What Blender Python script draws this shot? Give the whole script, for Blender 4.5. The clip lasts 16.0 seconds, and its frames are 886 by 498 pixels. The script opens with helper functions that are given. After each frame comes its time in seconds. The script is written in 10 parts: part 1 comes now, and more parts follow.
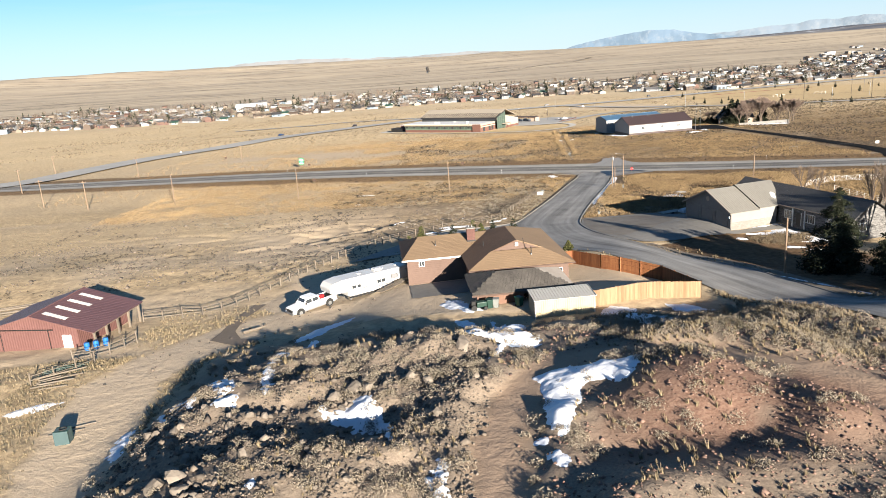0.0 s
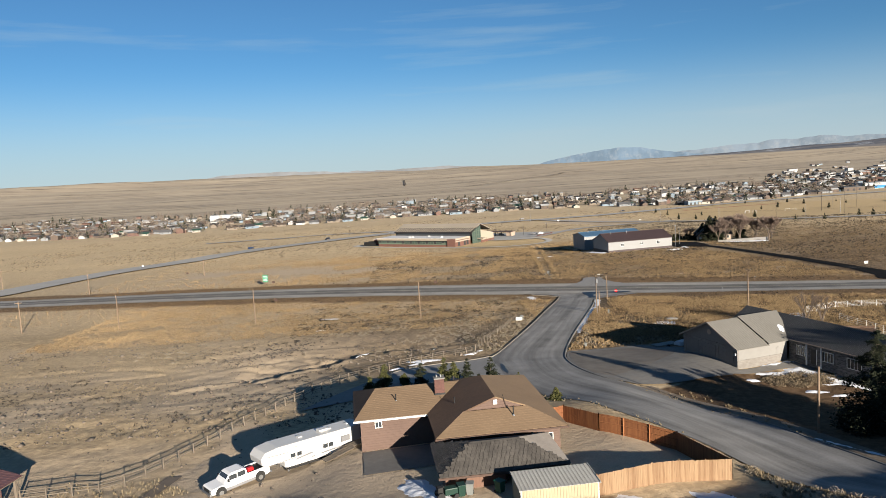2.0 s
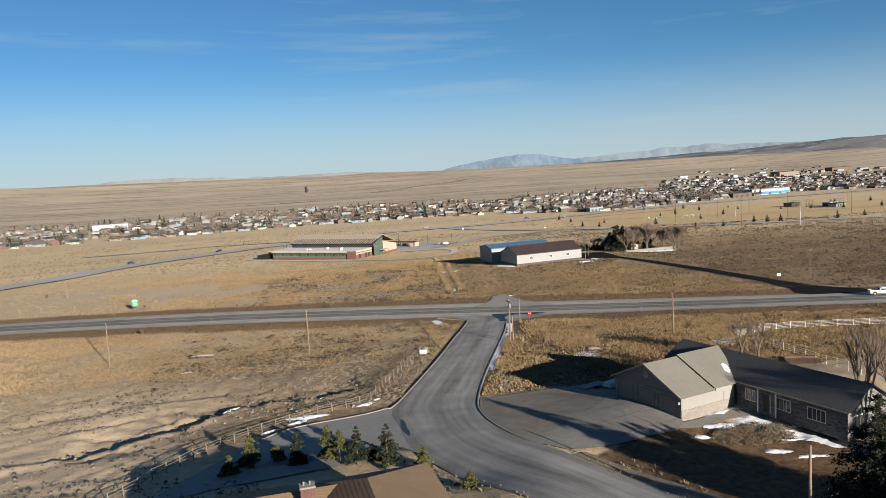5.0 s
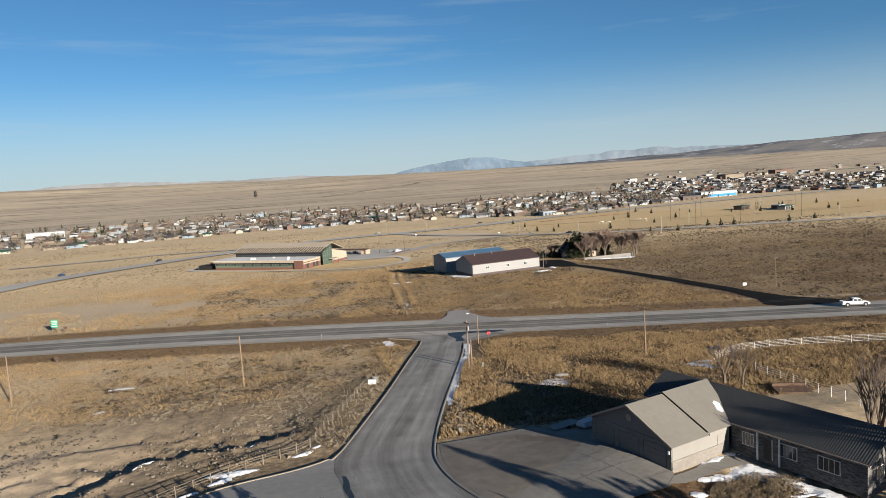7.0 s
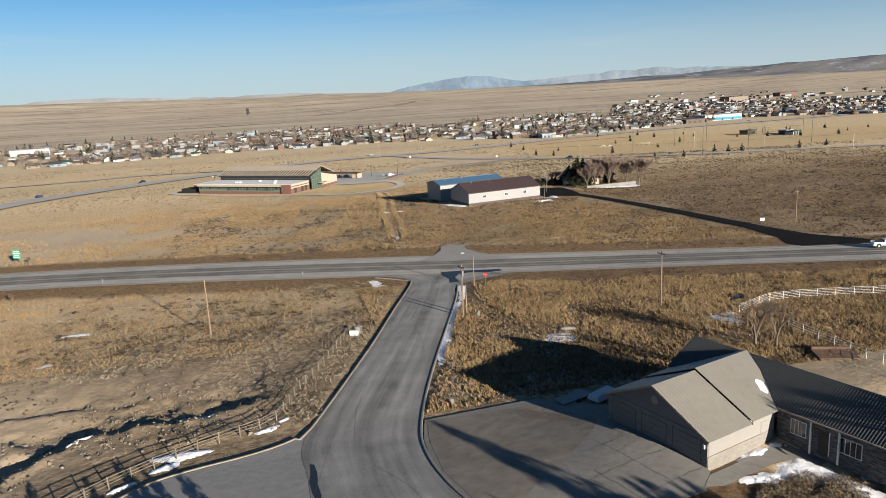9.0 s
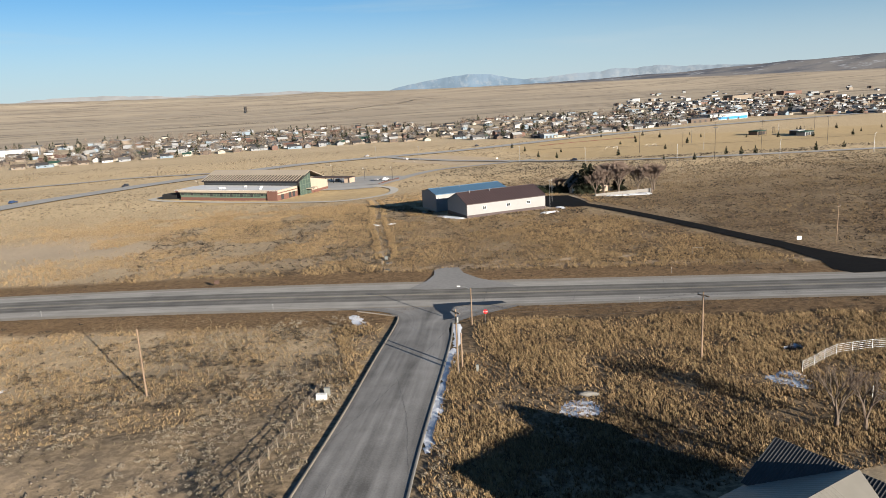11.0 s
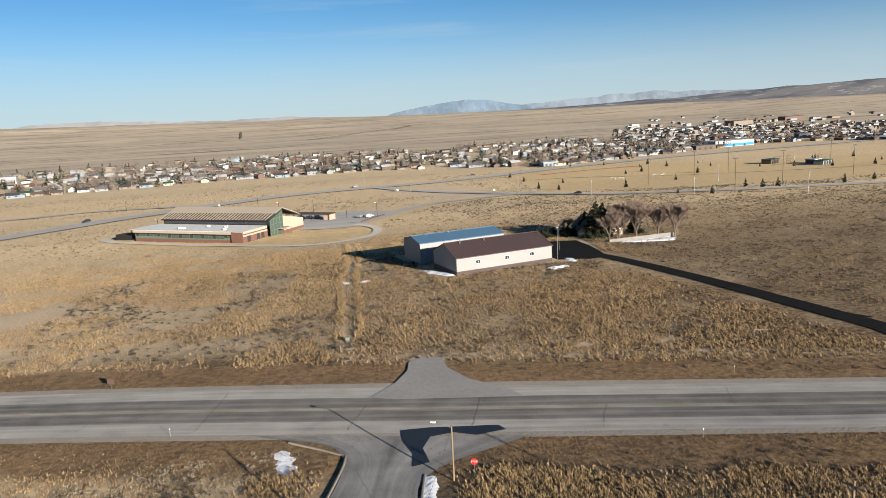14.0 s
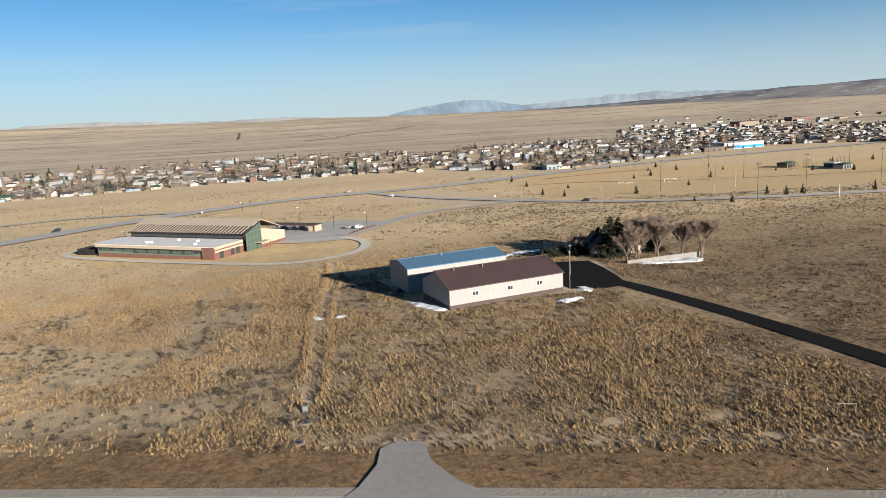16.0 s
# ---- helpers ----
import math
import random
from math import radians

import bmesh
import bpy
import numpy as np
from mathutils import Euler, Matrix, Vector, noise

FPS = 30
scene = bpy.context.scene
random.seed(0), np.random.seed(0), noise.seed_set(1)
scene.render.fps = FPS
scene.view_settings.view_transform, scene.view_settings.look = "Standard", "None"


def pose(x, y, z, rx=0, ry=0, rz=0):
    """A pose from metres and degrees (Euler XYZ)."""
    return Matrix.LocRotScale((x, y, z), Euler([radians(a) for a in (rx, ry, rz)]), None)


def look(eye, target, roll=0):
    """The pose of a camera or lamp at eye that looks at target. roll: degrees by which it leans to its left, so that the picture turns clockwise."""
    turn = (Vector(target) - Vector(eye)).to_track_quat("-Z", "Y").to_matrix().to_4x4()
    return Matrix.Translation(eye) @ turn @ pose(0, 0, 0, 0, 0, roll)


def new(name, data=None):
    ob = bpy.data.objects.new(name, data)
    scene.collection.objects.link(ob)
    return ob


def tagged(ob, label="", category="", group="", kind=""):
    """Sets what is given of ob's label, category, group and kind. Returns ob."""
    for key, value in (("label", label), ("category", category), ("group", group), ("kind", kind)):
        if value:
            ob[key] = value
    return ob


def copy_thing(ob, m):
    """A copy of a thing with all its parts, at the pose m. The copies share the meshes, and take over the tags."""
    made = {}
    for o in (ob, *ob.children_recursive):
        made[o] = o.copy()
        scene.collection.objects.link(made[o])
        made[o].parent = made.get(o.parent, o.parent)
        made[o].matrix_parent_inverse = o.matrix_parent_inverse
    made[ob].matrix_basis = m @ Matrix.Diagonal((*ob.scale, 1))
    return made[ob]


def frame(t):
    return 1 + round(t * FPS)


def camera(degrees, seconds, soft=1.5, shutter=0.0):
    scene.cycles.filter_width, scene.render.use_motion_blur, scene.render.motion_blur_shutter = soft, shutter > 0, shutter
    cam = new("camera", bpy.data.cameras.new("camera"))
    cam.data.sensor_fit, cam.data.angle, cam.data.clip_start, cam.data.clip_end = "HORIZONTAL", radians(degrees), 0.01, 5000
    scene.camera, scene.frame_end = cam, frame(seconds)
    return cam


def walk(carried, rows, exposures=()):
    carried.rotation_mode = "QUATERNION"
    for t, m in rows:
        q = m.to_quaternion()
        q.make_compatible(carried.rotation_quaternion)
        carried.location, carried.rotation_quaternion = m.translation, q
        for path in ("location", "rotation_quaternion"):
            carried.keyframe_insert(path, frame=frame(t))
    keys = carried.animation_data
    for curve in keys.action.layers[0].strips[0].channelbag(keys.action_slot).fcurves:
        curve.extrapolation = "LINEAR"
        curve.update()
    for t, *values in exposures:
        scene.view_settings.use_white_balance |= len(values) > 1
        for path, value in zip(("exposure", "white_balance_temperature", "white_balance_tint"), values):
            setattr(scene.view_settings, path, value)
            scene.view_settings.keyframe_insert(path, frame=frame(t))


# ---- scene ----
cam = camera(63.5, 16.0, soft=0.75)
PATH = [
    (0, (0.514, -0.313, 36.17), (0.475, 1.62, 35.656), -4.0),
    (0.5, (0.88, 3.654, 36.317), (0.84, 5.589, 35.814), -4.0),
    (1, (1.233, 7.597, 36.452), (1.207, 9.578, 36.174), -3.7),
    (1.5, (1.571, 11.454, 36.509), (1.549, 13.442, 36.295), -3.6),
    (2, (1.89, 15.371, 36.625), (1.937, 17.358, 36.408), -3.4),
    (2.5, (2.294, 19.167, 36.776), (2.43, 21.15, 36.552), -3.1),
    (3, (2.712, 22.862, 36.944), (2.904, 24.841, 36.721), -3.0),
    (3.5, (3.216, 26.382, 37.07), (3.433, 28.358, 36.849), -3.2),
    (4, (3.798, 29.903, 37.209), (4.071, 31.872, 36.989), -3.2),
    (4.5, (4.488, 33.404, 37.327), (4.786, 35.369, 37.109), -3.4),
    (5, (5.295, 36.976, 37.461), (5.606, 38.94, 37.245), -3.3),
    (5.2, (5.612, 38.406, 37.493), (6.029, 40.35, 37.272), -3.3),
    (7.5, (9.045, 54.901, 38.513), (9.489, 56.84, 38.299), -3.4),
    (8, (9.99, 58.584, 38.59), (10.433, 60.523, 38.377), -3.1),
    (8.5, (11.107, 62.372, 38.623), (11.542, 64.294, 38.282), -3.2),
    (9, (12.485, 66.882, 38.738), (12.917, 68.786, 38.305), -2.9),
    (11.5, (20.996, 94.924, 39.427), (21.428, 96.827, 38.989), -2.9),
    (12, (23.021, 101.059, 39.488), (23.455, 102.962, 39.05), -2.9),
    (12.5, (25.243, 107.632, 39.609), (25.678, 109.533, 39.167), -3.0),
    (13, (27.557, 114.478, 39.752), (27.995, 116.386, 39.344), -2.9),
    (13.5, (29.864, 121.487, 39.858), (30.307, 123.402, 39.487), -2.9),
    (14, (32.14, 128.627, 39.958), (32.584, 130.541, 39.586), -2.9),
    (14.5, (34.442, 135.831, 40.07), (34.887, 137.745, 39.698), -3.0),
    (15, (36.812, 143.03, 40.175), (37.258, 144.943, 39.803), -2.8),
    (15.5, (39.166, 150.199, 40.275), (39.612, 152.112, 39.903), -2.8),
    (16, (41.423, 157.319, 40.348), (41.864, 159.234, 39.977), -2.9),
]
EXPOSURES = [(0.0, 2.06), (0.5, 1.78), (1.0, 1.56), (1.5, 1.41), (3.5, 1.41), (5.0, 1.41), (8.0, 1.41), (8.5, 1.44), (9.0, 1.46), (12.5, 1.61), (13.5, 1.56), (16.0, 1.56)]
walk(cam, [(t, look(eye, target, roll)) for t, eye, target, roll in PATH], EXPOSURES)

# ---- daylight ----
SUN_ELEV, SUN_TO = 14.0, Vector((0.40, -0.917, 0.0))  # low sun behind and to the right of the first view
world = bpy.data.worlds.new("daylight")
scene.world = world
world.use_nodes = True
wn, wl = world.node_tree.nodes, world.node_tree.links
sky = wn.new("ShaderNodeTexSky")
sky.sky_type = "NISHITA"
sky.sun_disc = False
sky.sun_elevation = radians(SUN_ELEV)
sky.sun_rotation = math.atan2(SUN_TO.x, SUN_TO.y)
sky.altitude, sky.air_density, sky.dust_density, sky.ozone_density = 2100, 1.0, 0.0, 5.6
wco = wn.new("ShaderNodeTexCoord")
wmap = wn.new("ShaderNodeMapping")
wmap.inputs["Scale"].default_value = (1.2, 2.6, 16.0)
wmap.inputs["Rotation"].default_value = (0.0, 0.06, 0.25)
cirrus = wn.new("ShaderNodeTexNoise")
cirrus.inputs["Scale"].default_value = 1.6
cirrus.inputs["Detail"].default_value = 7.0
cirrus.inputs["Roughness"].default_value = 0.55
cramp = wn.new("ShaderNodeValToRGB")
cramp.color_ramp.elements[0].position, cramp.color_ramp.elements[0].color = 0.55, (0, 0, 0, 1)
cramp.color_ramp.elements[1].position, cramp.color_ramp.elements[1].color = 0.82, (0.42, 0.42, 0.42, 1)
cmix = wn.new("ShaderNodeMixRGB")
cmix.inputs["Color2"].default_value = (5.6, 6.0, 6.6, 1)
wl.new(wco.outputs["Generated"], wmap.inputs["Vector"])
wl.new(wmap.outputs["Vector"], cirrus.inputs["Vector"])
wl.new(cirrus.outputs["Fac"], cramp.inputs["Fac"])
wl.new(cramp.outputs["Color"], cmix.inputs["Fac"])
wl.new(sky.outputs["Color"], cmix.inputs["Color1"])
# pale haze low over the plain, all round
wsep = wn.new("ShaderNodeSeparateXYZ")
wl.new(wco.outputs["Generated"], wsep.inputs[0])
whaze = wn.new("ShaderNodeMapRange")
whaze.interpolation_type = "SMOOTHERSTEP"
for key, v in (("From Min", -0.02), ("From Max", 0.17), ("To Min", 0.75), ("To Max", 0.0)):
    whaze.inputs[key].default_value = v
wl.new(wsep.outputs["Z"], whaze.inputs["Value"])
wtint = wn.new("ShaderNodeMixRGB")
wtint.blend_type = "MULTIPLY"
wtint.inputs["Fac"].default_value = 1.0
wtint.inputs["Color2"].default_value = (0.98, 1.12, 1.03, 1)
hmix = wn.new("ShaderNodeMixRGB")
hmix.inputs["Color2"].default_value = (5.45, 6.35, 7.15, 1)
wl.new(cmix.outputs["Color"], wtint.inputs["Color1"])
wl.new(wtint.outputs["Color"], hmix.inputs["Color1"])
wl.new(whaze.outputs["Result"], hmix.inputs["Fac"])
wl.new(hmix.outputs["Color"], wn["Background"].inputs["Color"])
wn["Background"].inputs["Strength"].default_value = 0.035

sun = new("sun", bpy.data.lights.new("sun", "SUN"))
sun.data.energy, sun.data.angle, sun.data.color = 5.0, radians(0.55), (1.0, 0.90, 0.76)
sun_way = SUN_TO.normalized() * math.cos(radians(SUN_ELEV)) + Vector((0, 0, math.sin(radians(SUN_ELEV))))
sun.matrix_world = look(sun_way * 300, (0, 0, 0))

# ---- small tools ----
rng = np.random.default_rng(7)


def smooth(a, b, v):
    t = np.clip((v - a) / (b - a), 0, 1)
    return t * t * (3 - 2 * t)


LATTICE = np.random.default_rng(3).random((256, 256))


def vnoise(x, y):
    """Value noise, 0 to 1, one cell a unit."""
    x, y = np.asarray(x, float), np.asarray(y, float)
    xi, yi = np.floor(x).astype(int), np.floor(y).astype(int)
    fx, fy = x - xi, y - yi
    fx, fy = fx * fx * (3 - 2 * fx), fy * fy * (3 - 2 * fy)
    a, b = LATTICE[xi % 256, yi % 256], LATTICE[(xi + 1) % 256, yi % 256]
    c, d = LATTICE[xi % 256, (yi + 1) % 256], LATTICE[(xi + 1) % 256, (yi + 1) % 256]
    return (a * (1 - fx) + b * fx) * (1 - fy) + (c * (1 - fx) + d * fx) * fy


def fbm(x, y, octaves=4):
    out, amp, tot = 0, 1.0, 0
    for k in range(octaves):
        out, tot = out + amp * vnoise(x * 2 ** k + 17.3 * k, y * 2 ** k + 5.1 * k), tot + amp
        amp *= 0.5
    return out / tot


def line_dist(x, y, pts):
    """Distance from points to a polyline."""
    best = np.full(np.shape(x), 1e9)
    for (ax, ay), (bx, by) in zip(pts, pts[1:]):
        dx, dy = bx - ax, by - ay
        t = np.clip(((x - ax) * dx + (y - ay) * dy) / max(dx * dx + dy * dy, 1e-9), 0, 1)
        best = np.minimum(best, np.hypot(x - ax - t * dx, y - ay - t * dy))
    return best


def inside(x, y, poly):
    """Which points lie in a polygon."""
    x, y = np.asarray(x, float), np.asarray(y, float)
    odd = np.zeros(x.shape, bool)
    for (ax, ay), (bx, by) in zip(poly, poly[1:] + poly[:1]):
        if ay != by:
            odd ^= ((ay > y) != (by > y)) & (x < (bx - ax) * (y - ay) / (by - ay) + ax)
    return odd


def spline(pts, step=2.0):
    """Catmull-Rom through points of any dimension, sampled about every step metres."""
    p = np.array(pts, float)
    p = np.vstack([2 * p[0] - p[1], p, 2 * p[-1] - p[-2]])
    out = []
    for i in range(1, len(p) - 2):
        n = max(2, int(np.linalg.norm((p[i + 1] - p[i])[:2]) / step))
        for t in np.arange(n) / n:
            a, b, c, d = p[i - 1], p[i], p[i + 1], p[i + 2]
            out.append(0.5 * (2 * b + (c - a) * t + (2 * a - 5 * b + 4 * c - d) * t * t + (3 * b - a - 3 * c + d) * t ** 3))
    out.append(p[-2])
    return np.array(out)


# ---- ground plan ----
GROUND_Y = (-400, -60, 30, 55, 67, 82, 100, 120, 138, 160, 185, 205, 216, 240, 260, 300, 340, 400, 425, 460, 600, 900, 1500, 5200)
GROUND_Z = (14, 12, 11, 10.4, 9.9, 8.7, 7.2, 5.2, 3.6, 2.6, 1.4, 0.3, 0.0, -0.2, -0.5, -2.0, -3.6, -5.8, -6.8, -7.2, -13, -19, -19, -14)
ROAD_L = [(27, 219), (37.2, 209.5), (30.5, 188), (23.1, 166.4), (13.1, 139.6), (12.6, 128), (13.2, 116.1), (15.5, 107.8), (17.6, 101), (22.2, 91.3), (26.8, 81.2), (28.6, 75.5), (32, 64.2), (35, 49), (38, 25), (41, -30)]
ROAD_R = [(60, 207), (46, 201), (41.8, 187.8), (30.1, 153.7), (25.4, 138), (24.2, 130), (24.8, 122), (26.6, 115.5), (29.5, 110.2), (34.5, 100.5), (38.6, 90), (40.2, 83), (42.6, 72), (44.8, 52), (47.5, 25), (50.5, -30)]
HIGHWAY = [(-900, 512), (-420, 338), (-300, 301), (-170, 271), (-120, 262.5), (-82, 256.5), (-40, 247.8), (-1, 237.1), (53, 219.2), (99.5, 202.6), (131, 190.5), (200, 164), (420, 80), (900, -102)]
DIAGONAL = [(-186, 274), (-172, 292), (-167, 330), (-160, 372), (-146, 410), (-128, 447), (-106, 500), (-80, 545), (-52, 590), (-5, 637), (60, 678), (174, 702), (330, 775), (520, 830), (900, 890)]
FIELD_ROAD = [(60, 680), (104, 692), (126, 640), (190, 520), (244, 470), (324, 443), (520, 400), (800, 350)]
CLINIC_ROAD = [(190, 548), (160, 536), (119, 520), (96, 493), (78, 462), (66, 452)]
SHOP_DRIVE = [(133.5, 204), (133.3, 212), (132.5, 226), (129.5, 248), (125.5, 276), (120.5, 300), (116, 318)]
SHOP_MOUTH = [(126, 201.5), (125, 206), (128.5, 213), (130.0, 228), (134.6, 228), (137.6, 213), (143, 203), (143, 196)]
MAINTRACK = [(30, 31), (25.2, 38), (22.2, 43), (18.8, 46.4), (15.2, 48.3), (11.3, 49.2), (8.4, 48.4), (5.6, 44.8), (3.8, 41.6), (2.2, 36.6), (1.8, 28), (1.6, 10)]
DRIVE = [(0, 83), (-6, 80), (-13.8, 78.2), (-21, 76), (-26, 71), (-29.3, 65.5), (-31.2, 60), (-30, 52), (-27.6, 44.5), (-26.5, 30), (-28, 0)]
GULLY = [(-44, 148), (-34, 151.5), (-26, 155.6), (-20.2, 157), (-12.7, 157.8)]
BERM = [(-40, 126), (-24, 133.5), (-16.8, 139.3), (-14.3, 142.3), (-11.5, 146.6), (-8.7, 147.7), (-5, 148.2), (-0.8, 147.9), (2.4, 148.7), (6.4, 150.2), (9, 151)]
GULLY_LOW = [(-38, 141), (-28, 146), (-19.8, 150.2), (-17.4, 153.8)]
WALKWAY = [(66, 447), (72, 436), (73, 424), (68, 408), (58, 398), (44, 394), (28, 402), (8, 418), (-16, 437), (-34, 452), (-42, 464), (-38, 474)]
SHOP = (74.6, 297.8)


HILL_AZ = (-70, -30, -18, -12.5, -7, -1, 4, 10, 17, 23, 30, 34, 37.4, 40.7, 44.6, 60, 90)
HILL_EL = (0.5, 0.6, 0.5, 0.3, 0.2, 0.06, 0.1, 0.0, -0.1, 0.0, 0.3, 0.46, 0.58, 0.84, 1.0, 1.2, 1.0)


def base_z(x, y):
    """The large form of the ground."""
    x, y = np.asarray(x, float), np.asarray(y, float)
    z = sum(np.interp(y + d, GROUND_Y, GROUND_Z) for d in (-4, 0, 4)) / 3
    z = z + 0.035 * np.clip(x, -60, 25) * smooth(115, 85, y)
    z = z + 4.2 * smooth(-28, -14, x) * smooth(74, 44, y) * (1 - 0.5 * smooth(25, 45, x)) * (1 - smooth(1, 5, x) * smooth(30, 24, x) * smooth(61.5, 66, y))
    z = z + 2.2 * np.exp(-((x - 90) / 45) ** 2 - ((y - 310) / 40) ** 2)
    z = z + 0.9 * smooth(-14, -5, x) * smooth(26, 18, x) * smooth(63, 70, y) * smooth(106, 94, y)
    z = z - 1.4 * smooth(38, 52, x) * smooth(78, 96, y) * smooth(130, 112, y)
    z = z - 2.0 * smooth(24, 36, x) * smooth(58, 76, y) * smooth(125, 100, y)
    z = z + 0.6 * smooth(30, 47, x) * smooth(96, 110, y) * smooth(144, 124, y) * smooth(82, 66, x)
    # low hills all round the plain, rising to a ridge at the right
    r, az = np.hypot(x - 40, y - 150), np.degrees(np.arctan2(x - 40, y - 150))
    rise = 60 + 4300 * np.tan(np.radians(np.interp(az, HILL_AZ, HILL_EL)))
    rough = 0.72 + 0.30 * fbm(x / 330 + 3, y / 330, 4)
    swell = 0.8 + 0.2 * fbm(x / 330 + 3, y / 330, 4)
    z = z + 52 * (0.2 * smooth(1500, 3000, r) + 0.8 * smooth(2700, 3800, r) * swell) + (rise - 52) * smooth(3760, 4250, r) * rough
    return z


def road_gap(x, y):
    """Distance in metres outside the nearest paved way (0 on it)."""
    mids = [((a[0] + b[0]) / 2, (a[1] + b[1]) / 2) for a, b in zip(ROAD_L, ROAD_R)]
    d = line_dist(x, y, mids[1:]) - 6.0
    d = np.minimum(d, line_dist(x, y, HIGHWAY) - 9.0)
    d = np.minimum(d, line_dist(x, y, DIAGONAL) - 10.0)
    d = np.minimum(d, line_dist(x, y, FIELD_ROAD) - 5)
    d = np.minimum(d, line_dist(x, y, CLINIC_ROAD) - 5)
    d = np.minimum(d, line_dist(x, y, SHOP_DRIVE) - 3.4)
    d = np.where(inside(x, y, SHOP_MOUTH), 0, d)
    d = np.where(inside(x, y, [(104, 303), (121, 303), (128, 346), (104, 346)]), 0, d)
    d = np.where(inside(x, y, [(24, 140), (52, 141), (52, 114), (34, 108), (23, 118)]), 0, d)
    d = np.where(inside(x, y, [(-14, 140), (14, 142), (14, 100), (-14, 118)]), 0, d)
    d = np.where(inside(x, y, [(44, 226), (51, 241), (57, 240), (64, 219)]), 0, d)
    d = np.minimum(d, line_dist(x, y, WALKWAY) - 2.2)
    d = np.where(inside(x, y, [(18, 440), (60, 435), (95, 470), (95, 520), (30, 540), (10, 500)]), 0, d)
    return np.maximum(d, 0)


def bumps(x, y):
    """Mounds, ruts and rubble on the large form."""
    x, y = np.asarray(x, float), np.asarray(y, float)
    clear = smooth(0.5, 6, road_gap(x, y))
    hill = smooth(-27, -19, x) * smooth(70, 58, y) * smooth(42, 30, x) * smooth(0.5, 9.0, road_gap(x, y))
    track = smooth(1.2, 3.2, line_dist(x, y, MAINTRACK))
    drive = smooth(2.5, 6, line_dist(x, y, DRIVE))
    yard = 1 - (smooth(-9, -6, x) * smooth(29, 26, x) * smooth(64, 67, y) * smooth(100, 96, y))
    h = hill * track * ((fbm(x / 7, y / 7, 2) - 0.5) * 2.6 + (fbm(x / 1.9 + 9, y / 1.9, 3) - 0.5) * (1.1 - 0.75 * smooth(4, 9, x)))
    h = h + hill * 1.1 * np.exp(-((x + 2) / 5.5) ** 2 - ((y - 53) / 5.0) ** 2)
    h = h + hill * 1.0 * np.exp(-((x - 15) / 7) ** 2 - ((y - 40) / 4.5) ** 2)
    h = h - hill * 1.3 * np.exp(-((x + 6) / 3.4) ** 2 - ((y - 41) / 2.6) ** 2)
    h = h - hill * 0.5 * (1 - track)
    calm = (1 - hill) * drive * yard * clear
    h = h + calm * ((fbm(x / 14 + 40, y / 14, 3) - 0.5) * 0.55 + (fbm(x / 2.2, y / 2.2 + 7, 2) - 0.5) * 0.26)
    h = h - 1.1 * smooth(1.9, 0.8, np.hypot((x - 85.4) * 0.75, y - 169.0))
    # a ditch behind a low broken bank, and shallow gullies in the bare field
    wob = (fbm(x / 2.5, y / 2.5, 3) - 0.5) * 2.4
    h = h + 0.3 * smooth(1.2, 0.2, line_dist(x, y, BERM) + wob) * clear
    for line, depth, wide, x0, x1 in ((BERM, 1.0, 22, -30, 9), (GULLY, 0.35, 10, -42, -13), (GULLY_LOW, 0.3, 8, -36, -17.5)):
        off = y - np.interp(x, [p[0] for p in line], [p[1] for p in line]) + 0.4 * wob
        h = h - depth * smooth(-0.1, 0.45, off) * smooth(wide, 0.06 * wide, off) * smooth(x0 - 3, x0 + 2, x) * smooth(x1 + 1.5, x1 - 3, x) * (0.5 + 0.5 * smooth(0.3, 0.55, fbm(x / 4.3 + 4, y / 4.3, 3))) * clear
    left = smooth(14, 2, x) * smooth(98, 108, y) * smooth(190, 165, y) * smooth(-120, -60, x)
    h = h - left * calm * 0.28 * smooth(0.05, 0.0, np.abs(fbm(x / 16 + 2, y / 11 + 4, 3) - 0.5)) * smooth(0.45, 0.6, fbm(x / 20 + 8, y / 20, 2))
    h = h + left * calm * ((fbm(x / 5.5 + 6, y / 4.5, 3) - 0.5) * 0.2 + (fbm(x / 1.7, y / 1.7, 3) - 0.5) * 0.24 * (0.4 + smooth(0.4, 0.65, fbm(x / 9 + 1, y / 9, 2))))
    h = h + calm * 9 * smooth(900, 2500, y) * (fbm(x / 260, y / 260, 3) - 0.5)
    return h


def ground_z(x, y):
    return base_z(x, y) + bumps(x, y)


def gz(x, y):
    return float(ground_z(np.array([x]), np.array([y]))[0])


# ---- mesh tools ----
def thing(name, m, label, category, group=""):
    """An empty at a thing's base."""
    ob = new(name)
    ob.empty_display_size = 0.2
    ob.matrix_basis = m
    return tagged(ob, label, category, group)


def mesh_of(name, bm, material, flat=True):
    me = bpy.data.meshes.new(name)
    bmesh.ops.recalc_face_normals(bm, faces=bm.faces)
    bm.to_mesh(me)
    bm.free()
    me.materials.append(material)
    if not flat:
        me.polygons.foreach_set("use_smooth", [True] * len(me.polygons))
    return me


def part(name, bm, material, parent=None, label="", flat=True):
    """Links a bmesh as one mesh object under a thing or a part."""
    ob = new(name, mesh_of(name, bm, material, flat))
    if parent is not None:
        ob.parent = parent
    if label:
        ob["label"] = label
    return ob


def raw(name, verts, faces, material, parent=None):
    """A mesh object from arrays."""
    me = bpy.data.meshes.new(name)
    me.from_pydata([tuple(v) for v in verts], [], [tuple(f) for f in faces])
    me.materials.append(material)
    ob = new(name, me)
    if parent is not None:
        ob.parent = parent
    return ob


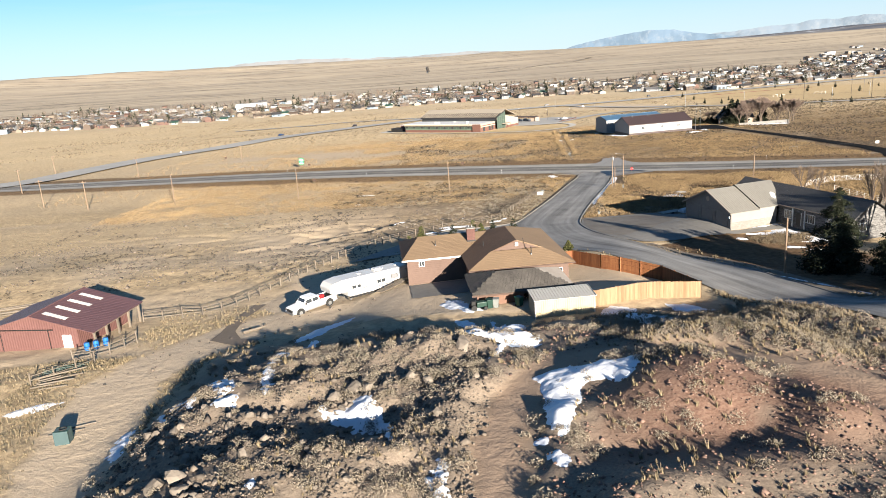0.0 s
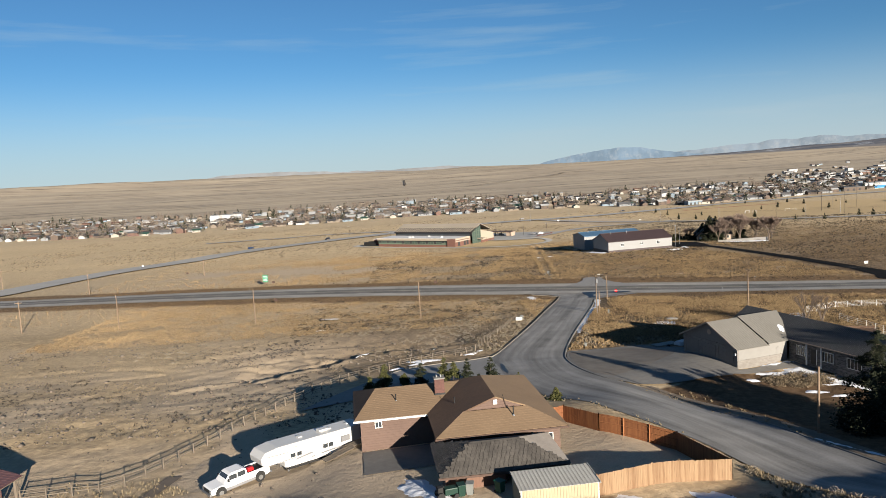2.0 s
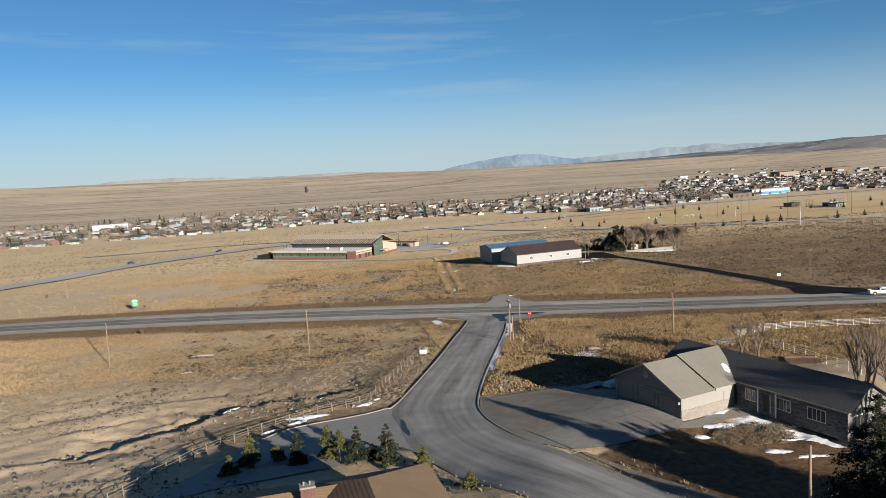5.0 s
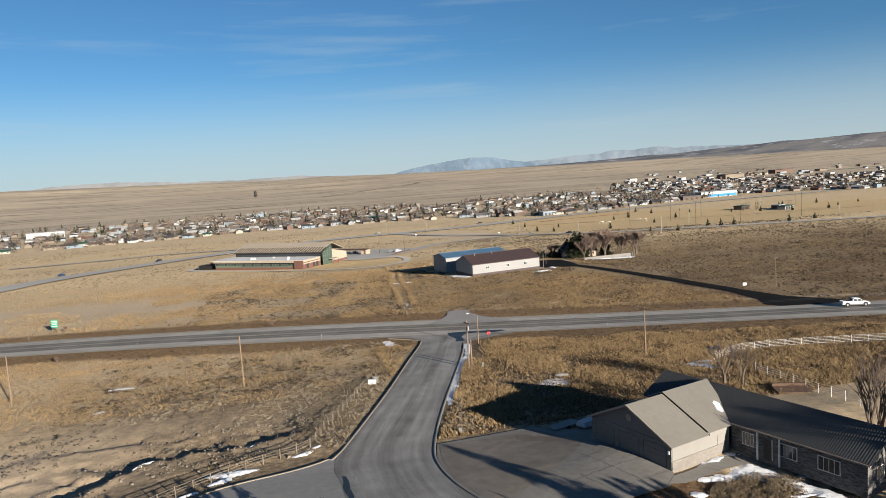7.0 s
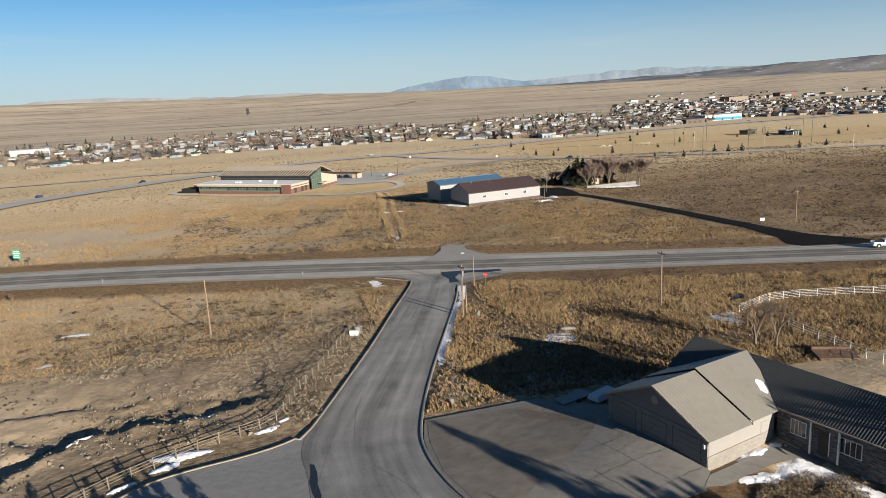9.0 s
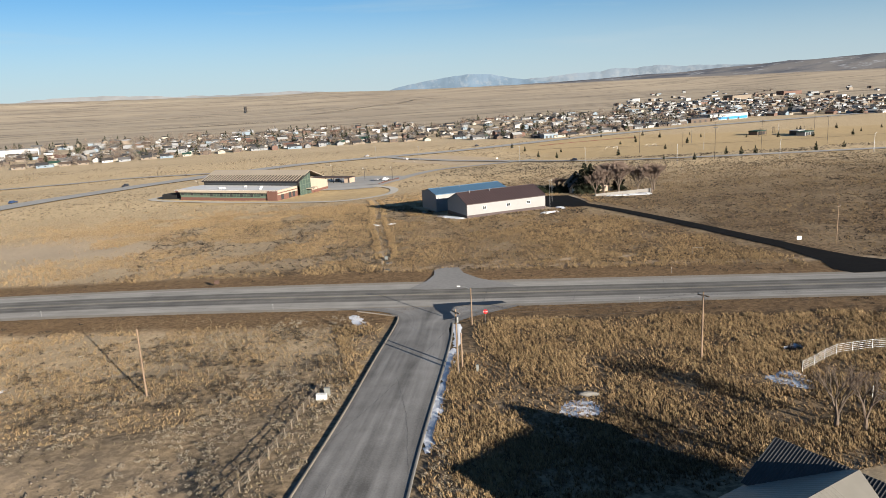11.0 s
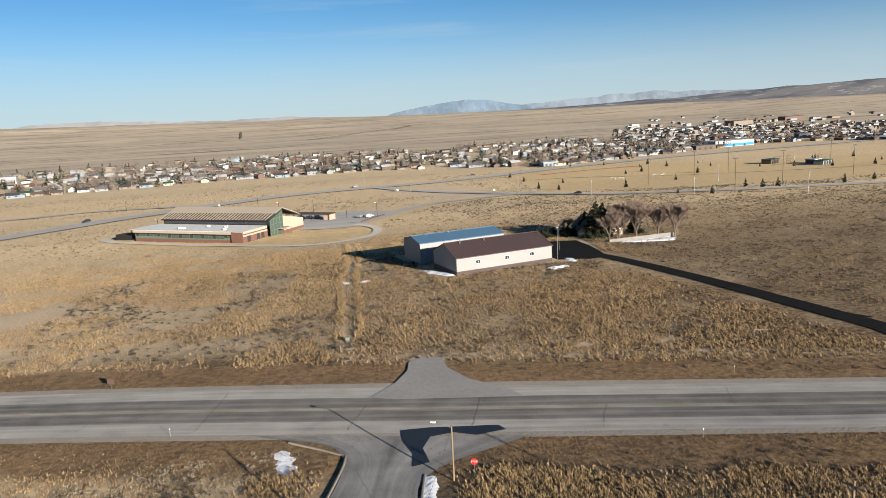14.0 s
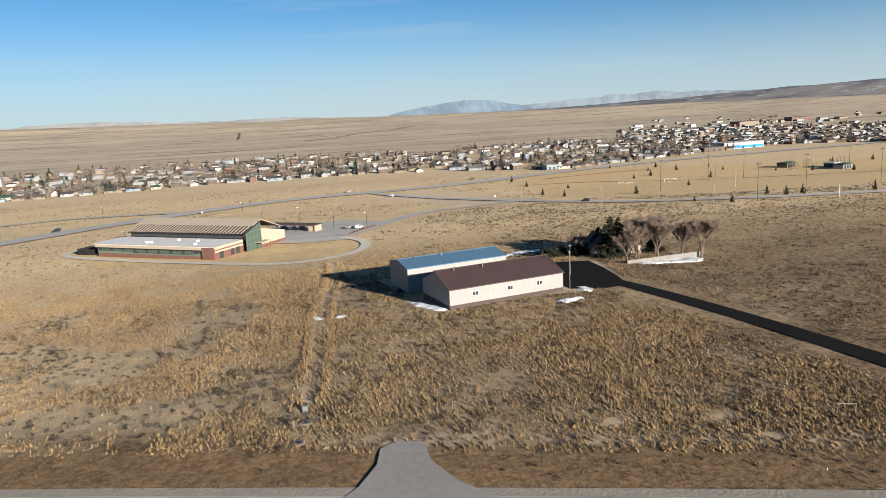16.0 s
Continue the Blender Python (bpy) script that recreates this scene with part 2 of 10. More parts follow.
def raw_np(name, verts, faces, material, parent=None):
    """As raw(), for large arrays of triangles or quads."""
    verts, faces = np.asarray(verts, np.float32), np.asarray(faces, np.int32)
    me = bpy.data.meshes.new(name)
    n, k = faces.shape
    me.vertices.add(len(verts))
    me.vertices.foreach_set("co", verts.ravel())
    me.loops.add(n * k)
    me.loops.foreach_set("vertex_index", faces.ravel())
    me.polygons.add(n)
    me.polygons.foreach_set("loop_start", np.arange(0, n * k, k, dtype=np.int32))
    me.polygons.foreach_set("loop_total", np.full(n, k, np.int32))
    me.update(calc_edges=True)
    me.materials.append(material)
    ob = new(name, me)
    if parent is not None:
        ob.parent = parent
    return ob


def add_box(bm, x0, y0, z0, x1, y1, z1, m=None):
    vs = [bm.verts.new(c) for c in ((x0, y0, z0), (x1, y0, z0), (x1, y1, z0), (x0, y1, z0), (x0, y0, z1), (x1, y0, z1), (x1, y1, z1), (x0, y1, z1))]
    for f in ((3, 2, 1, 0), (4, 5, 6, 7), (0, 1, 5, 4), (1, 2, 6, 5), (2, 3, 7, 6), (3, 0, 4, 7)):
        bm.faces.new([vs[i] for i in f])
    if m is not None:
        bmesh.ops.transform(bm, matrix=m, verts=vs)
    return vs


def box(x0, y0, z0, x1, y1, z1, bevel=0.0):
    bm = bmesh.new()
    add_box(bm, x0, y0, z0, x1, y1, z1)
    if bevel:
        bmesh.ops.bevel(bm, geom=bm.edges[:], offset=bevel, segments=2, affect="EDGES", profile=0.6)
    return bm


def add_rod(bm, a, b, r0, r1=None, n=8):
    """A tapered rod from a to b."""
    a, b = Vector(a), Vector(b)
    r1 = r0 if r1 is None else r1
    q = (b - a).to_track_quat("Z", "Y").to_matrix()
    rings = []
    for c, r in ((a, r0), (b, r1)):
        rings.append([bm.verts.new(c + q @ Vector((r * math.cos(k * math.tau / n), r * math.sin(k * math.tau / n), 0))) for k in range(n)])
    for k in range(n):
        bm.faces.new((rings[0][k], rings[0][(k + 1) % n], rings[1][(k + 1) % n], rings[1][k]))
    bm.faces.new(rings[0][::-1])
    bm.faces.new(rings[1])
    return bm


def rod(a, b, r0, r1=None, n=8):
    return add_rod(bmesh.new(), a, b, r0, r1, n)


def slab(pts, thick, n=None):
    """A plate of some thickness from a flat polygon, thickened against its normal."""
    bm = bmesh.new()
    pts = [Vector(p) for p in pts]
    nrm = (pts[1] - pts[0]).cross(pts[2] - pts[0]).normalized()
    if nrm.z < 0:
        pts, nrm = pts[::-1], -nrm
    top = [bm.verts.new(p) for p in pts]
    low = [bm.verts.new(p - nrm * thick) for p in pts]
    bm.faces.new(top)
    bm.faces.new(low[::-1])
    for i in range(len(pts)):
        j = (i + 1) % len(pts)
        bm.faces.new((top[i], low[i], low[j], top[j]))
    return bm


def blob(r, seed, rough=0.25, squash=0.7, sub=2):
    """An uneven stone."""
    bm = bmesh.new()
    bmesh.ops.create_icosphere(bm, subdivisions=sub, radius=1)
    off = Vector((seed * 3.17, seed * 1.31, seed * 7.7))
    for v in bm.verts:
        d = 1 + rough * 2 * noise.noise(v.co * 1.3 + off) + rough * noise.noise(v.co * 3.1 + off)
        v.co = Vector((v.co.x * r, v.co.y * r, v.co.z * r * squash)) * d
    return bm

# ---- materials ----
def mat(name, a, b=None, scale=3.0, rough=0.85, metal=0.0, bump=0.15, big=0.12, spread=0.35, island=0.0, random_ob=0.0, spec=0.3, stretch=(1, 1, 1), bump_scale=None):
    """A surface whose colour wanders between a and b at two scales, with fine relief."""
    b = b or tuple(c * 0.8 for c in a)
    m = bpy.data.materials.new(name)
    m.use_nodes = True
    nt = m.node_tree
    N, L = nt.nodes, nt.links
    p = N["Principled BSDF"]
    p.inputs["Roughness"].default_value, p.inputs["Metallic"].default_value = rough, metal
    p.inputs["Specular IOR Level"].default_value = spec
    geo = N.new("ShaderNodeNewGeometry")
    mp = N.new("ShaderNodeMapping")
    mp.inputs["Scale"].default_value = stretch
    L.new(geo.outputs["Position"], mp.inputs["Vector"])
    fine, wide = N.new("ShaderNodeTexNoise"), N.new("ShaderNodeTexNoise")
    for nz, s, d in ((fine, scale, 5), (wide, scale * big, 3)):
        nz.inputs["Scale"].default_value, nz.inputs["Detail"].default_value = s, d
        L.new(mp.outputs["Vector"], nz.inputs["Vector"])
    mean = N.new("ShaderNodeMath")
    mean.operation = "ADD"
    L.new(fine.outputs["Fac"], mean.inputs[0])
    L.new(wide.outputs["Fac"], mean.inputs[1])
    last = mean.outputs[0]
    for flag, node, sock in ((island, geo, "Random Per Island"), (random_ob, N.new("ShaderNodeObjectInfo") if random_ob else None, "Random")):
        if flag:
            ma = N.new("ShaderNodeMath")
            ma.operation = "MULTIPLY_ADD"
            L.new(node.outputs[sock], ma.inputs[0])
            ma.inputs[1].default_value = flag
            L.new(last, ma.inputs[2])
            last = ma.outputs[0]
    rng_ = N.new("ShaderNodeMapRange")
    mid = 1.0 + island / 2 + random_ob / 2
    rng_.inputs["From Min"].default_value, rng_.inputs["From Max"].default_value = mid - spread, mid + spread
    L.new(last, rng_.inputs["Value"])
    mix = N.new("ShaderNodeMixRGB")
    mix.inputs["Color1"].default_value, mix.inputs["Color2"].default_value = (*a, 1), (*b, 1)
    L.new(rng_.outputs["Result"], mix.inputs["Fac"])
    L.new(mix.outputs["Color"], p.inputs["Base Color"])
    if bump:
        bp = N.new("ShaderNodeBump")
        bp.inputs["Strength"].default_value, bp.inputs["Distance"].default_value = bump, 0.3 / scale
        L.new(fine.outputs["Fac"], bp.inputs["Height"])
        L.new(bp.outputs["Normal"], p.inputs["Normal"])
    return m


def stripes(m, axis, period, depth, width=0.5):
    """Adds real-size ribs, as relief, to a sheet-metal or board surface along a world direction."""
    nt = m.node_tree
    N, L = nt.nodes, nt.links
    geo = N.new("ShaderNodeNewGeometry")
    dot = N.new("ShaderNodeVectorMath")
    dot.operation = "DOT_PRODUCT"
    dot.inputs[1].default_value = Vector(axis).normalized()
    L.new(geo.outputs["Position"], dot.inputs[0])
    fr = N.new("ShaderNodeMath")
    fr.operation = "PINGPONG"
    fr.inputs[1].default_value = period / 2
    L.new(dot.outputs["Value"], fr.inputs[0])
    mr = N.new("ShaderNodeMapRange")
    mr.interpolation_type = "SMOOTHSTEP"
    mr.inputs["From Min"].default_value, mr.inputs["From Max"].default_value = period * 0.5 * (width - 0.12), period * 0.5 * (width + 0.12)
    L.new(fr.outputs[0], mr.inputs["Value"])
    bp = N.new("ShaderNodeBump")
    bp.inputs["Strength"].default_value, bp.inputs["Distance"].default_value = 1.0, depth
    L.new(mr.outputs["Result"], bp.inputs["Height"])
    p = N["Principled BSDF"]
    if p.inputs["Normal"].links:
        L.new(p.inputs["Normal"].links[0].from_socket, bp.inputs["Normal"])
    L.new(bp.outputs["Normal"], p.inputs["Normal"])
    return m


def glass_mat(name, tint=(0.03, 0.035, 0.04)):
    m = bpy.data.materials.new(name)
    m.use_nodes = True
    p = m.node_tree.nodes["Principled BSDF"]
    p.inputs["Base Color"].default_value = (*tint, 1)
    p.inputs["Roughness"].default_value = 0.04
    p.inputs["Specular IOR Level"].default_value = 0.7
    return m


def worn_surface(name, dark, light, wear, width, streak=0.5, rough=0.9):
    """Asphalt worn in lengthwise bands: wear is how pale it is (0 to 1) at even steps across."""
    m = bpy.data.materials.new(name)
    m.use_nodes = True
    N, L = m.node_tree.nodes, m.node_tree.links
    p = N["Principled BSDF"]
    p.inputs["Roughness"].default_value, p.inputs["Specular IOR Level"].default_value = rough, 0.25
    u, v = N.new("ShaderNodeAttribute"), N.new("ShaderNodeAttribute")
    u.attribute_name, v.attribute_name = "across", "along"
    geo, xyz = N.new("ShaderNodeNewGeometry"), N.new("ShaderNodeCombineXYZ")

    def math_node(op, a, b, c=None):
        n = N.new("ShaderNodeMath")
        n.operation = op
        for k, w in enumerate((a, b, c)):
            if w is None:
                continue
            if isinstance(w, (int, float)):
                n.inputs[k].default_value = w
            else:
                L.new(w, n.inputs[k])
        return n.outputs[0]

    def noise_node(vec, scale, detail):
        n = N.new("ShaderNodeTexNoise")
        n.inputs["Scale"].default_value, n.inputs["Detail"].default_value = scale, detail
        L.new(vec, n.inputs["Vector"])
        return n.outputs["Fac"]

    L.new(math_node("MULTIPLY", u.outputs["Fac"], width), xyz.inputs[0])
    L.new(math_node("MULTIPLY", v.outputs["Fac"], 0.045), xyz.inputs[1])
    streaks = noise_node(xyz.outputs[0], 1.1, 6)
    blotch, grain = noise_node(geo.outputs["Position"], 0.22, 5), noise_node(geo.outputs["Position"], 5.0, 3)
    ramp = N.new("ShaderNodeValToRGB")
    ramp.color_ramp.interpolation = "B_SPLINE"
    while len(ramp.color_ramp.elements) < len(wear):
        ramp.color_ramp.elements.new(0.5)
    for k, w in enumerate(wear):
        ramp.color_ramp.elements[k].position, ramp.color_ramp.elements[k].color = k / (len(wear) - 1), (w, w, w, 1)
    L.new(math_node("MULTIPLY_ADD", math_node("SUBTRACT", blotch, 0.5), 0.12, u.outputs["Fac"]), ramp.inputs["Fac"])
    fac = math_node("MULTIPLY_ADD", math_node("SUBTRACT", streaks, 0.5), 2.4 * streak, ramp.outputs["Color"])
    fac = math_node("MULTIPLY_ADD", math_node("SUBTRACT", blotch, 0.5), 0.9, fac)
    fac = math_node("MULTIPLY_ADD", math_node("SUBTRACT", grain, 0.5), 0.5, fac)
    mix = N.new("ShaderNodeMixRGB")
    mix.use_clamp = True
    mix.inputs["Color1"].default_value, mix.inputs["Color2"].default_value = (*dark, 1), (*light, 1)
    L.new(fac, mix.inputs["Fac"])
    L.new(mix.outputs["Color"], p.inputs["Base Color"])
    bp = N.new("ShaderNodeBump")
    bp.inputs["Strength"].default_value, bp.inputs["Distance"].default_value = 0.15, 0.05
    L.new(grain, bp.inputs["Height"])
    L.new(bp.outputs["Normal"], p.inputs["Normal"])
    return m


M = {}
M["side_road"] = worn_surface("side_road_asphalt", (0.105, 0.102, 0.098), (0.30, 0.293, 0.283), (0.25, 0.3, 0.5, 0.35, 0.62, 0.3, 0.22, 0.6, 0.45, 0.66, 0.3, 0.2), 11)
M["old_drive"] = mat("old_brown_asphalt", (0.17, 0.151, 0.129), (0.115, 0.102, 0.0884), 0.7, 0.92, bump=0.12, big=0.3, spread=0.3)
M["damp_drive"] = mat("damp_asphalt", (0.1, 0.078, 0.06), (0.15, 0.12, 0.095), 1.2, 0.7, bump=0.08)
M["verge_gravel"] = mat("brown_gravel", (0.2, 0.16, 0.12), (0.12, 0.095, 0.072), 2.4, 0.95, bump=0.5)
M["worn_lane"] = worn_surface("worn_highway_lane", (0.071, 0.068, 0.064), (0.222, 0.211, 0.194), (0.55, 0.3, 0.25, 0.55, 0.5, 0.25, 0.3, 0.6), 3.6)
M["worn_shoulder"] = worn_surface("worn_highway_asphalt", (0.172, 0.165, 0.153), (0.344, 0.329, 0.304), (0.55, 0.6, 0.5, 0.45, 0.45, 0.5, 0.6, 0.55), 16, 0.7)
M["asphalt"] = mat("asphalt", (0.165, 0.162, 0.158), (0.25, 0.243, 0.235), 1.2, 0.9, bump=0.1, big=0.08, spread=0.5)
M["asphalt_new"] = mat("dark_asphalt", (0.0085, 0.0085, 0.0092), (0.0135, 0.013, 0.013), 1.2, 0.95, bump=0.2, spec=0.04)
M["hwy"] = mat("highway_asphalt", (0.275, 0.266, 0.249), (0.38, 0.366, 0.342), 0.9, 0.9, bump=0.15, stretch=(0.12, 0.9, 1), big=0.2, spread=0.4)
M["shoulder"] = mat("gravel_shoulder", (0.19, 0.171, 0.147), (0.257, 0.233, 0.199), 2.0, 0.95, bump=0.5)
M["line_white"] = mat("road_line", (0.328, 0.328, 0.312), (0.195, 0.195, 0.187), 3.0, 0.7, bump=0.05)
M["line_yellow"] = mat("yellow_line", (0.234, 0.187, 0.078), (0.125, 0.109, 0.078), 3.0, 0.7, bump=0.05)
M["seal"] = mat("tar_seal", (0.05, 0.05, 0.05), (0.08, 0.078, 0.075), 2, 0.6, bump=0.1)
M["wet"] = mat("wet_asphalt", (0.0096, 0.0096, 0.0112), (0.016, 0.016, 0.0176), 1.0, 0.45, bump=0.08)
M["concrete"] = mat("concrete", (0.174, 0.167, 0.156), (0.127, 0.121, 0.113), 1.5, 0.9, bump=0.15, big=0.15)
M["pale_concrete"] = mat("pale_concrete", (0.496, 0.464, 0.408), (0.4, 0.376, 0.328), 1.0, 0.9, bump=0.1)
M["kerb"] = mat("kerb_concrete", (0.232, 0.201, 0.163), (0.163, 0.142, 0.116), 2.5, 0.9, bump=0.2)
M["snow"] = mat("snow", (0.72, 0.738, 0.774), (0.612, 0.63, 0.675), 1.6, 0.6, bump=0.5, big=0.2)
M["rock"] = mat("rock", (0.189, 0.159, 0.13), (0.0979, 0.0835, 0.0698), 2.5, 0.9, bump=0.6, random_ob=0.4)
M["rubble"] = mat("rubble", (0.141, 0.115, 0.0928), (0.0646, 0.0534, 0.045), 4.0, 0.95, bump=0.5, island=0.9)
M["dry_grass"] = mat("dry_grass", (0.325, 0.228, 0.12), (0.092, 0.062, 0.034), 0.5, 0.9, bump=0, island=1.0, spread=0.6, big=0.1)
M["sage"] = mat("sagebrush", (0.245, 0.208, 0.158), (0.142, 0.12, 0.092), 1.2, 0.95, bump=0, island=0.5, spread=0.7, big=0.1)
M["conifer"] = mat("conifer_needles", (0.0203, 0.0242, 0.0101), (0.0078, 0.0117, 0.00546), 1.5, 0.9, bump=0, island=1.0, spread=0.6)
M["pine_gold"] = mat("young_pine_needles", (0.078, 0.0764, 0.0218), (0.0312, 0.0359, 0.0117), 1.5, 0.9, bump=0, island=1.0, spread=0.6)
M["twig"] = mat("bare_twigs", (0.164, 0.125, 0.0975), (0.0858, 0.0663, 0.0546), 1.0, 0.9, bump=0, island=0.8, spread=0.6)
M["bark"] = mat("bark", (0.133, 0.101, 0.078), (0.078, 0.0624, 0.0507), 6.0, 0.95, bump=0.5)
M["pole"] = mat("weathered_pole", (0.203, 0.144, 0.0975), (0.133, 0.0936, 0.0663), 5.0, 0.85, bump=0.3, stretch=(1, 1, 0.15))
M["old_wood"] = mat("weathered_wood", (0.156, 0.129, 0.101), (0.0897, 0.0741, 0.0585), 5.0, 0.9, bump=0.4, random_ob=0.5, stretch=(1, 1, 0.3))
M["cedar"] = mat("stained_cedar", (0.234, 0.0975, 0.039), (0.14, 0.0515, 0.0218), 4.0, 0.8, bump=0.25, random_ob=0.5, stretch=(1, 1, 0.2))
# paler cedar copy with the sunlight on the front run put into its colour
M["cedar_sun"] = mat("sunlit_cedar", (0.242, 0.16, 0.0936), (0.16, 0.0936, 0.0507), 4.0, 0.8, bump=0.25, random_ob=0.6, stretch=(1, 1, 0.2))
M["wire"] = mat("wire", (0.0936, 0.0936, 0.0936), None, 3, 0.5, 0.8, bump=0)
M["steel"] = mat("galvanised_steel", (0.351, 0.359, 0.367), (0.25, 0.257, 0.265), 3, 0.45, 0.9, bump=0.05)
M["dark_metal"] = mat("dark_metal", (0.039, 0.039, 0.0406), (0.0234, 0.0234, 0.0234), 3, 0.5, 0.5, bump=0.05)
M["white_paint"] = mat("white_paint", (0.624, 0.624, 0.608), (0.546, 0.546, 0.53), 2.0, 0.5, bump=0.05)
M["black_rubber"] = mat("rubber", (0.0156, 0.0156, 0.0156), (0.0234, 0.0234, 0.0234), 4, 0.8, bump=0.1)
M["glass"] = glass_mat("window_glass")
M["green_sign"] = mat("green_sign_sheet", (0.0078, 0.234, 0.125), (0.0078, 0.187, 0.101), 3, 0.4, bump=0)
M["red_sign"] = mat("red_sign_sheet", (0.39, 0.0156, 0.0195), (0.328, 0.0156, 0.0156), 3, 0.4, bump=0)

# ---- ground ----
def axis(*runs):
    out = [runs[0][0]]
    for a, b, step in runs:
        n = max(1, int(round((b - a) / step)))
        out += [a + (b - a) * (k + 1) / n for k in range(n)]
    return np.array(out)


gx = axis((-4600, -1000, 150), (-1000, -200, 20), (-200, -60, 3.5), (-60, -32, 1.0), (-32, 32, 0.42), (32, 64, 1.0), (64, 200, 3.0), (200, 1000, 20), (1000, 4600, 100))
gy = axis((-400, -20, 20), (-20, 24, 2), (24, 68, 0.42), (68, 160, 0.85), (160, 300, 1.4), (300, 640, 5), (640, 1100, 12), (1100, 4900, 50))
GX, GY = np.meshgrid(gx, gy)
fx, fy = GX.ravel(), GY.ravel()
gap = road_gap(fx, fy)
fz = ground_z(fx, fy) - 0.10 * (gap <= 0.5)
nx, ny = len(gx), len(gy)
idx = np.arange(nx * ny).reshape(ny, nx)
quads = np.stack([idx[:-1, :-1], idx[:-1, 1:], idx[1:, 1:], idx[1:, :-1]], -1).reshape(-1, 4)

TRAIL = [(43, 256), (46, 280), (48.5, 308), (53, 340), (57, 370), (58, 392)]
YARD_LAWN = [(33, 110.5), (45, 116), (52, 116.8), (57, 115), (61, 108), (61, 84), (48, 74), (43.2, 74), (41, 84), (39.4, 91), (36, 99.5), (32, 107)]
LAWNS = [
    [(-45, 470), (-20, 425), (20, 405), (66, 400), (74, 425), (60, 447), (40, 460), (20, 440), (-20, 470)],
    [(195, 540), (250, 505), (330, 480), (520, 470), (640, 560), (560, 660), (440, 690), (330, 780), (225, 715)],
]


def bare(x, y):
    """How far the ground is bare soil or gravel, 0 to 1."""
    w = (fbm(x / 3, y / 3, 3) - 0.5) * 3
    s = smooth(4.8, 3.2, line_dist(x, y, DRIVE) + w * 0.6)
    s = np.maximum(s, smooth(1.9, 1.0, line_dist(x, y, MAINTRACK) + w * 0.3))
    s = np.maximum(s, 0.8 * smooth(3.0, 1.0, np.abs(line_dist(x, y, [(-22, 100), (-18, 88), (-10, 80)])) - 1.5 + w))
    yard = inside(x, y, [(-12, 72), (2, 68), (14, 70), (26, 72), (24, 82), (16, 92), (-8, 96), (-22, 92), (-26, 84), (-16, 76)])
    s = np.maximum(s, 0.9 * yard)
    s = np.maximum(s, 0.75 * smooth(0.45, 0.75, fbm(x / 26 + 3, y / 26 + 1, 3) + 0.28 * np.exp(-((x + 50) / 30) ** 2 - ((y - 118) / 28) ** 2)) * (y < 180) * (x < 8) * (y > 68))
    for d in (-0.85, 0.85):
        s = np.maximum(s, 0.6 * smooth(0.7, 0.3, np.abs(line_dist(x + d, y, TRAIL))))
    off = beyond_hwy(x, y) * 0.95 + (fbm(x / 20, y / 20, 2) - 0.5) * 1.5
    for d in (21.2, 23.0):
        s = np.maximum(s, 0.5 * smooth(0.9, 0.4, np.abs(off - d)) * (x > 40))
    s = np.maximum(s, 0.8 * np.exp(-((x + 75) / 62) ** 4 - ((y - 318) / 30) ** 4) * smooth(0.42, 0.6, fbm(x / 30, y / 22, 4)))
    for px, py, pr in ((81.2, 237.1, 3.4), (67.3, 242.7, 2.2), (98.1, 227.3, 3.0), (95.5, 234.3, 3.2)):
        s = np.maximum(s, 0.8 * smooth(pr, 0.3 * pr, np.hypot(x - px, 1.2 * (y - py)) + w))
    s = np.maximum(s, 0.8 * inside(x, y, [(102, 641), (152, 671), (178, 602), (169, 530), (136, 545), (121, 597)]))
    s = np.maximum(s, 0.9 * inside(x, y, [(100, 300), (124, 318), (130, 345), (112, 335), (100, 318)]))
    s = np.maximum(s, 0.75 * smooth(-27, -20, x) * smooth(70, 60, y) * smooth(44, 34, x))
    return np.clip(s, 0, 1)


def beyond_hwy(x, y):
    """Metres past the highway's centre line, along y."""
    return y - np.interp(x, [p[0] for p in HIGHWAY], [p[1] for p in HIGHWAY])


def off_verge(x, y):
    """0 on the mown strips along the highway, 1 past them."""
    return smooth(17.5, 20.5, line_dist(x, y, HIGHWAY) + 2.5 * (fbm(x / 5, y / 5, 2) - 0.5))


def thatch_shade(x, y):
    """How far the colour is darkened for old grass litter and shade between clumps."""
    right = smooth(20, 40, x) * smooth(136, 142, y) * smooth(212, 204, y)
    off = beyond_hwy(x, y)
    beyond = smooth(-20, 50, x) * smooth(7, 10, off) * smooth(480, 300, y)
    pasture = smooth(85, 110, x) * smooth(140, 160, y) * smooth(520, 360, y)
    near = smooth(-40, 30, x) * smooth(7, 10, off) * smooth(34, 22, off)
    return np.clip(np.maximum(np.maximum(right, (0.5 + 0.2 * smooth(290, 240, y) + 0.3 * smooth(60, 105, x)) * beyond), np.maximum((0.14 + 0.36 * smooth(300, 220, y)) * pasture, near)) * (0.6 + 0.6 * fbm(x / 9, y / 9, 3)) + 0.3 * inside(x, y, YARD_LAWN), 0, 1)


def red_soil(x, y):
    w = fbm(x / 4 + 5, y / 4, 3)
    r = np.exp(-(((x - 17) / 11) ** 2 + ((y - 37.5) / 6.5) ** 2) ** 2) * smooth(0.3, 0.55, w + 0.12)
    return np.clip(np.maximum(r, 0.6 * smooth(2.4, 1.2, line_dist(x, y, MAINTRACK))), 0, 1)


def lawn(x, y):
    v = np.zeros(np.shape(x))
    for poly in LAWNS:
        v = np.maximum(v, inside(x, y, poly).astype(float))
    return v


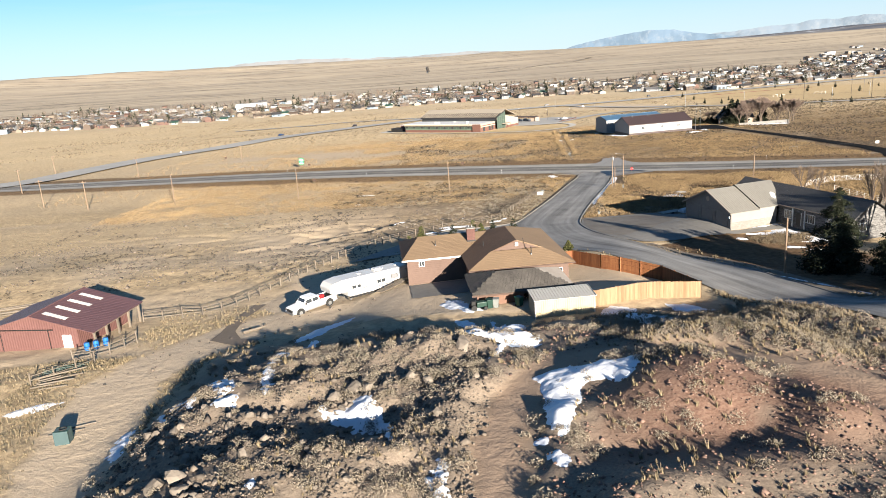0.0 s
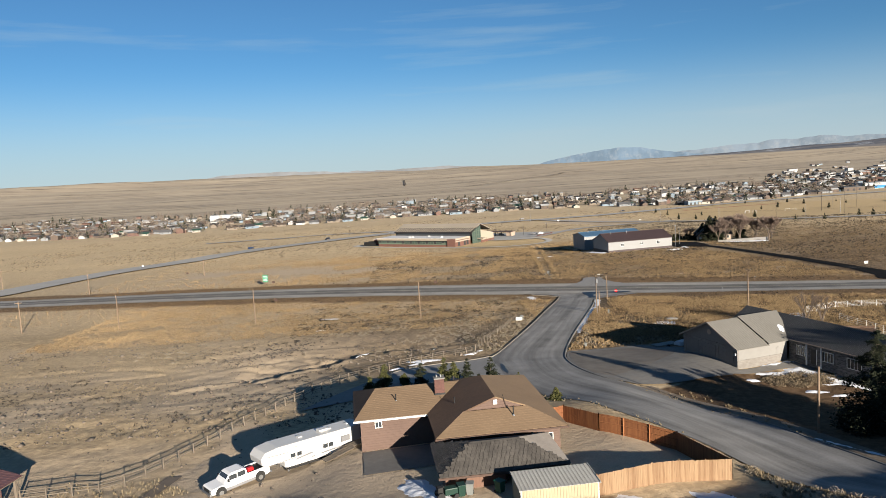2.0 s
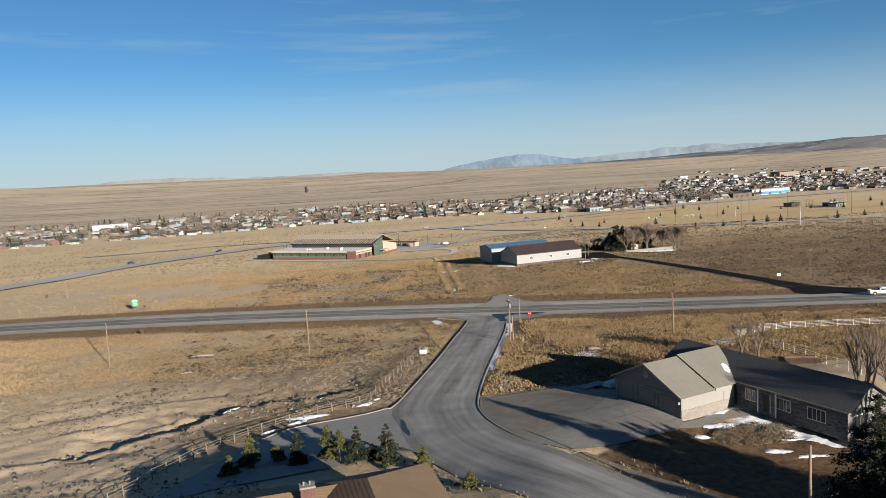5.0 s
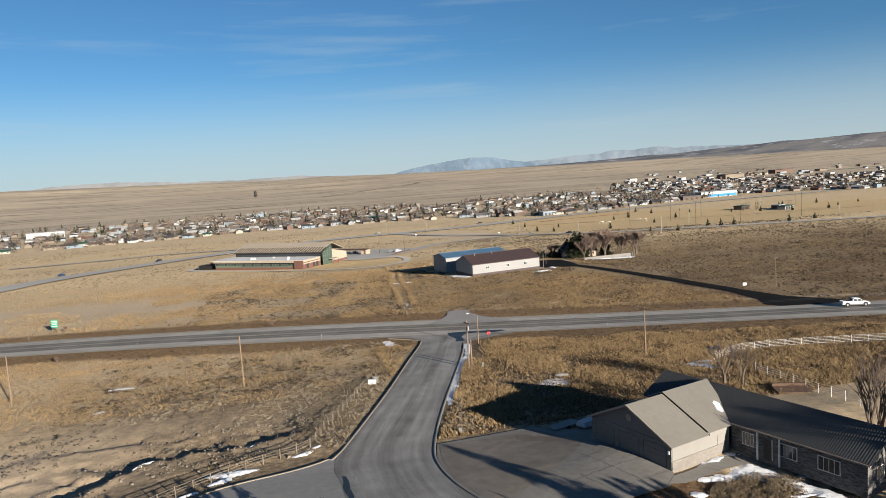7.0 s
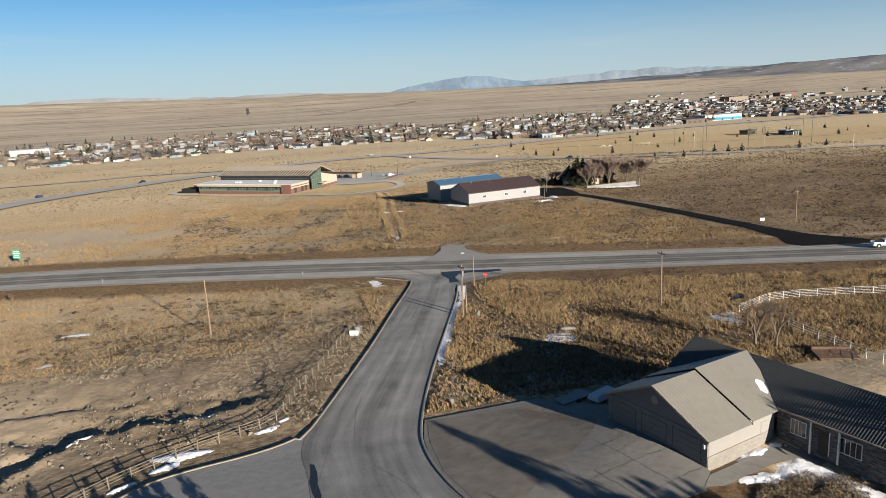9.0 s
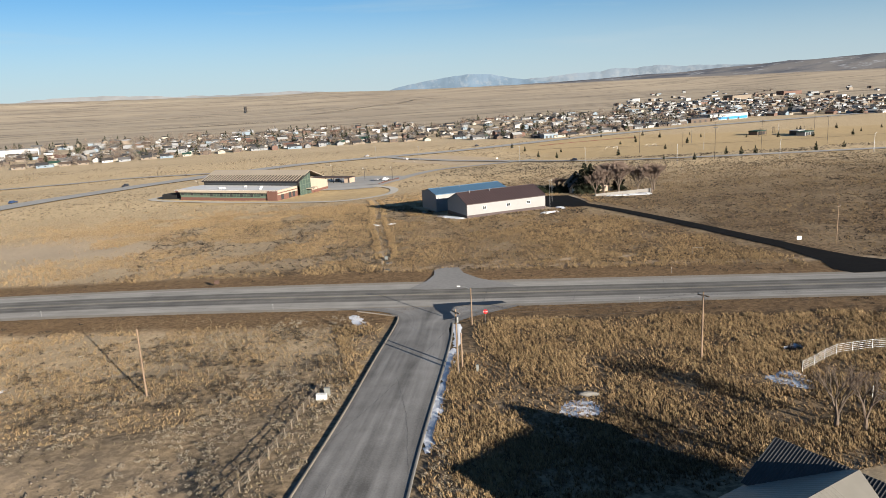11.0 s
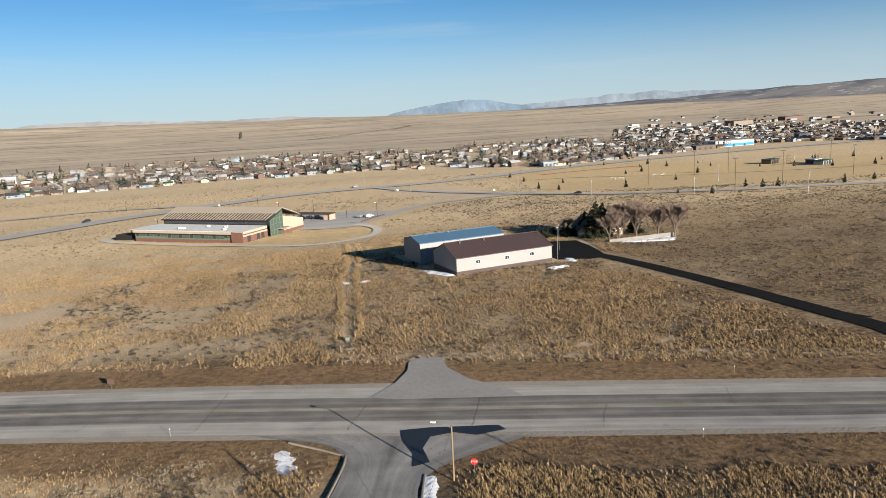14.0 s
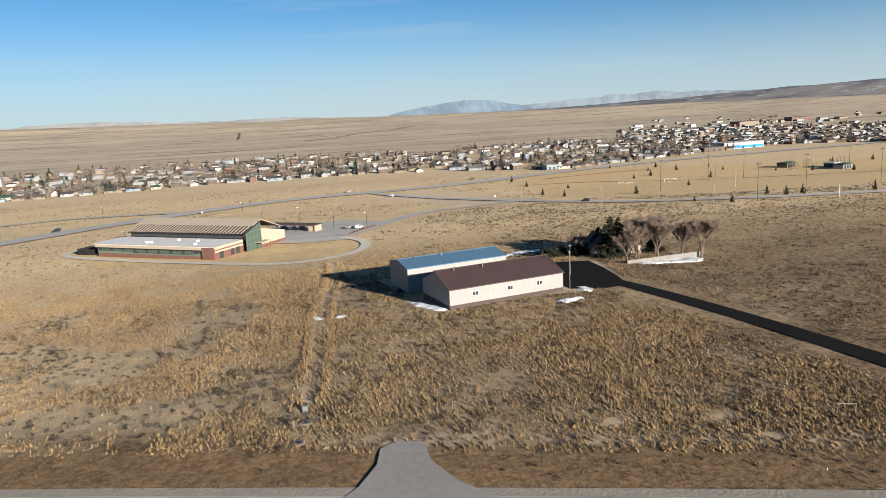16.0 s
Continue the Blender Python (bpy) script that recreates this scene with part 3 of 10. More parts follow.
verge = smooth(21, 17, line_dist(fx, fy, HIGHWAY) + 3 * (fbm(fx / 6, fy / 6, 3) - 0.5)) * smooth(-260, -160, fx)
ground = raw_np("ground", np.stack([fx, fy, fz], -1), quads, mat("placeholder", (0.234, 0.156, 0.078)))
ground.data.polygons.foreach_set("use_smooth", [True] * len(quads))
for key, values in (("bare", bare(fx, fy)), ("red", red_soil(fx, fy)), ("lawn", lawn(fx, fy)), ("thatch_shade", thatch_shade(fx, fy)), ("stony", smooth(-27, -20, fx) * smooth(70, 60, fy) * smooth(44, 34, fx) * smooth(1.0, 2.4, line_dist(fx, fy, MAINTRACK))), ("verge", verge), ("yard", inside(fx, fy, YARD_LAWN).astype(float)), ("brown", 0.85 * smooth(-38, -6, fx) * smooth(118, 136, fy) * smooth(200, 182, fy) * smooth(-8, -14, beyond_hwy(fx, fy)) * (fx < 60)), ("ridge", smooth(3650, 3800, np.hypot(fx - 40, fy - 150)) * smooth(14, 24, np.degrees(np.arctan2(fx - 40, fy - 150))))):
    at = ground.data.attributes.new(key, "FLOAT", "POINT")
    at.data.foreach_set("value", values.astype(np.float32))
tagged(ground, "dry tan winter grassland with bare soil and low hills", "ground", kind="structure")


def ground_material():
    m = bpy.data.materials.new("dry_ground")
    m.use_nodes = True
    N, L = m.node_tree.nodes, m.node_tree.links
    p = N["Principled BSDF"]
    p.inputs["Roughness"].default_value, p.inputs["Specular IOR Level"].default_value = 0.97, 0.1
    geo = N.new("ShaderNodeNewGeometry")

    def nz(scale, detail=5, stretch=(1, 1, 1), rough=0.55):
        mp = N.new("ShaderNodeMapping")
        mp.inputs["Scale"].default_value = stretch
        L.new(geo.outputs["Position"], mp.inputs["Vector"])
        n = N.new("ShaderNodeTexNoise")
        n.inputs["Scale"].default_value, n.inputs["Detail"].default_value, n.inputs["Roughness"].default_value = scale, detail, rough
        L.new(mp.outputs["Vector"], n.inputs["Vector"])
        return n.outputs["Fac"]

    def ranged(src, lo, hi, a=0.0, b=1.0):
        r = N.new("ShaderNodeMapRange")
        for k, v in (("From Min", lo), ("From Max", hi), ("To Min", a), ("To Max", b)):
            r.inputs[k].default_value = v
        L.new(src, r.inputs["Value"])
        return r.outputs["Result"]

    def mixed(fac, c1, c2):
        x = N.new("ShaderNodeMixRGB")
        L.new(fac, x.inputs["Fac"])
        for k, c in (("Color1", c1), ("Color2", c2)):
            if isinstance(c, tuple):
                x.inputs[k].default_value = (*c, 1)
            else:
                L.new(c, x.inputs[k])
        return x.outputs["Color"]

    def attr(key):
        a = N.new("ShaderNodeAttribute")
        a.attribute_name = key
        return a.outputs["Fac"]

    def times(a, b):
        x = N.new("ShaderNodeMath")
        x.operation = "MULTIPLY"
        L.new(a, x.inputs[0])
        L.new(b, x.inputs[1])
        return x.outputs[0]

    sep_y = N.new("ShaderNodeSeparateXYZ")
    L.new(geo.outputs["Position"], sep_y.inputs[0])
    y_pos = sep_y.outputs["Y"]
    tuft, fine, mid, wide = nz(1.1, 6, (1, 1, 1), 0.65), nz(6.0, 4), nz(0.09, 5), nz(0.004, 6, (0.45, 1.5, 1))
    grass = mixed(ranged(mid, 0.35, 0.65), (0.52, 0.395, 0.245), (0.43, 0.327, 0.203))
    grass = mixed(ranged(tuft, 0.42, 0.60), (0.29, 0.218, 0.136), grass)
    grass = mixed(ranged(wide, 0.42, 0.62), grass, (0.42, 0.333, 0.226))
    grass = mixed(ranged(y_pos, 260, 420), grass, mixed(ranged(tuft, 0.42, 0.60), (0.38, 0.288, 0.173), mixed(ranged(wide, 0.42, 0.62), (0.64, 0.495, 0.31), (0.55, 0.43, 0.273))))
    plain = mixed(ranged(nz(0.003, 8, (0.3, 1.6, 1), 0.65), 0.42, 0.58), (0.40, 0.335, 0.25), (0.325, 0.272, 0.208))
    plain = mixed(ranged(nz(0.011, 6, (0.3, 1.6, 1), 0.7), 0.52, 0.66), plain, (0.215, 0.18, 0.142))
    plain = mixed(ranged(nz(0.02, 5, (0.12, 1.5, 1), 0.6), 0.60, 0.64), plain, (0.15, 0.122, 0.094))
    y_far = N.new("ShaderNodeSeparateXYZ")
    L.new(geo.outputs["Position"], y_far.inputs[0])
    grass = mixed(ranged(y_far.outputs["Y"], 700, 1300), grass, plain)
    # distance haze is mixed into the ridge colours as blue-grey; snow flecks on top
    hazy_heath = mixed(ranged(nz(0.004, 7, (0.5, 1.2, 1), 0.65), 0.42, 0.58), (0.075, 0.083, 0.105), (0.17, 0.165, 0.165))
    hazy_heath = mixed(ranged(nz(0.010, 7, (0.8, 1, 2.5), 0.7), 0.56, 0.66), hazy_heath, (0.33, 0.35, 0.38))
    grass = mixed(attr("ridge"), grass, hazy_heath)
    soil = mixed(ranged(fine, 0.35, 0.65), (0.5, 0.4, 0.29), (0.38, 0.303, 0.22))
    soil = mixed(ranged(nz(0.6, 4), 0.35, 0.7), soil, (0.47, 0.373, 0.27))
    red = mixed(ranged(fine, 0.35, 0.65), (0.14, 0.082, 0.06), (0.2, 0.13, 0.097))
    turf = mixed(ranged(nz(0.35, 5), 0.35, 0.65), (0.50, 0.375, 0.21), (0.42, 0.31, 0.172))
    short = mixed(ranged(tuft, 0.4, 0.6), (0.11, 0.072, 0.041), (0.20, 0.134, 0.076))
    # grass litter, with the shade among the clumps coloured in
    grass = mixed(attr("thatch_shade"), grass, mixed(ranged(tuft, 0.38, 0.62), (0.05, 0.034, 0.021), (0.185, 0.13, 0.078)))
    dusk = mixed(ranged(tuft, 0.4, 0.62), (0.105, 0.078, 0.05), mixed(ranged(nz(0.3, 5), 0.4, 0.62), (0.235, 0.175, 0.115), (0.3, 0.228, 0.152)))
    grass = mixed(attr("brown"), grass, dusk)
    col = mixed(attr("verge"), grass, short)
    col = mixed(attr("lawn"), col, turf)
    col = mixed(attr("yard"), col, mixed(ranged(tuft, 0.38, 0.62), (0.075, 0.047, 0.027), (0.135, 0.088, 0.052)))
    col = mixed(attr("bare"), col, mixed(attr("brown"), soil, mixed(ranged(fine, 0.35, 0.65), (0.26, 0.205, 0.145), (0.18, 0.14, 0.10))))
    col = mixed(attr("stony"), col, mixed(ranged(fine, 0.3, 0.7), (0.255, 0.203, 0.155), (0.15, 0.12, 0.094)))
    col = mixed(attr("red"), col, red)
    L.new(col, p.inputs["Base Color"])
    bp = N.new("ShaderNodeBump")
    bp.inputs["Strength"].default_value, bp.inputs["Distance"].default_value = 0.7, 0.12
    L.new(tuft, bp.inputs["Height"])
    b3 = N.new("ShaderNodeBump")
    b3.inputs["Strength"].default_value, b3.inputs["Distance"].default_value = 0.5, 0.3
    L.new(nz(0.45, 6, (1, 1, 1), 0.7), b3.inputs["Height"])
    L.new(b3.outputs["Normal"], bp.inputs["Normal"])
    b2 = N.new("ShaderNodeBump")
    b2.inputs["Strength"].default_value, b2.inputs["Distance"].default_value = 0.5, 0.05
    L.new(fine, b2.inputs["Height"])
    L.new(bp.outputs["Normal"], b2.inputs["Normal"])
    L.new(b2.outputs["Normal"], p.inputs["Normal"])
    return m


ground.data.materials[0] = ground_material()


# ---- paved ways ----
def strip(name, left, right, off, material, cross=6, label="", category="road", kind="structure"):
    """A sheet between two rows of points, laid on the large form of the ground."""
    left, right = np.asarray(left), np.asarray(right)
    t = np.linspace(0, 1, cross + 1)
    xy = left[:, None, :2] * (1 - t[None, :, None]) + right[:, None, :2] * t[None, :, None]
    z = base_z(xy[..., 0], xy[..., 1]) + off
    v = np.concatenate([xy, z[..., None]], -1).reshape(-1, 3)
    k = np.arange(len(left) * (cross + 1)).reshape(len(left), cross + 1)
    f = np.stack([k[:-1, :-1], k[:-1, 1:], k[1:, 1:], k[1:, :-1]], -1).reshape(-1, 4)
    ob = raw_np(name, v, f, material)
    run = np.concatenate([[0], np.cumsum(np.linalg.norm(np.diff((left + right)[:, :2] / 2, axis=0), axis=1))])
    for key, values in (("across", np.tile(t, len(left))), ("along", np.repeat(run, cross + 1))):
        ob.data.attributes.new(key, "FLOAT", "POINT").data.foreach_set("value", values.astype(np.float32))
    ob.data.polygons.foreach_set("use_smooth", [True] * len(f))
    if ob.data.polygons[0].normal.z < 0:
        ob.data.flip_normals()
    return tagged(ob, label, category, kind=kind) if label else ob


def ribbon(name, pts, lo, hi, off, material, cross=4, step=3.0, parent=None, **tags):
    """A sheet along a line, from lo to hi metres to the right of it."""
    c = spline(pts, step)
    d = np.gradient(c, axis=0)
    d /= np.linalg.norm(d, axis=1)[:, None]
    nrm = np.stack([d[:, 1], -d[:, 0]], -1)
    ob = strip(name, c + nrm * lo, c + nrm * hi, off, material, cross, **tags)
    if parent is not None:
        ob.parent = parent
    return ob


def patch(name, poly, off, material, label, category="road", cuts=5, kind="structure"):
    """A filled outline laid on the ground."""
    bm = bmesh.new()
    bm.faces.new([bm.verts.new((x, y, 0)) for x, y in poly])
    bmesh.ops.triangulate(bm, faces=bm.faces[:])
    for _ in range(cuts):
        long = [e for e in bm.edges if e.calc_length() > 2.5]
        if long:
            bmesh.ops.subdivide_edges(bm, edges=long, cuts=1)
            bmesh.ops.triangulate(bm, faces=bm.faces[:])
    zs = base_z(np.array([v.co.x for v in bm.verts]), np.array([v.co.y for v in bm.verts])) + off
    for v, z in zip(bm.verts, zs):
        v.co.z = z
    for f in bm.faces:
        if f.normal.z < 0:
            f.normal_flip()
    me = bpy.data.meshes.new(name)
    bm.to_mesh(me)
    bm.free()
    me.materials.append(material)
    ob = new(name, me)
    return tagged(ob, label, category, kind=kind)


highway = ribbon("highway", HIGHWAY, -8.0, 8.0, 0.05, M["worn_shoulder"], 8, label="two-lane highway of pale worn asphalt with dark wheel lanes")
for lo, hi in ((-9.8, -7.9), (7.9, 9.6)):
    ribbon("gravel_shoulder", HIGHWAY, lo, hi, 0.035, M["shoulder"], 2, label="grey gravel shoulder beside the highway", category="shoulder")
for lo, hi in ((-4.1, -0.45), (0.45, 4.1)):
    ribbon("lane", HIGHWAY, lo, hi, 0.06, M["worn_lane"], 4, parent=highway)
for lo, hi, key in ((-4.45, -4.33, "line_white"), (4.33, 4.45, "line_white"), (-0.28, -0.14, "line_yellow"), (0.14, 0.28, "line_yellow")):
    ribbon("lane_line", HIGHWAY[3:11], lo, hi, 0.07, M[key], 1, parent=highway)

both = spline([(*a, *b) for a, b in zip(ROAD_L, ROAD_R)], 2.0)
road = strip("road", both[:, :2], both[:, 2:], 0.07, M["side_road"], 12, label="curving grey asphalt side road with worn wheel tracks")
ribbon("back_road", DIAGONAL, -9.5, 9.5, 0.45, M["hwy"], 3, step=8, label="distant grey two-lane road crossing the plain")
ribbon("slip_road", [(-185, 628), (-121.9, 637.9), (-89.6, 650), (-49.5, 645), (-20, 638)], -4, 4, 0.5, M["hwy"], 3, step=8, label="narrow grey slip road beside the distant road")
ribbon("field_road", FIELD_ROAD, -4.2, 4.2, 0.4, M["hwy"], 3, step=8, label="grey road beside the playing fields")
ribbon("clinic_road", CLINIC_ROAD, -3.8, 3.8, 0.3, M["hwy"], 3, step=5, label="grey access road to the low brick building")
patch("drive_mouth", SHOP_MOUTH, 0.066, M["asphalt_new"], "flared asphalt mouth of the shed drive at the highway", "driveway", 4)
ribbon("shop_drive", SHOP_DRIVE[2:], -2.5, 2.5, 0.07, M["asphalt_new"], 3, step=3, label="fresh black asphalt drive up to the metal sheds", category="driveway")
patch("shop_yard", [(104.5, 305), (113, 303), (119, 305), (122, 316), (125, 330), (127, 344), (116, 346), (106, 342), (104.5, 320)], 0.10, M["asphalt_new"], "black asphalt yard beside the metal sheds", "yard")
patch("back_drive", [(13.2, 139.9), (11.6, 138), (9.2, 136.4), (6, 135.2), (2.8, 134.4), (-0.2, 133.4), (-2.6, 132), (-5, 129), (-8, 124), (-12, 116), (-16, 107), (-9, 111), (-2, 121), (6, 119.5), (12, 118.5), (13.4, 116)], 0.055, M["asphalt"], "grey asphalt drive branching behind the house", "driveway")
patch("garage_drive", [(25.6, 138.0), (32, 138.6), (39, 139.2), (45.4, 133.2), (47, 117.4), (44.8, 114.6), (38, 112.5), (30.1, 111.6), (26.2, 115), (24.3, 121), (24.1, 128), (24.5, 133)], 0.08, M["concrete"], "wide grey concrete drive before a triple garage", "driveway")
patch("driveway_asphalt", [(25.7, 137.4), (32.8, 137.3), (38.8, 137.6), (42.4, 130.4), (40.8, 127.9), (34.7, 121.9), (32.1, 120.0), (28, 116.5), (25.8, 119), (24.7, 125), (24.9, 132)], 0.095, M["old_drive"], "older patched brown-grey asphalt of the garage drive", "driveway")
patch("wet_patch", [(35.4, 136.4), (37.0, 136.0), (41.9, 131.0), (41.2, 129.6), (39.6, 131.0), (37.2, 133.2), (35.6, 134.2)], 0.102, M["damp_drive"], "dark damp stain across the garage drive", "puddle", 4)
ribbon("gravel_verge", [(44.8, 52), (42.6, 72), (40.2, 83), (38.6, 90), (34.5, 100.5), (29.8, 109.8)], 0.3, 2.3, 0.05, M["verge_gravel"], 3, label="strip of brown gravel between the kerb and the lawn", category="verge")
patch("gravel_apron", [(43, 227), (47.5, 231.5), (50.2, 236), (51.2, 240), (53.5, 241.6), (56.8, 240.2), (56.6, 235), (58.5, 229), (63, 222.5), (64, 219.5), (46, 225)], 0.1, M["asphalt"], "short worn asphalt turnout on the highway's far side", "turnout")
patch("car_park", [(38, 446), (50, 440), (66, 440), (84, 466), (92, 490), (74, 512), (40, 512), (34, 480)], 0.16, M["hwy"], "grey asphalt car park behind the brick building", "car park")
ribbon("clinic_path", WALKWAY, -1.9, 1.9, 0.2, M["pale_concrete"], 2, step=3, label="pale concrete path curving round the brick building", category="path")


def kerb(pts, label, material=None):
    """A low kerb with an upright face and a rounded top edge."""
    c = spline(pts, 1.5)
    d = np.gradient(c, axis=0)
    d /= np.linalg.norm(d, axis=1)[:, None]
    nrm = np.stack([d[:, 1], -d[:, 0]], -1)
    prof = [(-0.28, -0.10), (-0.28, 0.07), (-0.22, 0.09), (-0.05, 0.09), (0.0, 0.07), (0.03, -0.10)]
    z = base_z(c[:, 0], c[:, 1]) + 0.07
    v = np.concatenate([np.concatenate([c + nrm * o, (z + h)[:, None]], -1)[:, None] for o, h in prof], 1).reshape(-1, 3)
    n = len(prof)
    k = np.arange(len(c) * n).reshape(len(c), n)
    f = np.stack([k[:-1, :-1], k[:-1, 1:], k[1:, 1:], k[1:, :-1]], -1).reshape(-1, 4)
    return tagged(raw_np("kerb", v, f, material or M["kerb"]), label, "kerb", kind="structure")


kerb([(31, 215.5), (36.6, 210), (37.0, 207), (30.5, 188), (23.1, 166.4), (13.3, 140.4), (11.7, 138.4), (9.2, 136.8), (6, 135.6), (2.8, 134.8), (-0.2, 133.8), (-2.6, 132.4), (-5.2, 129.2)], "low tan concrete kerb along the road's grassy edge")
kerb([(-30, 30), (47.5, 25), (44.8, 52), (42.6, 72), (40.2, 83), (38.6, 90), (34.5, 100.5), (29.5, 110.2), (26.6, 115.5), (24.8, 122), (24.2, 130), (25.4, 138), (30.1, 153.7), (41.8, 187.8), (45.7, 201)][1:], "low concrete kerb with snowmelt in its gutter", M["concrete"])


# ---- cracks, damp and snow ----
def crack_strip(v, f, pts, w, off=0.02):
    c = spline(pts, 0.8)
    c[1:-1] += rng.normal(0, 0.06, c[1:-1].shape)
    d = np.gradient(c, axis=0)
    d /= np.maximum(np.linalg.norm(d, axis=1)[:, None], 1e-6)
    nrm = np.stack([d[:, 1], -d[:, 0]], -1) * w / 2
    b = len(v)
    for p, q in zip(c - nrm, c + nrm):
        for r in (p, q):
            v.append((r[0], r[1], float(base_z(r[0], r[1])) + off))
    f += [(b + 2 * k, b + 2 * k + 1, b + 2 * k + 3, b + 2 * k + 2) for k in range(len(c) - 1)]


cv, cf = [], []
hw = spline(HIGHWAY[4:11], 1.0)
for k in range(10, len(hw) - 10, 17):
    p = hw[k + int(rng.integers(-3, 4))]
    d = hw[k + 1] - hw[k]
    d /= np.linalg.norm(d)
    nrm = np.array([d[1], -d[0]])
    a, b = (-7, 7) if rng.random() < 0.4 else ((-7, 0) if rng.random() < 0.5 else (-1, 7))
    sk = rng.normal(0, 0.8)
    crack_strip(cv, cf, [p + nrm * a, p + nrm * (a + b) / 2 + d * sk, p + nrm * b + d * sk * 1.6], 0.045, 0.085)
for k in range(8, len(both) - 14, 13):
    u = np.sort(rng.random(2))
    p, q = both[k, :2] * (1 - u[0]) + both[k, 2:] * u[0], both[k + 9, :2] * (1 - u[1]) + both[k + 9, 2:] * u[1]
    crack_strip(cv, cf, [p, (p + q) / 2 + rng.normal(0, 0.7, 2), q], 0.022, 0.095)
tagged(raw("tar_cracks", cv, cf, M["seal"]), "thin dark sealed cracks in the asphalt", "crack", kind="stuff")

patch("wet_patch", [(44.6, 203.5), (45.3, 207), (44.8, 211), (45.2, 214.2), (49, 213.7), (53, 212.6), (57.5, 211.4), (58, 209.8), (54, 209.4), (51.5, 211.2), (48.4, 211), (46.8, 208), (46.8, 204)], 0.10, M["wet"], "dark meltwater and old patching at the road's mouth", "puddle", 4)
patch("wet_patch", [(12.9, 131.2), (13.3, 131.0), (13.5, 129), (13.4, 126.6), (13.6, 124.2), (13.3, 122.6), (12.9, 124.6), (12.7, 127.2), (12.9, 129.2)], 0.088, M["wet"], "dark wet seam where the drive meets the road", "puddle", 3)


M["damp"] = mat("damp_soil", (0.133, 0.105, 0.078), (0.179, 0.142, 0.108), 1.5, 0.85, bump=0.2)
patch("damp_track", [(-26.5, 71.2), (-26.2, 74), (-26.4, 79), (-25.6, 85.5), (-24, 85.4), (-25, 79), (-24.6, 74), (-23, 70.6), (-20.3, 69.6), (-19, 68.4), (-22.8, 68)], 0.06, M["damp"], "dark damp patch in the dirt drive", "puddle", 4)


def snow_patch(outline, thick=0.16, label="patch of old wind-crusted snow lying on the ground", seed=0):
    """A low uneven sheet of snow that thins out at a ragged rim, with bare spots."""
    o = spline(outline + outline[:1], 0.6)
    lo, hi = o.min(0) - 0.8, o.max(0) + 0.8
    step = max(0.16, float((hi - lo).max()) / 60)
    sx, sy = np.arange(lo[0], hi[0], step), np.arange(lo[1], hi[1], step)
    X, Y = np.meshgrid(sx, sy)
    x, y = X.ravel(), Y.ravel()
    d = line_dist(x, y, [tuple(p) for p in o[::2]] + [tuple(o[0])])
    d = np.where(inside(x, y, [tuple(p) for p in o]), d, -d)
    wide = max(0.14, float(d.max()))
    d = d + min(0.9, 1.3 * wide) * ((fbm(x * 0.55 + seed, y * 0.55, 3) - 0.5) * 1.1 + (fbm(x * 2.1, y * 2.1 + seed, 3) - 0.5) * 0.7)
    h = thick * np.clip(d / min(0.8, 1.2 * wide), -1.0, 1.0) + 0.05 * (fbm(x * 3.1, y * 3.1, 2) - 0.5) * (d > 0)
    z = ground_z(x, y) + h
    k = np.arange(len(x)).reshape(X.shape)
    q = np.stack([k[:-1, :-1], k[:-1, 1:], k[1:, 1:], k[1:, :-1]], -1).reshape(-1, 4)
    q = q[h[q].max(1) > -0.02]
    used, q = np.unique(q, return_inverse=True)
    ob = raw_np("snow_patch", np.stack([x, y, z], -1)[used], q.reshape(-1, 4), M["snow"])
    ob.data.polygons.foreach_set("use_smooth", [True] * len(ob.data.polygons))
    return tagged(ob, label, "snow", "snow patches")


def drift(cx, cy, a, b, rot, seed):
    """A small ragged oval of snow: its half length, half width and turn."""
    r = np.random.default_rng(seed + 300)
    n = max(8, int(3 * a) + 6)
    ang = np.arange(n) / n * math.tau
    k = (1 + r.normal(0, 0.16, n))
    c, s_ = math.cos(radians(rot)), math.sin(radians(rot))
    return [(cx + a * k[i] * math.cos(t) * c - b * k[i] * math.sin(t) * s_, cy + a * k[i] * math.cos(t) * s_ + b * k[i] * math.sin(t) * c) for i, t in enumerate(ang)]


def by_house(pts):
    """Plan points given from the garage house's front corner, along and across it."""
    c, s_ = math.cos(radians(18)), math.sin(radians(18))
    return [(47 + x * c - y * s_, 117.9 + x * s_ + y * c) for x, y in pts]


jv, jf = [], []
for line in ([(-0.4, 4.1), (-11.5, 4.1)], [(-0.4, 8.1), (-6.5, 8.1)], [(-4.6, -0.8), (-4.6, 9.5)], [(-8.6, -0.6), (-8.6, 5.0)], [(1.5, -1.1), (2.0, -2.5)], [(4.2, -1.2), (4.6, -2.7)], [(-0.3, 0.2), (-10.5, -0.4)]):
    crack_strip(jv, jf, by_house(line), 0.035, 0.115)
tagged(raw("slab_joints", jv, jf, M["seal"]), "dark joints between the concrete slabs of the drive", "crack", kind="stuff")
SNOW_HOLLOWS = [
    [(5.2, 44.9), (7.2, 46.4), (8.6, 46.4), (10.2, 45.2), (12.8, 45.3), (10.9, 41.6), (9.6, 42.6), (8.1, 42.5), (7.2, 38.9), (6.0, 35.7), (5.4, 37.1), (5.4, 40.9)],
    [(-9.5, 44.3), (-8.6, 43.6), (-7.7, 45.1), (-6.5, 45.2), (-5.7, 44.0), (-4.3, 41.5), (-4.2, 37.4), (-6.4, 42.1), (-8.3, 42.6), (-9.2, 43.3)],
]
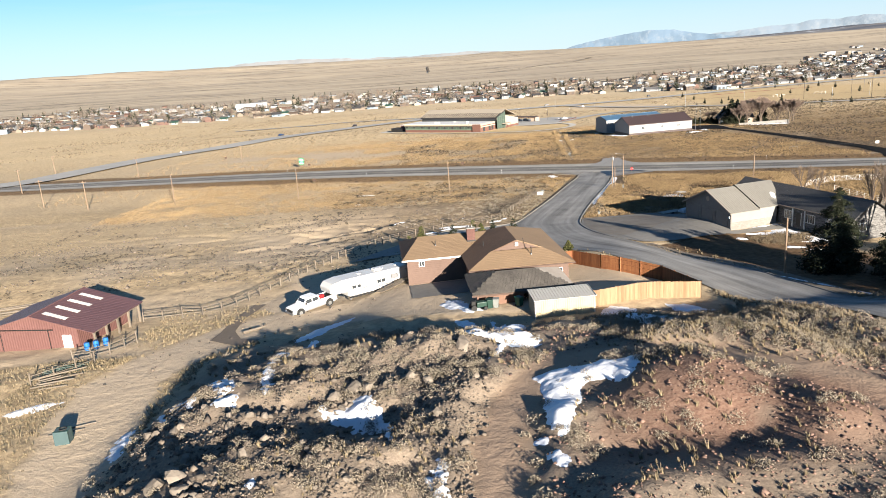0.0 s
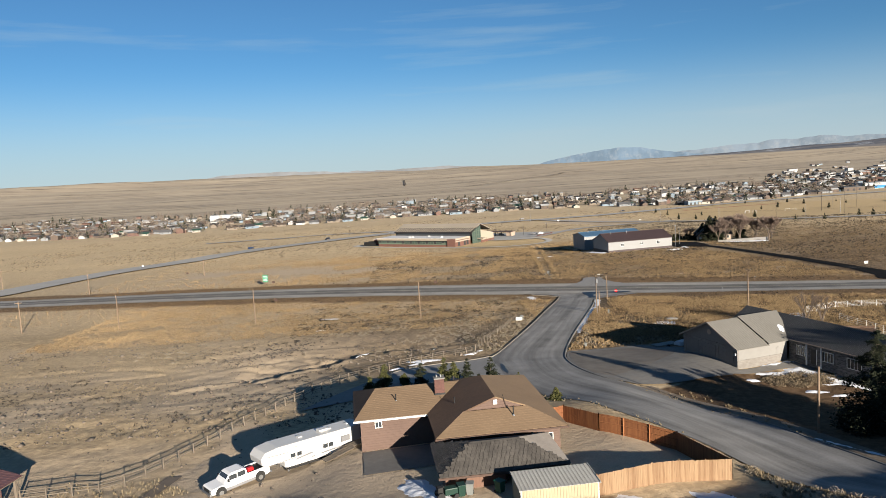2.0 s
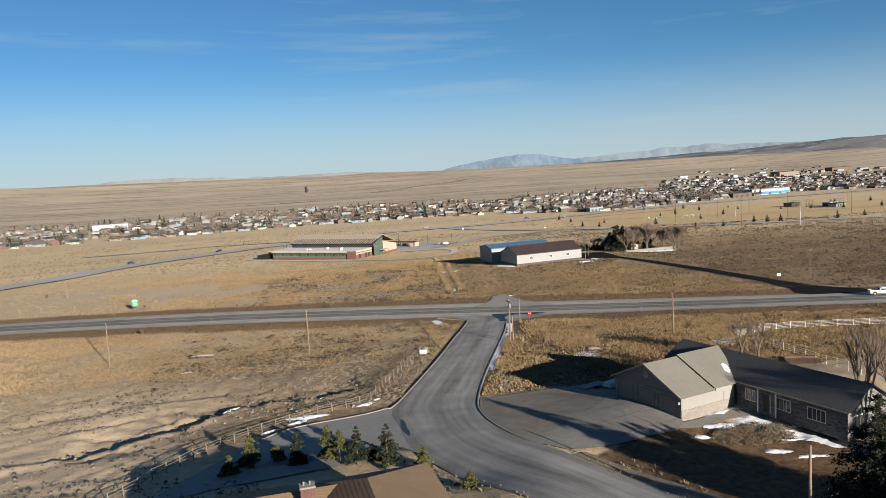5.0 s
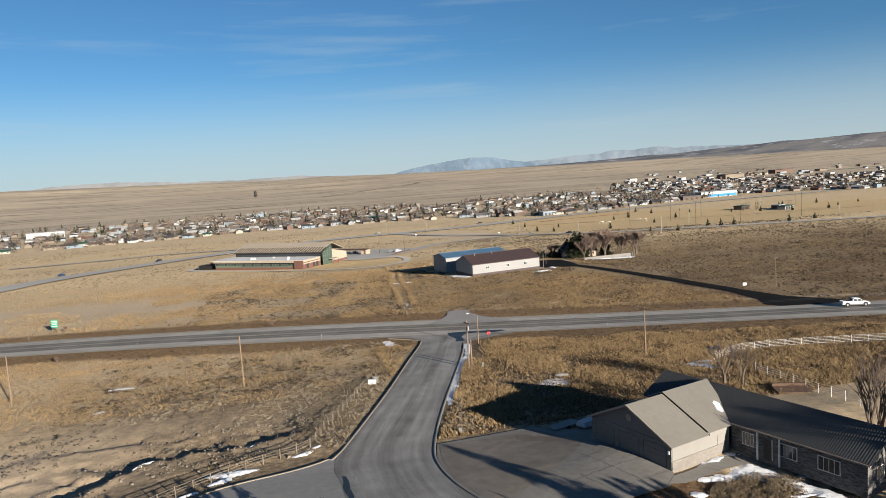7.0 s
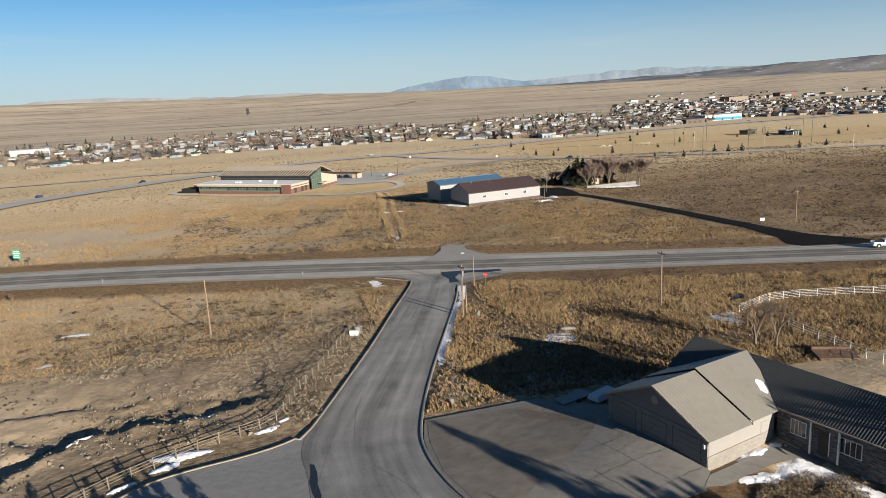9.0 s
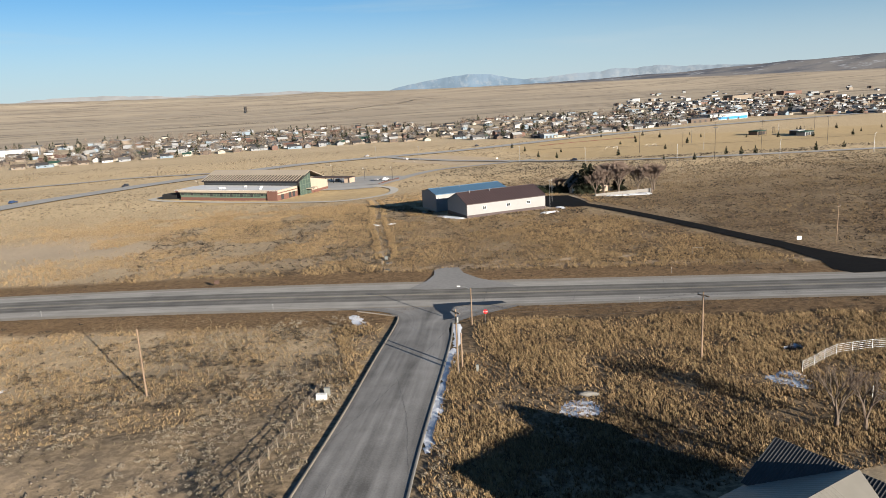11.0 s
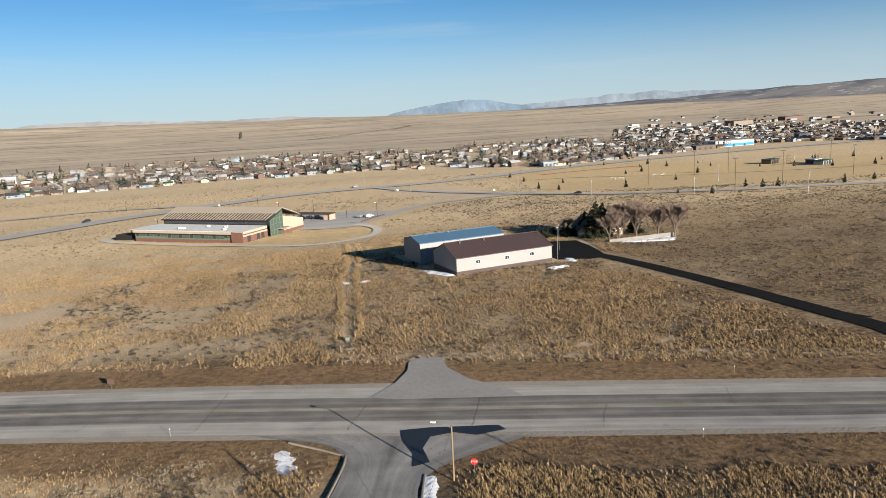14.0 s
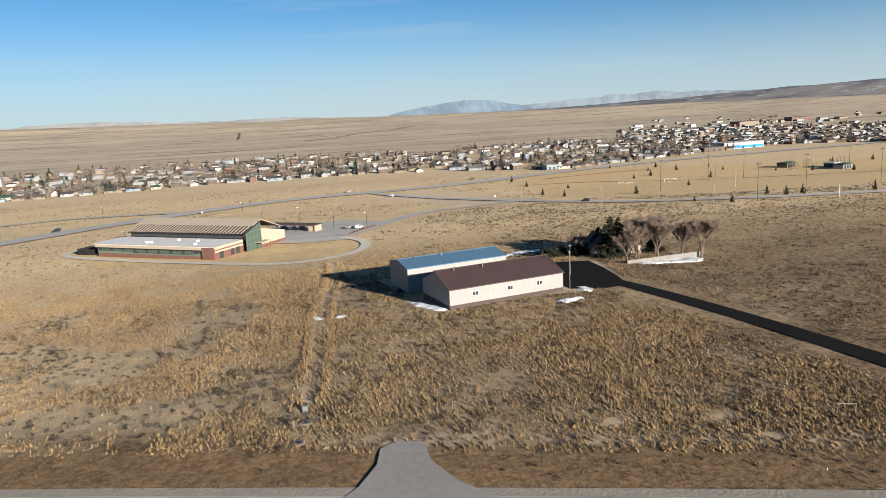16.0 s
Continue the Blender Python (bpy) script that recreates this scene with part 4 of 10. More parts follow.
SNOW_YARD = [
    [(-40, 55.6), (-37.7, 57.2), (-34.5, 57.6), (-36, 56.6), (-38.5, 55.4)],
    [(-15, 92.5), (-8, 99), (-3, 101), (-5, 97.5), (-10, 93)],
    [(-5, 149.4), (-2, 150), (1.4, 150.6), (1, 149.9), (-3.6, 149)],
    [(-13.4, 145.4), (-11.2, 148.2), (-9.4, 148.8), (-10.4, 147.4), (-12, 145.6)],
    [(-2.6, 138.6), (0.8, 139.4), (3.4, 138.8), (0.6, 137.6)],
]
SNOW_ROADSIDE = [
    [(75.8, 161.1), (79.5, 162.1), (80.4, 159.5), (78, 155.9), (75.4, 159)],
    [(86, 170.2), (87.4, 170), (87, 169), (85.8, 169.2)],
    [(46.5, 200), (44.4, 191.4), (43.4, 188), (42.9, 188.3), (43.8, 192), (45.8, 200.4)],
    [(42.6, 187), (38.4, 175), (37.9, 175.4), (41.9, 187.4)],
    [(37.6, 173), (32.2, 156.8), (31.7, 157.2), (36.9, 173.4)],
    [(29.0, 213.6), (30.8, 213.4), (31.7, 208), (30.9, 205.2), (29.8, 207.6)],
    [(48, 161), (52, 163), (53, 158.6), (49, 158)],
]
SNOW_FAR = [
    [(68, 312), (72.8, 303.4), (74.4, 298.8), (72.4, 298.6), (69, 305)],
    [(46.8, 310), (49.5, 307.6), (48.2, 305.6), (46.4, 307.4)],
    [(51, 307.6), (54, 307), (53.4, 305), (51.4, 305.4)],
    [(107, 307), (109.5, 305.6), (108.4, 301), (106.4, 303)],
    [(97, 295.6), (103, 297.2), (103.6, 295), (98.4, 293.4)],
    [(139, 337), (153, 343), (157, 334), (152, 328), (144, 330), (137, 331)],
    [(104, 361), (112.5, 372), (121.6, 374), (130, 372), (129, 368.5), (120, 369), (112, 367)],
]
SNOW_LAWN = [
    by_house([(3, -0.4), (6.5, -0.3), (9, -0.4), (9.2, -1.6), (7, -1.3), (4.5, -1.1)]),
    by_house([(1.5, -2.7), (5, -2.9), (8, -3.4), (9.2, -5.6), (9.4, -9), (9.4, -13), (9.2, -16), (8.2, -15), (7.4, -11), (6.8, -7.5), (5.6, -5), (3.5, -3.8)]),
    [(39.9, 85.9), (41.0, 83.8), (42.7, 80.2), (44.3, 76.8), (45.4, 73.6), (44.9, 73.4), (43.8, 76.2), (42.1, 79.6), (40.4, 83.2)],
]
# centre, half length, half width and turn of the smaller drifts
DRIFTS = [(-13.8, 70.0, 5.0, 0.9, 62), (-14.6, 60.0, 5.6, 1.1, 84), (-14.7, 50.1, 3.0, 0.5, -78), (-21.0, 49.1, 2.9, 0.9, -50), (-18.8, 51.2, 4.1, 0.8, -61), (-16.8, 46.5, 1.0, 0.9, -36), (-25.1, 46.5, 2.6, 0.9, -77), (-11.4, 33.7, 1.0, 0.3, -89), (-22.6, 48.7, 1.8, 0.3, -61), (0.4, 72.1, 3.7, 1.6, -60), (0.8, 66.0, 1.5, 0.5, -49), (4.3, 60.8, 5.0, 1.7, -84), (3.1, 50.9, 2.6, 0.3, 72), (4.7, 36.1, 0.7, 0.4, -86), (5.2, 33.6, 1.2, 0.5, -67), (-1.3, 33.4, 2.0, 0.6, -80), (16.4, 66.2, 2.0, 1.5, -10), (17.6, 61.5, 4.2, 1.7, -78), (16.4, 55.0, 2.6, 1.0, -80), (23.0, 66.4, 1.8, 1.0, -20), (3.4, 55.0, 3.6, 1.4, -35), (0.4, 61.6, 2.8, 1.2, -70)]
DRIFTS_BELOW = [(52.6, 107.4, 1.8, 0.6, -15), (55.6, 105.0, 1.7, 0.45, -5), (57.4, 109.6, 2.2, 0.4, -10), (59.9, 113.4, 1.1, 0.5, -30), (47.0, 112.8, 0.8, 0.55, 0), (-23.2, 195.1, 2.2, 0.8, 10), (-23.3, 177.8, 1.3, 0.7, 60), (10.5, 143.9, 1.0, 0.5, 40), (8.9, 142.0, 1.2, 0.5, 30), (-1.2, 136.0, 1.5, 0.6, 35), (-4.4, 132.9, 1.3, 0.4, 40), (-12.6, 146.0, 2.0, 0.35, 55), (-3.6, 149.2, 2.6, 0.5, 4), (2.2, 149.8, 1.8, 0.5, 16)]
for k, o in enumerate(SNOW_HOLLOWS + SNOW_YARD + SNOW_ROADSIDE + SNOW_FAR + SNOW_LAWN + [drift(*d, k) for k, d in enumerate(DRIFTS + DRIFTS_BELOW)]):
    snow_patch(o, 0.25 if k < 2 or o[0][1] > 250 else 0.055 if o[0][1] > 145 else 0.13, seed=k)

# ---- building tools ----
def coursed(poly, course=0.3, lift=0.012, base=0.12):
    """A roof face laid in overlapping courses: one closed mesh with a step at each course."""
    pts = [Vector(p) for p in poly]
    nrm = (pts[1] - pts[0]).cross(pts[2] - pts[0]).normalized()
    if nrm.z < 0:
        pts, nrm = pts[::-1], -nrm
    up = (Vector((0, 0, 1)) - nrm * nrm.z).normalized()
    lo = min(p.dot(up) for p in pts)
    hi = max(p.dot(up) for p in pts)
    bm = slab(pts, base)
    n = max(1, int((hi - lo) / course))
    for k in range(n):
        a, b = lo + (hi - lo) * k / n, lo + (hi - lo) * (k + 1) / n
        ring = []
        for i, p in enumerate(pts):
            q = pts[(i + 1) % len(pts)]
            s, t = p.dot(up), q.dot(up)
            if a - 1e-6 <= s <= b + 1e-6:
                ring.append(p.copy())
            cuts = [(c - s) / (t - s) for c in (a, b) if abs(t - s) > 1e-6 and 1e-6 < (c - s) / (t - s) < 1 - 1e-6]
            for c in sorted(cuts):
                ring.append(p.lerp(q, c))
        if len(ring) < 3:
            continue
        vs = [bm.verts.new(p + nrm * (lift * (1 - (p.dot(up) - a) / (b - a)) + 0.004)) for p in ring]
        bm.faces.new(vs)
        low = [i for i, p in enumerate(ring) if abs(p.dot(up) - a) < 1e-4]
        if len(low) == 2:
            i, j = low
            up_ = nrm * (0.004 if k else 0.0)
            bm.faces.new((vs[i], vs[j], bm.verts.new(ring[j] + up_), bm.verts.new(ring[i] + up_)))
    bmesh.ops.remove_doubles(bm, verts=bm.verts[:], dist=2e-4)
    return bm


def face_part(name, pts, thick, material, parent, label=""):
    return part(name, slab(pts, thick), material, parent, label)


def wall_poly(pts, thick=0.15, inward=(0, 1, 0)):
    """An upright wall of some thickness from its outer outline."""
    bm = bmesh.new()
    d = Vector(inward).normalized() * thick
    a = [bm.verts.new(p) for p in pts]
    b = [bm.verts.new(Vector(p) + d) for p in pts]
    bm.faces.new(a)
    bm.faces.new(b[::-1])
    for i in range(len(pts)):
        j = (i + 1) % len(pts)
        bm.faces.new((a[i], b[i], b[j], a[j]))
    return bm


def window(parent, x, z, w, h, y, facing=-1, frame_mat=None, along="x", mull=1):
    """A framed window on an upright wall: frame, sill and pane, proud of the wall by a little."""
    fm = frame_mat or M["white_paint"]

    def P(u, d, zz):
        return (u, y + facing * d, zz) if along == "x" else (y + facing * d, u, zz)

    def bx(bm, u0, u1, d0, d1, z0, z1):
        a, b = P(u0, d0, z0), P(u1, d1, z1)
        lo, hi = [min(p, q) for p, q in zip(a, b)], [max(p, q) for p, q in zip(a, b)]
        add_box(bm, *lo, *hi)

    bm = bmesh.new()
    t = 0.07
    bx(bm, x - w / 2 - t, x + w / 2 + t, 0.0, 0.06, z - t, z)
    bx(bm, x - w / 2 - t, x + w / 2 + t, 0.0, 0.06, z + h, z + h + t)
    bx(bm, x - w / 2 - t, x - w / 2, 0.0, 0.06, z, z + h)
    bx(bm, x + w / 2, x + w / 2 + t, 0.0, 0.06, z, z + h)
    for k in range(mull):
        c = x - w / 2 + w * (k + 1) / (mull + 1)
        bx(bm, c - 0.025, c + 0.025, 0.0, 0.045, z, z + h)
    win = part("window", bm, fm, parent)
    bm = bmesh.new()
    bx(bm, x - w / 2, x + w / 2, 0.004, 0.02, z, z + h)
    part("pane", bm, M["glass"], win)
    return win


# ---- red barn ----
M["barn_red"] = stripes(mat("barn_red_metal", (0.129, 0.064, 0.0569), (0.103, 0.0499, 0.0452), 2.0, 0.6, bump=0.05), (0.996, 0.085, 0), 0.3, 0.02)
M["barn_roof"] = stripes(mat("red_metal_roof", (0.117, 0.0624, 0.0624), (0.0975, 0.0515, 0.0515), 2.0, 0.45, 0.1, bump=0.03), (-0.085, 0.996, 0), 0.45, 0.03, 0.85)
M["skylight"] = mat("translucent_panel", (0.562, 0.546, 0.515), (0.484, 0.468, 0.437), 2.0, 0.4, bump=0.03)


def red_barn():
    b = thing("barn", pose(-40.05, 73.39, 7.67, 0, 0, -7.4), "dark red sheet-metal barn with four roof skylight panels", "barn")
    # local: x to the right wall (0) and leftwards, y along the ridge
    W, Lb, e, r, lean = -14.3, 9.6, 2.16, 4.12, -1.9
    ez = e + (r - e) * (-lean) / (-W / 2)
    for pts, name, inw in ((((W, 0, -0.8), (lean, 0, -0.8), (lean, 0, ez - 0.1), (W / 2, 0, r - 0.1), (W, 0, e - 0.1)), "front_wall", (0, 1, 0)), (((W, Lb, -1.5), (lean, Lb, -1.5), (lean, Lb, ez - 0.1), (W / 2, Lb, r - 0.1), (W, Lb, e - 0.1)), "rear_wall", (0, -1, 0))):
        part(name, wall_poly(pts, 0.12, inw), M["barn_red"], b)
    side = stripes(mat("barn_red_side", (0.129, 0.064, 0.0569), (0.103, 0.0499, 0.0452), 2.0, 0.6, bump=0.05), (0.129, 0.992, 0), 0.3, 0.02)
    part("side_wall", box(lean - 0.12, 0.13, -1.2, lean, Lb - 0.13, ez - 0.15), side, b)
    part("side_wall", box(W, 0.13, -1.2, W + 0.12, Lb - 0.13, e - 0.12), side, b)
    o = 0.35
    rs = face_part("roof_slope", [(W / 2, -o, r), (0.25, -o, e - 0.08), (0.25, Lb + o, e - 0.08), (W / 2, Lb + o, r)], 0.07, M["barn_roof"], b)
    face_part("roof_slope", [(W / 2 - 0.01, -o, r), (W / 2 - 0.01, Lb + o, r), (W - 0.3, Lb + o, e - 0.1), (W - 0.3, -o, e - 0.1)], 0.07, M["barn_roof"], b)
    part("ridge_cap", rod((W / 2, -o, r + 0.0), (W / 2, Lb + o, r + 0.0), 0.09, n=6), M["barn_roof"], b)
    sl = (e - 0.08 - r) / (0.25 - W / 2)
    for k in range(4):
        y0 = 0.9 + k * 2.25
        xa, xb = W / 2 + 0.7, W / 2 + 3.4
        face_part("skylight_panel", [(xa, y0, r + sl * (xa - W / 2) + 0.03), (xb, y0, r + sl * (xb - W / 2) + 0.03), (xb, y0 + 0.66, r + sl * (xb - W / 2) + 0.03), (xa, y0 + 0.66, r + sl * (xa - W / 2) + 0.03)], 0.02, M["skylight"], b, "pale translucent skylight panel")
    for k in range(5):
        y0 = 0.3 + k * (Lb - 0.6) / 4
        part("post", box(-0.22, y0 - 0.11, -1.4, 0.0, y0 + 0.11, e - 0.14), M["old_wood"], b)
    part("eave_beam", box(-0.18, 0.1, e - 0.36, -0.02, Lb - 0.1, e - 0.15), M["old_wood"], b)
    d = part("sliding_door", box(W / 2 - 4.2, -0.09, -0.5, W / 2 + 1.8, -0.004, 2.3), M["barn_red"], b, "wide red sliding door")
    for x in (W / 2 - 4.2, W / 2 + 1.74):
        part("door_edge", box(x, -0.12, -0.5, x + 0.08, -0.092, 2.3), M["dark_metal"], d)
    part("door_track", box(W / 2 - 4.6, -0.14, 2.32, W / 2 + 2.4, -0.006, 2.42), M["dark_metal"], d)
    part("door", box(lean - 1.9, -0.07, -0.4, lean - 0.8, -0.004, 1.75), M["white_paint"], b, "small white side door")
    return b


red_barn()
M["blue_plastic"] = mat("blue_plastic", (0.0156, 0.125, 0.39), (0.0156, 0.0936, 0.312), 3, 0.4, bump=0.03)
M["green_metal"] = mat("green_paint", (0.00936, 0.0351, 0.025), (0.00702, 0.0257, 0.0187), 3, 0.5, bump=0.03)
M["teal"] = mat("faded_teal_paint", (0.0468, 0.078, 0.0819), (0.0351, 0.0585, 0.0624), 2.5, 0.6, bump=0.1)


def barrel(x, y, r=0.29, h=0.88, tilt=0):
    b = thing("barrel", pose(x, y, gz(x, y), tilt, 0, 20), "blue plastic barrel standing beside the barn", "barrel", "blue barrels")
    bm = bmesh.new()
    prof = [(0.0, 0.9), (0.12, 1.0), (0.30, 1.0), (0.33, 1.05), (0.36, 1.0), (0.62, 1.0), (0.66, 1.05), (0.70, 1.0), (0.92, 1.0), (1.0, 0.9)]
    for (a, ra), (c, rc) in zip(prof, prof[1:]):
        add_rod(bm, (0, 0, a * h), (0, 0, c * h), ra * r, rc * r, 14)
    part("body", bm, M["blue_plastic"], b)
    part("bung", rod((0.12, 0, h), (0.12, 0, h + 0.03), 0.04), M["dark_metal"], b)


for x, y in ((-40.2, 71.9), (-39.5, 72.5), (-38.8, 73.3)):
    barrel(x, y)


def teal_tank(x, y):
    t = thing("stock_tank", pose(x, y, gz(x, y) - 0.05, 0, 0, 8) @ Matrix.Diagonal((0.72, 0.72, 0.85, 1)), "faded teal square metal tank with a dark hose ring", "tank")
    part("body", box(-0.75, -0.7, 0, 0.75, 0.7, 1.35, 0.06), M["teal"], t)
    bm = bmesh.new()
    for k in range(18):
        a, b = k * math.tau / 18, (k + 1) * math.tau / 18
        add_rod(bm, (0.1 + 0.36 * math.cos(a), 0.36 * math.sin(a), 1.40), (0.1 + 0.36 * math.cos(b), 0.36 * math.sin(b), 1.40), 0.05, n=6)
    part("hose_ring", bm, M["black_rubber"], t, "coiled black hose")
    for s in (-0.5, 0.5):
        part("strap", box(-0.765, s - 0.04, 0.0, 0.765, s + 0.04, 1.362), M["green_metal"], t)


teal_tank(-30.8, 49.4)


def timber(x0, y0, x1, y1, r, zo=0.0, name="log", label="weathered grey log lying on the ground", material=None):
    z0, z1 = gz(x0, y0) + r * 0.7 + zo, gz(x1, y1) + r * 0.7 + zo
    ob = part(name, rod((x0, y0, z0), (x1, y1, z1), r, r * 0.85, 9), material or M["old_wood"])
    return tagged(ob, label, "log", "loose timbers")


for k in range(9):
    x, y = -39.8 + rng.normal(0, 0.9), 60.8 + k * 0.35
    timber(x, y, x + 2.6 + rng.normal(0, 0.4), y + 0.8 + rng.normal(0, 0.5), 0.07 + 0.05 * rng.random(), 0.12 * (k % 3))
for k in range(5):
    x, y = -63 - k * 0.7, 92 + k * 0.7
    timber(x, y, x + 9 + rng.normal(0, 1), y + 2 + rng.normal(0, 0.6), 0.12, 0.1 * (k % 2))
timber(-23.4, 72.9, -21.8, 74.4, 0.16, label="pale log lying at the drive's edge")
timber(-32.4, 51.3, -29.8, 52.4, 0.07)
timber(-32.8, 50.6, -30.2, 51.4, 0.06)


def green_gate_stack(x, y):
    g = thing("stacked_gate", pose(x, y, gz(x, y) + 0.1, 9, 4, 25), "green tubular stock gate lying flat near the barn", "gate", "stacked gates")
    for k in range(5):
        part("rail", rod((0, k * 0.3, 0.1), (3.4, k * 0.3, 0.1), 0.03, n=6), M["green_metal"], g)
    for u in (0, 1.1, 2.2, 3.4):
        part("stile", rod((u, 0, 0.1), (u, 1.2, 0.1), 0.03, n=6), M["green_metal"], g)


green_gate_stack(-40.5, 63.6)
green_gate_stack(-40.1, 64.3)


# ---- rail fences ----
def rail_fence(pts, post_h=1.25, rails=(0.45, 0.8, 1.12), step=2.4, label="weathered grey post-and-rail fence", r=0.07, round_=True, material=None, group="", name="fence", lean=0.04):
    """Posts and rails, each its own part, along a line of plan points."""
    c = spline(pts, 0.5)
    s = np.concatenate([[0], np.cumsum(np.linalg.norm(np.diff(c, axis=0), axis=1))])
    n = max(2, int(round(s[-1] / step)) + 1)
    q = np.column_stack([np.interp(np.linspace(0, s[-1], n), s, c[:, k]) for k in (0, 1)])
    z = ground_z(q[:, 0], q[:, 1])
    f = thing(name, pose(q[0, 0], q[0, 1], z[0]), label, "fence", group)
    o = Vector((q[0, 0], q[0, 1], z[0]))
    m_ = material or M["old_wood"]
    tops = []
    for k in range(n):
        a = Vector((q[k, 0], q[k, 1], z[k] - 0.2)) - o
        b = a + Vector((rng.normal(0, lean), rng.normal(0, lean), post_h + 0.2 + rng.normal(0, 0.05 if round_ else 0.0)))
        part("post", rod(a, b, r * 1.15, r, 7), m_, f)
        tops.append((a, b))
    for h in rails:
        for k in range(n - 1):
            (a, b), (c2, d) = tops[k], tops[k + 1]
            u = (h + 0.2) / (post_h + 0.2)
            p0, p1 = a.lerp(b, u), c2.lerp(d, u)
            j = rng.normal(0, 0.03 if round_ else 0.0, 2)
            part("rail", rod(p0 + Vector((0, 0, j[0])), p1 + Vector((0, 0, j[1])), r * 0.62, r * 0.5, 5), m_, f)
    return f


FENCE = [(-38.4, 82.2), (-34.6, 82.5), (-31.0, 83.2), (-28.4, 85.6), (-25.4, 92.6), (-21.4, 103), (-17.6, 113.2), (-13.6, 122), (-9.4, 128.6), (-4.6, 134), (1.4, 138.9), (7.2, 142.2), (9.4, 143.6), (10.6, 146.2), (13, 153.8), (16.7, 162.8), (19.4, 170.8), (22.2, 177.6)]
rail_fence(FENCE, label="long weathered post-and-rail fence beside the drive")
rail_fence([(-39.8, 68.2), (-38.0, 69.2), (-36.2, 70.6), (-35.2, 73)], 1.3, (0.35, 0.7, 1.05), 1.8, label="short weathered corral fence beside the barn")
rail_fence([(-41, 62.4), (-38.6, 64.6), (-37.2, 67.4)], 1.2, (0.4, 0.9), 2.0, label="leaning weathered corral fence by the gate stack")

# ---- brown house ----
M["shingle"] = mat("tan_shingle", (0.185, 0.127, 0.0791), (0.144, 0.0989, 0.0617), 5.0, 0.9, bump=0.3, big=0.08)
# darker shingle copy: the shade on the left-facing slopes is put into its colour
M["shingle_shaded"] = mat("shaded_shingle", (0.121, 0.0741, 0.0484), (0.078, 0.0491, 0.0335), 5.0, 0.9, bump=0.3, big=0.1)
M["shake"] = mat("grey_shake", (0.0936, 0.0842, 0.0741), (0.0468, 0.0421, 0.0382), 5.0, 0.9, bump=0.4, random_ob=0.3)
M["siding"] = stripes(mat("brown_siding", (0.117, 0.0764, 0.0608), (0.0936, 0.0608, 0.0484), 3.0, 0.75, bump=0.1), (0, 0, 1), 0.25, 0.015, 0.9)
M["trim_brown"] = mat("brown_trim", (0.078, 0.0468, 0.0351), (0.0546, 0.0351, 0.0273), 3, 0.7, bump=0.05)
M["brick_red"] = mat("red_brick", (0.117, 0.0585, 0.0484), (0.078, 0.039, 0.0335), 6, 0.85, bump=0.2, random_ob=0.5)
M["mortar"] = mat("mortar", (0.257, 0.234, 0.211), None, 5, 0.95, bump=0.2)
M["bead_tan"] = mat("pale_siding", (0.328, 0.257, 0.203), (0.281, 0.218, 0.172), 3, 0.7, bump=0.05)

HOUSE = pose(2.0, 78.0, 9.8, 0, 0, 6.0)
HE, HR, HL = 2.75, 5.15, 4.35


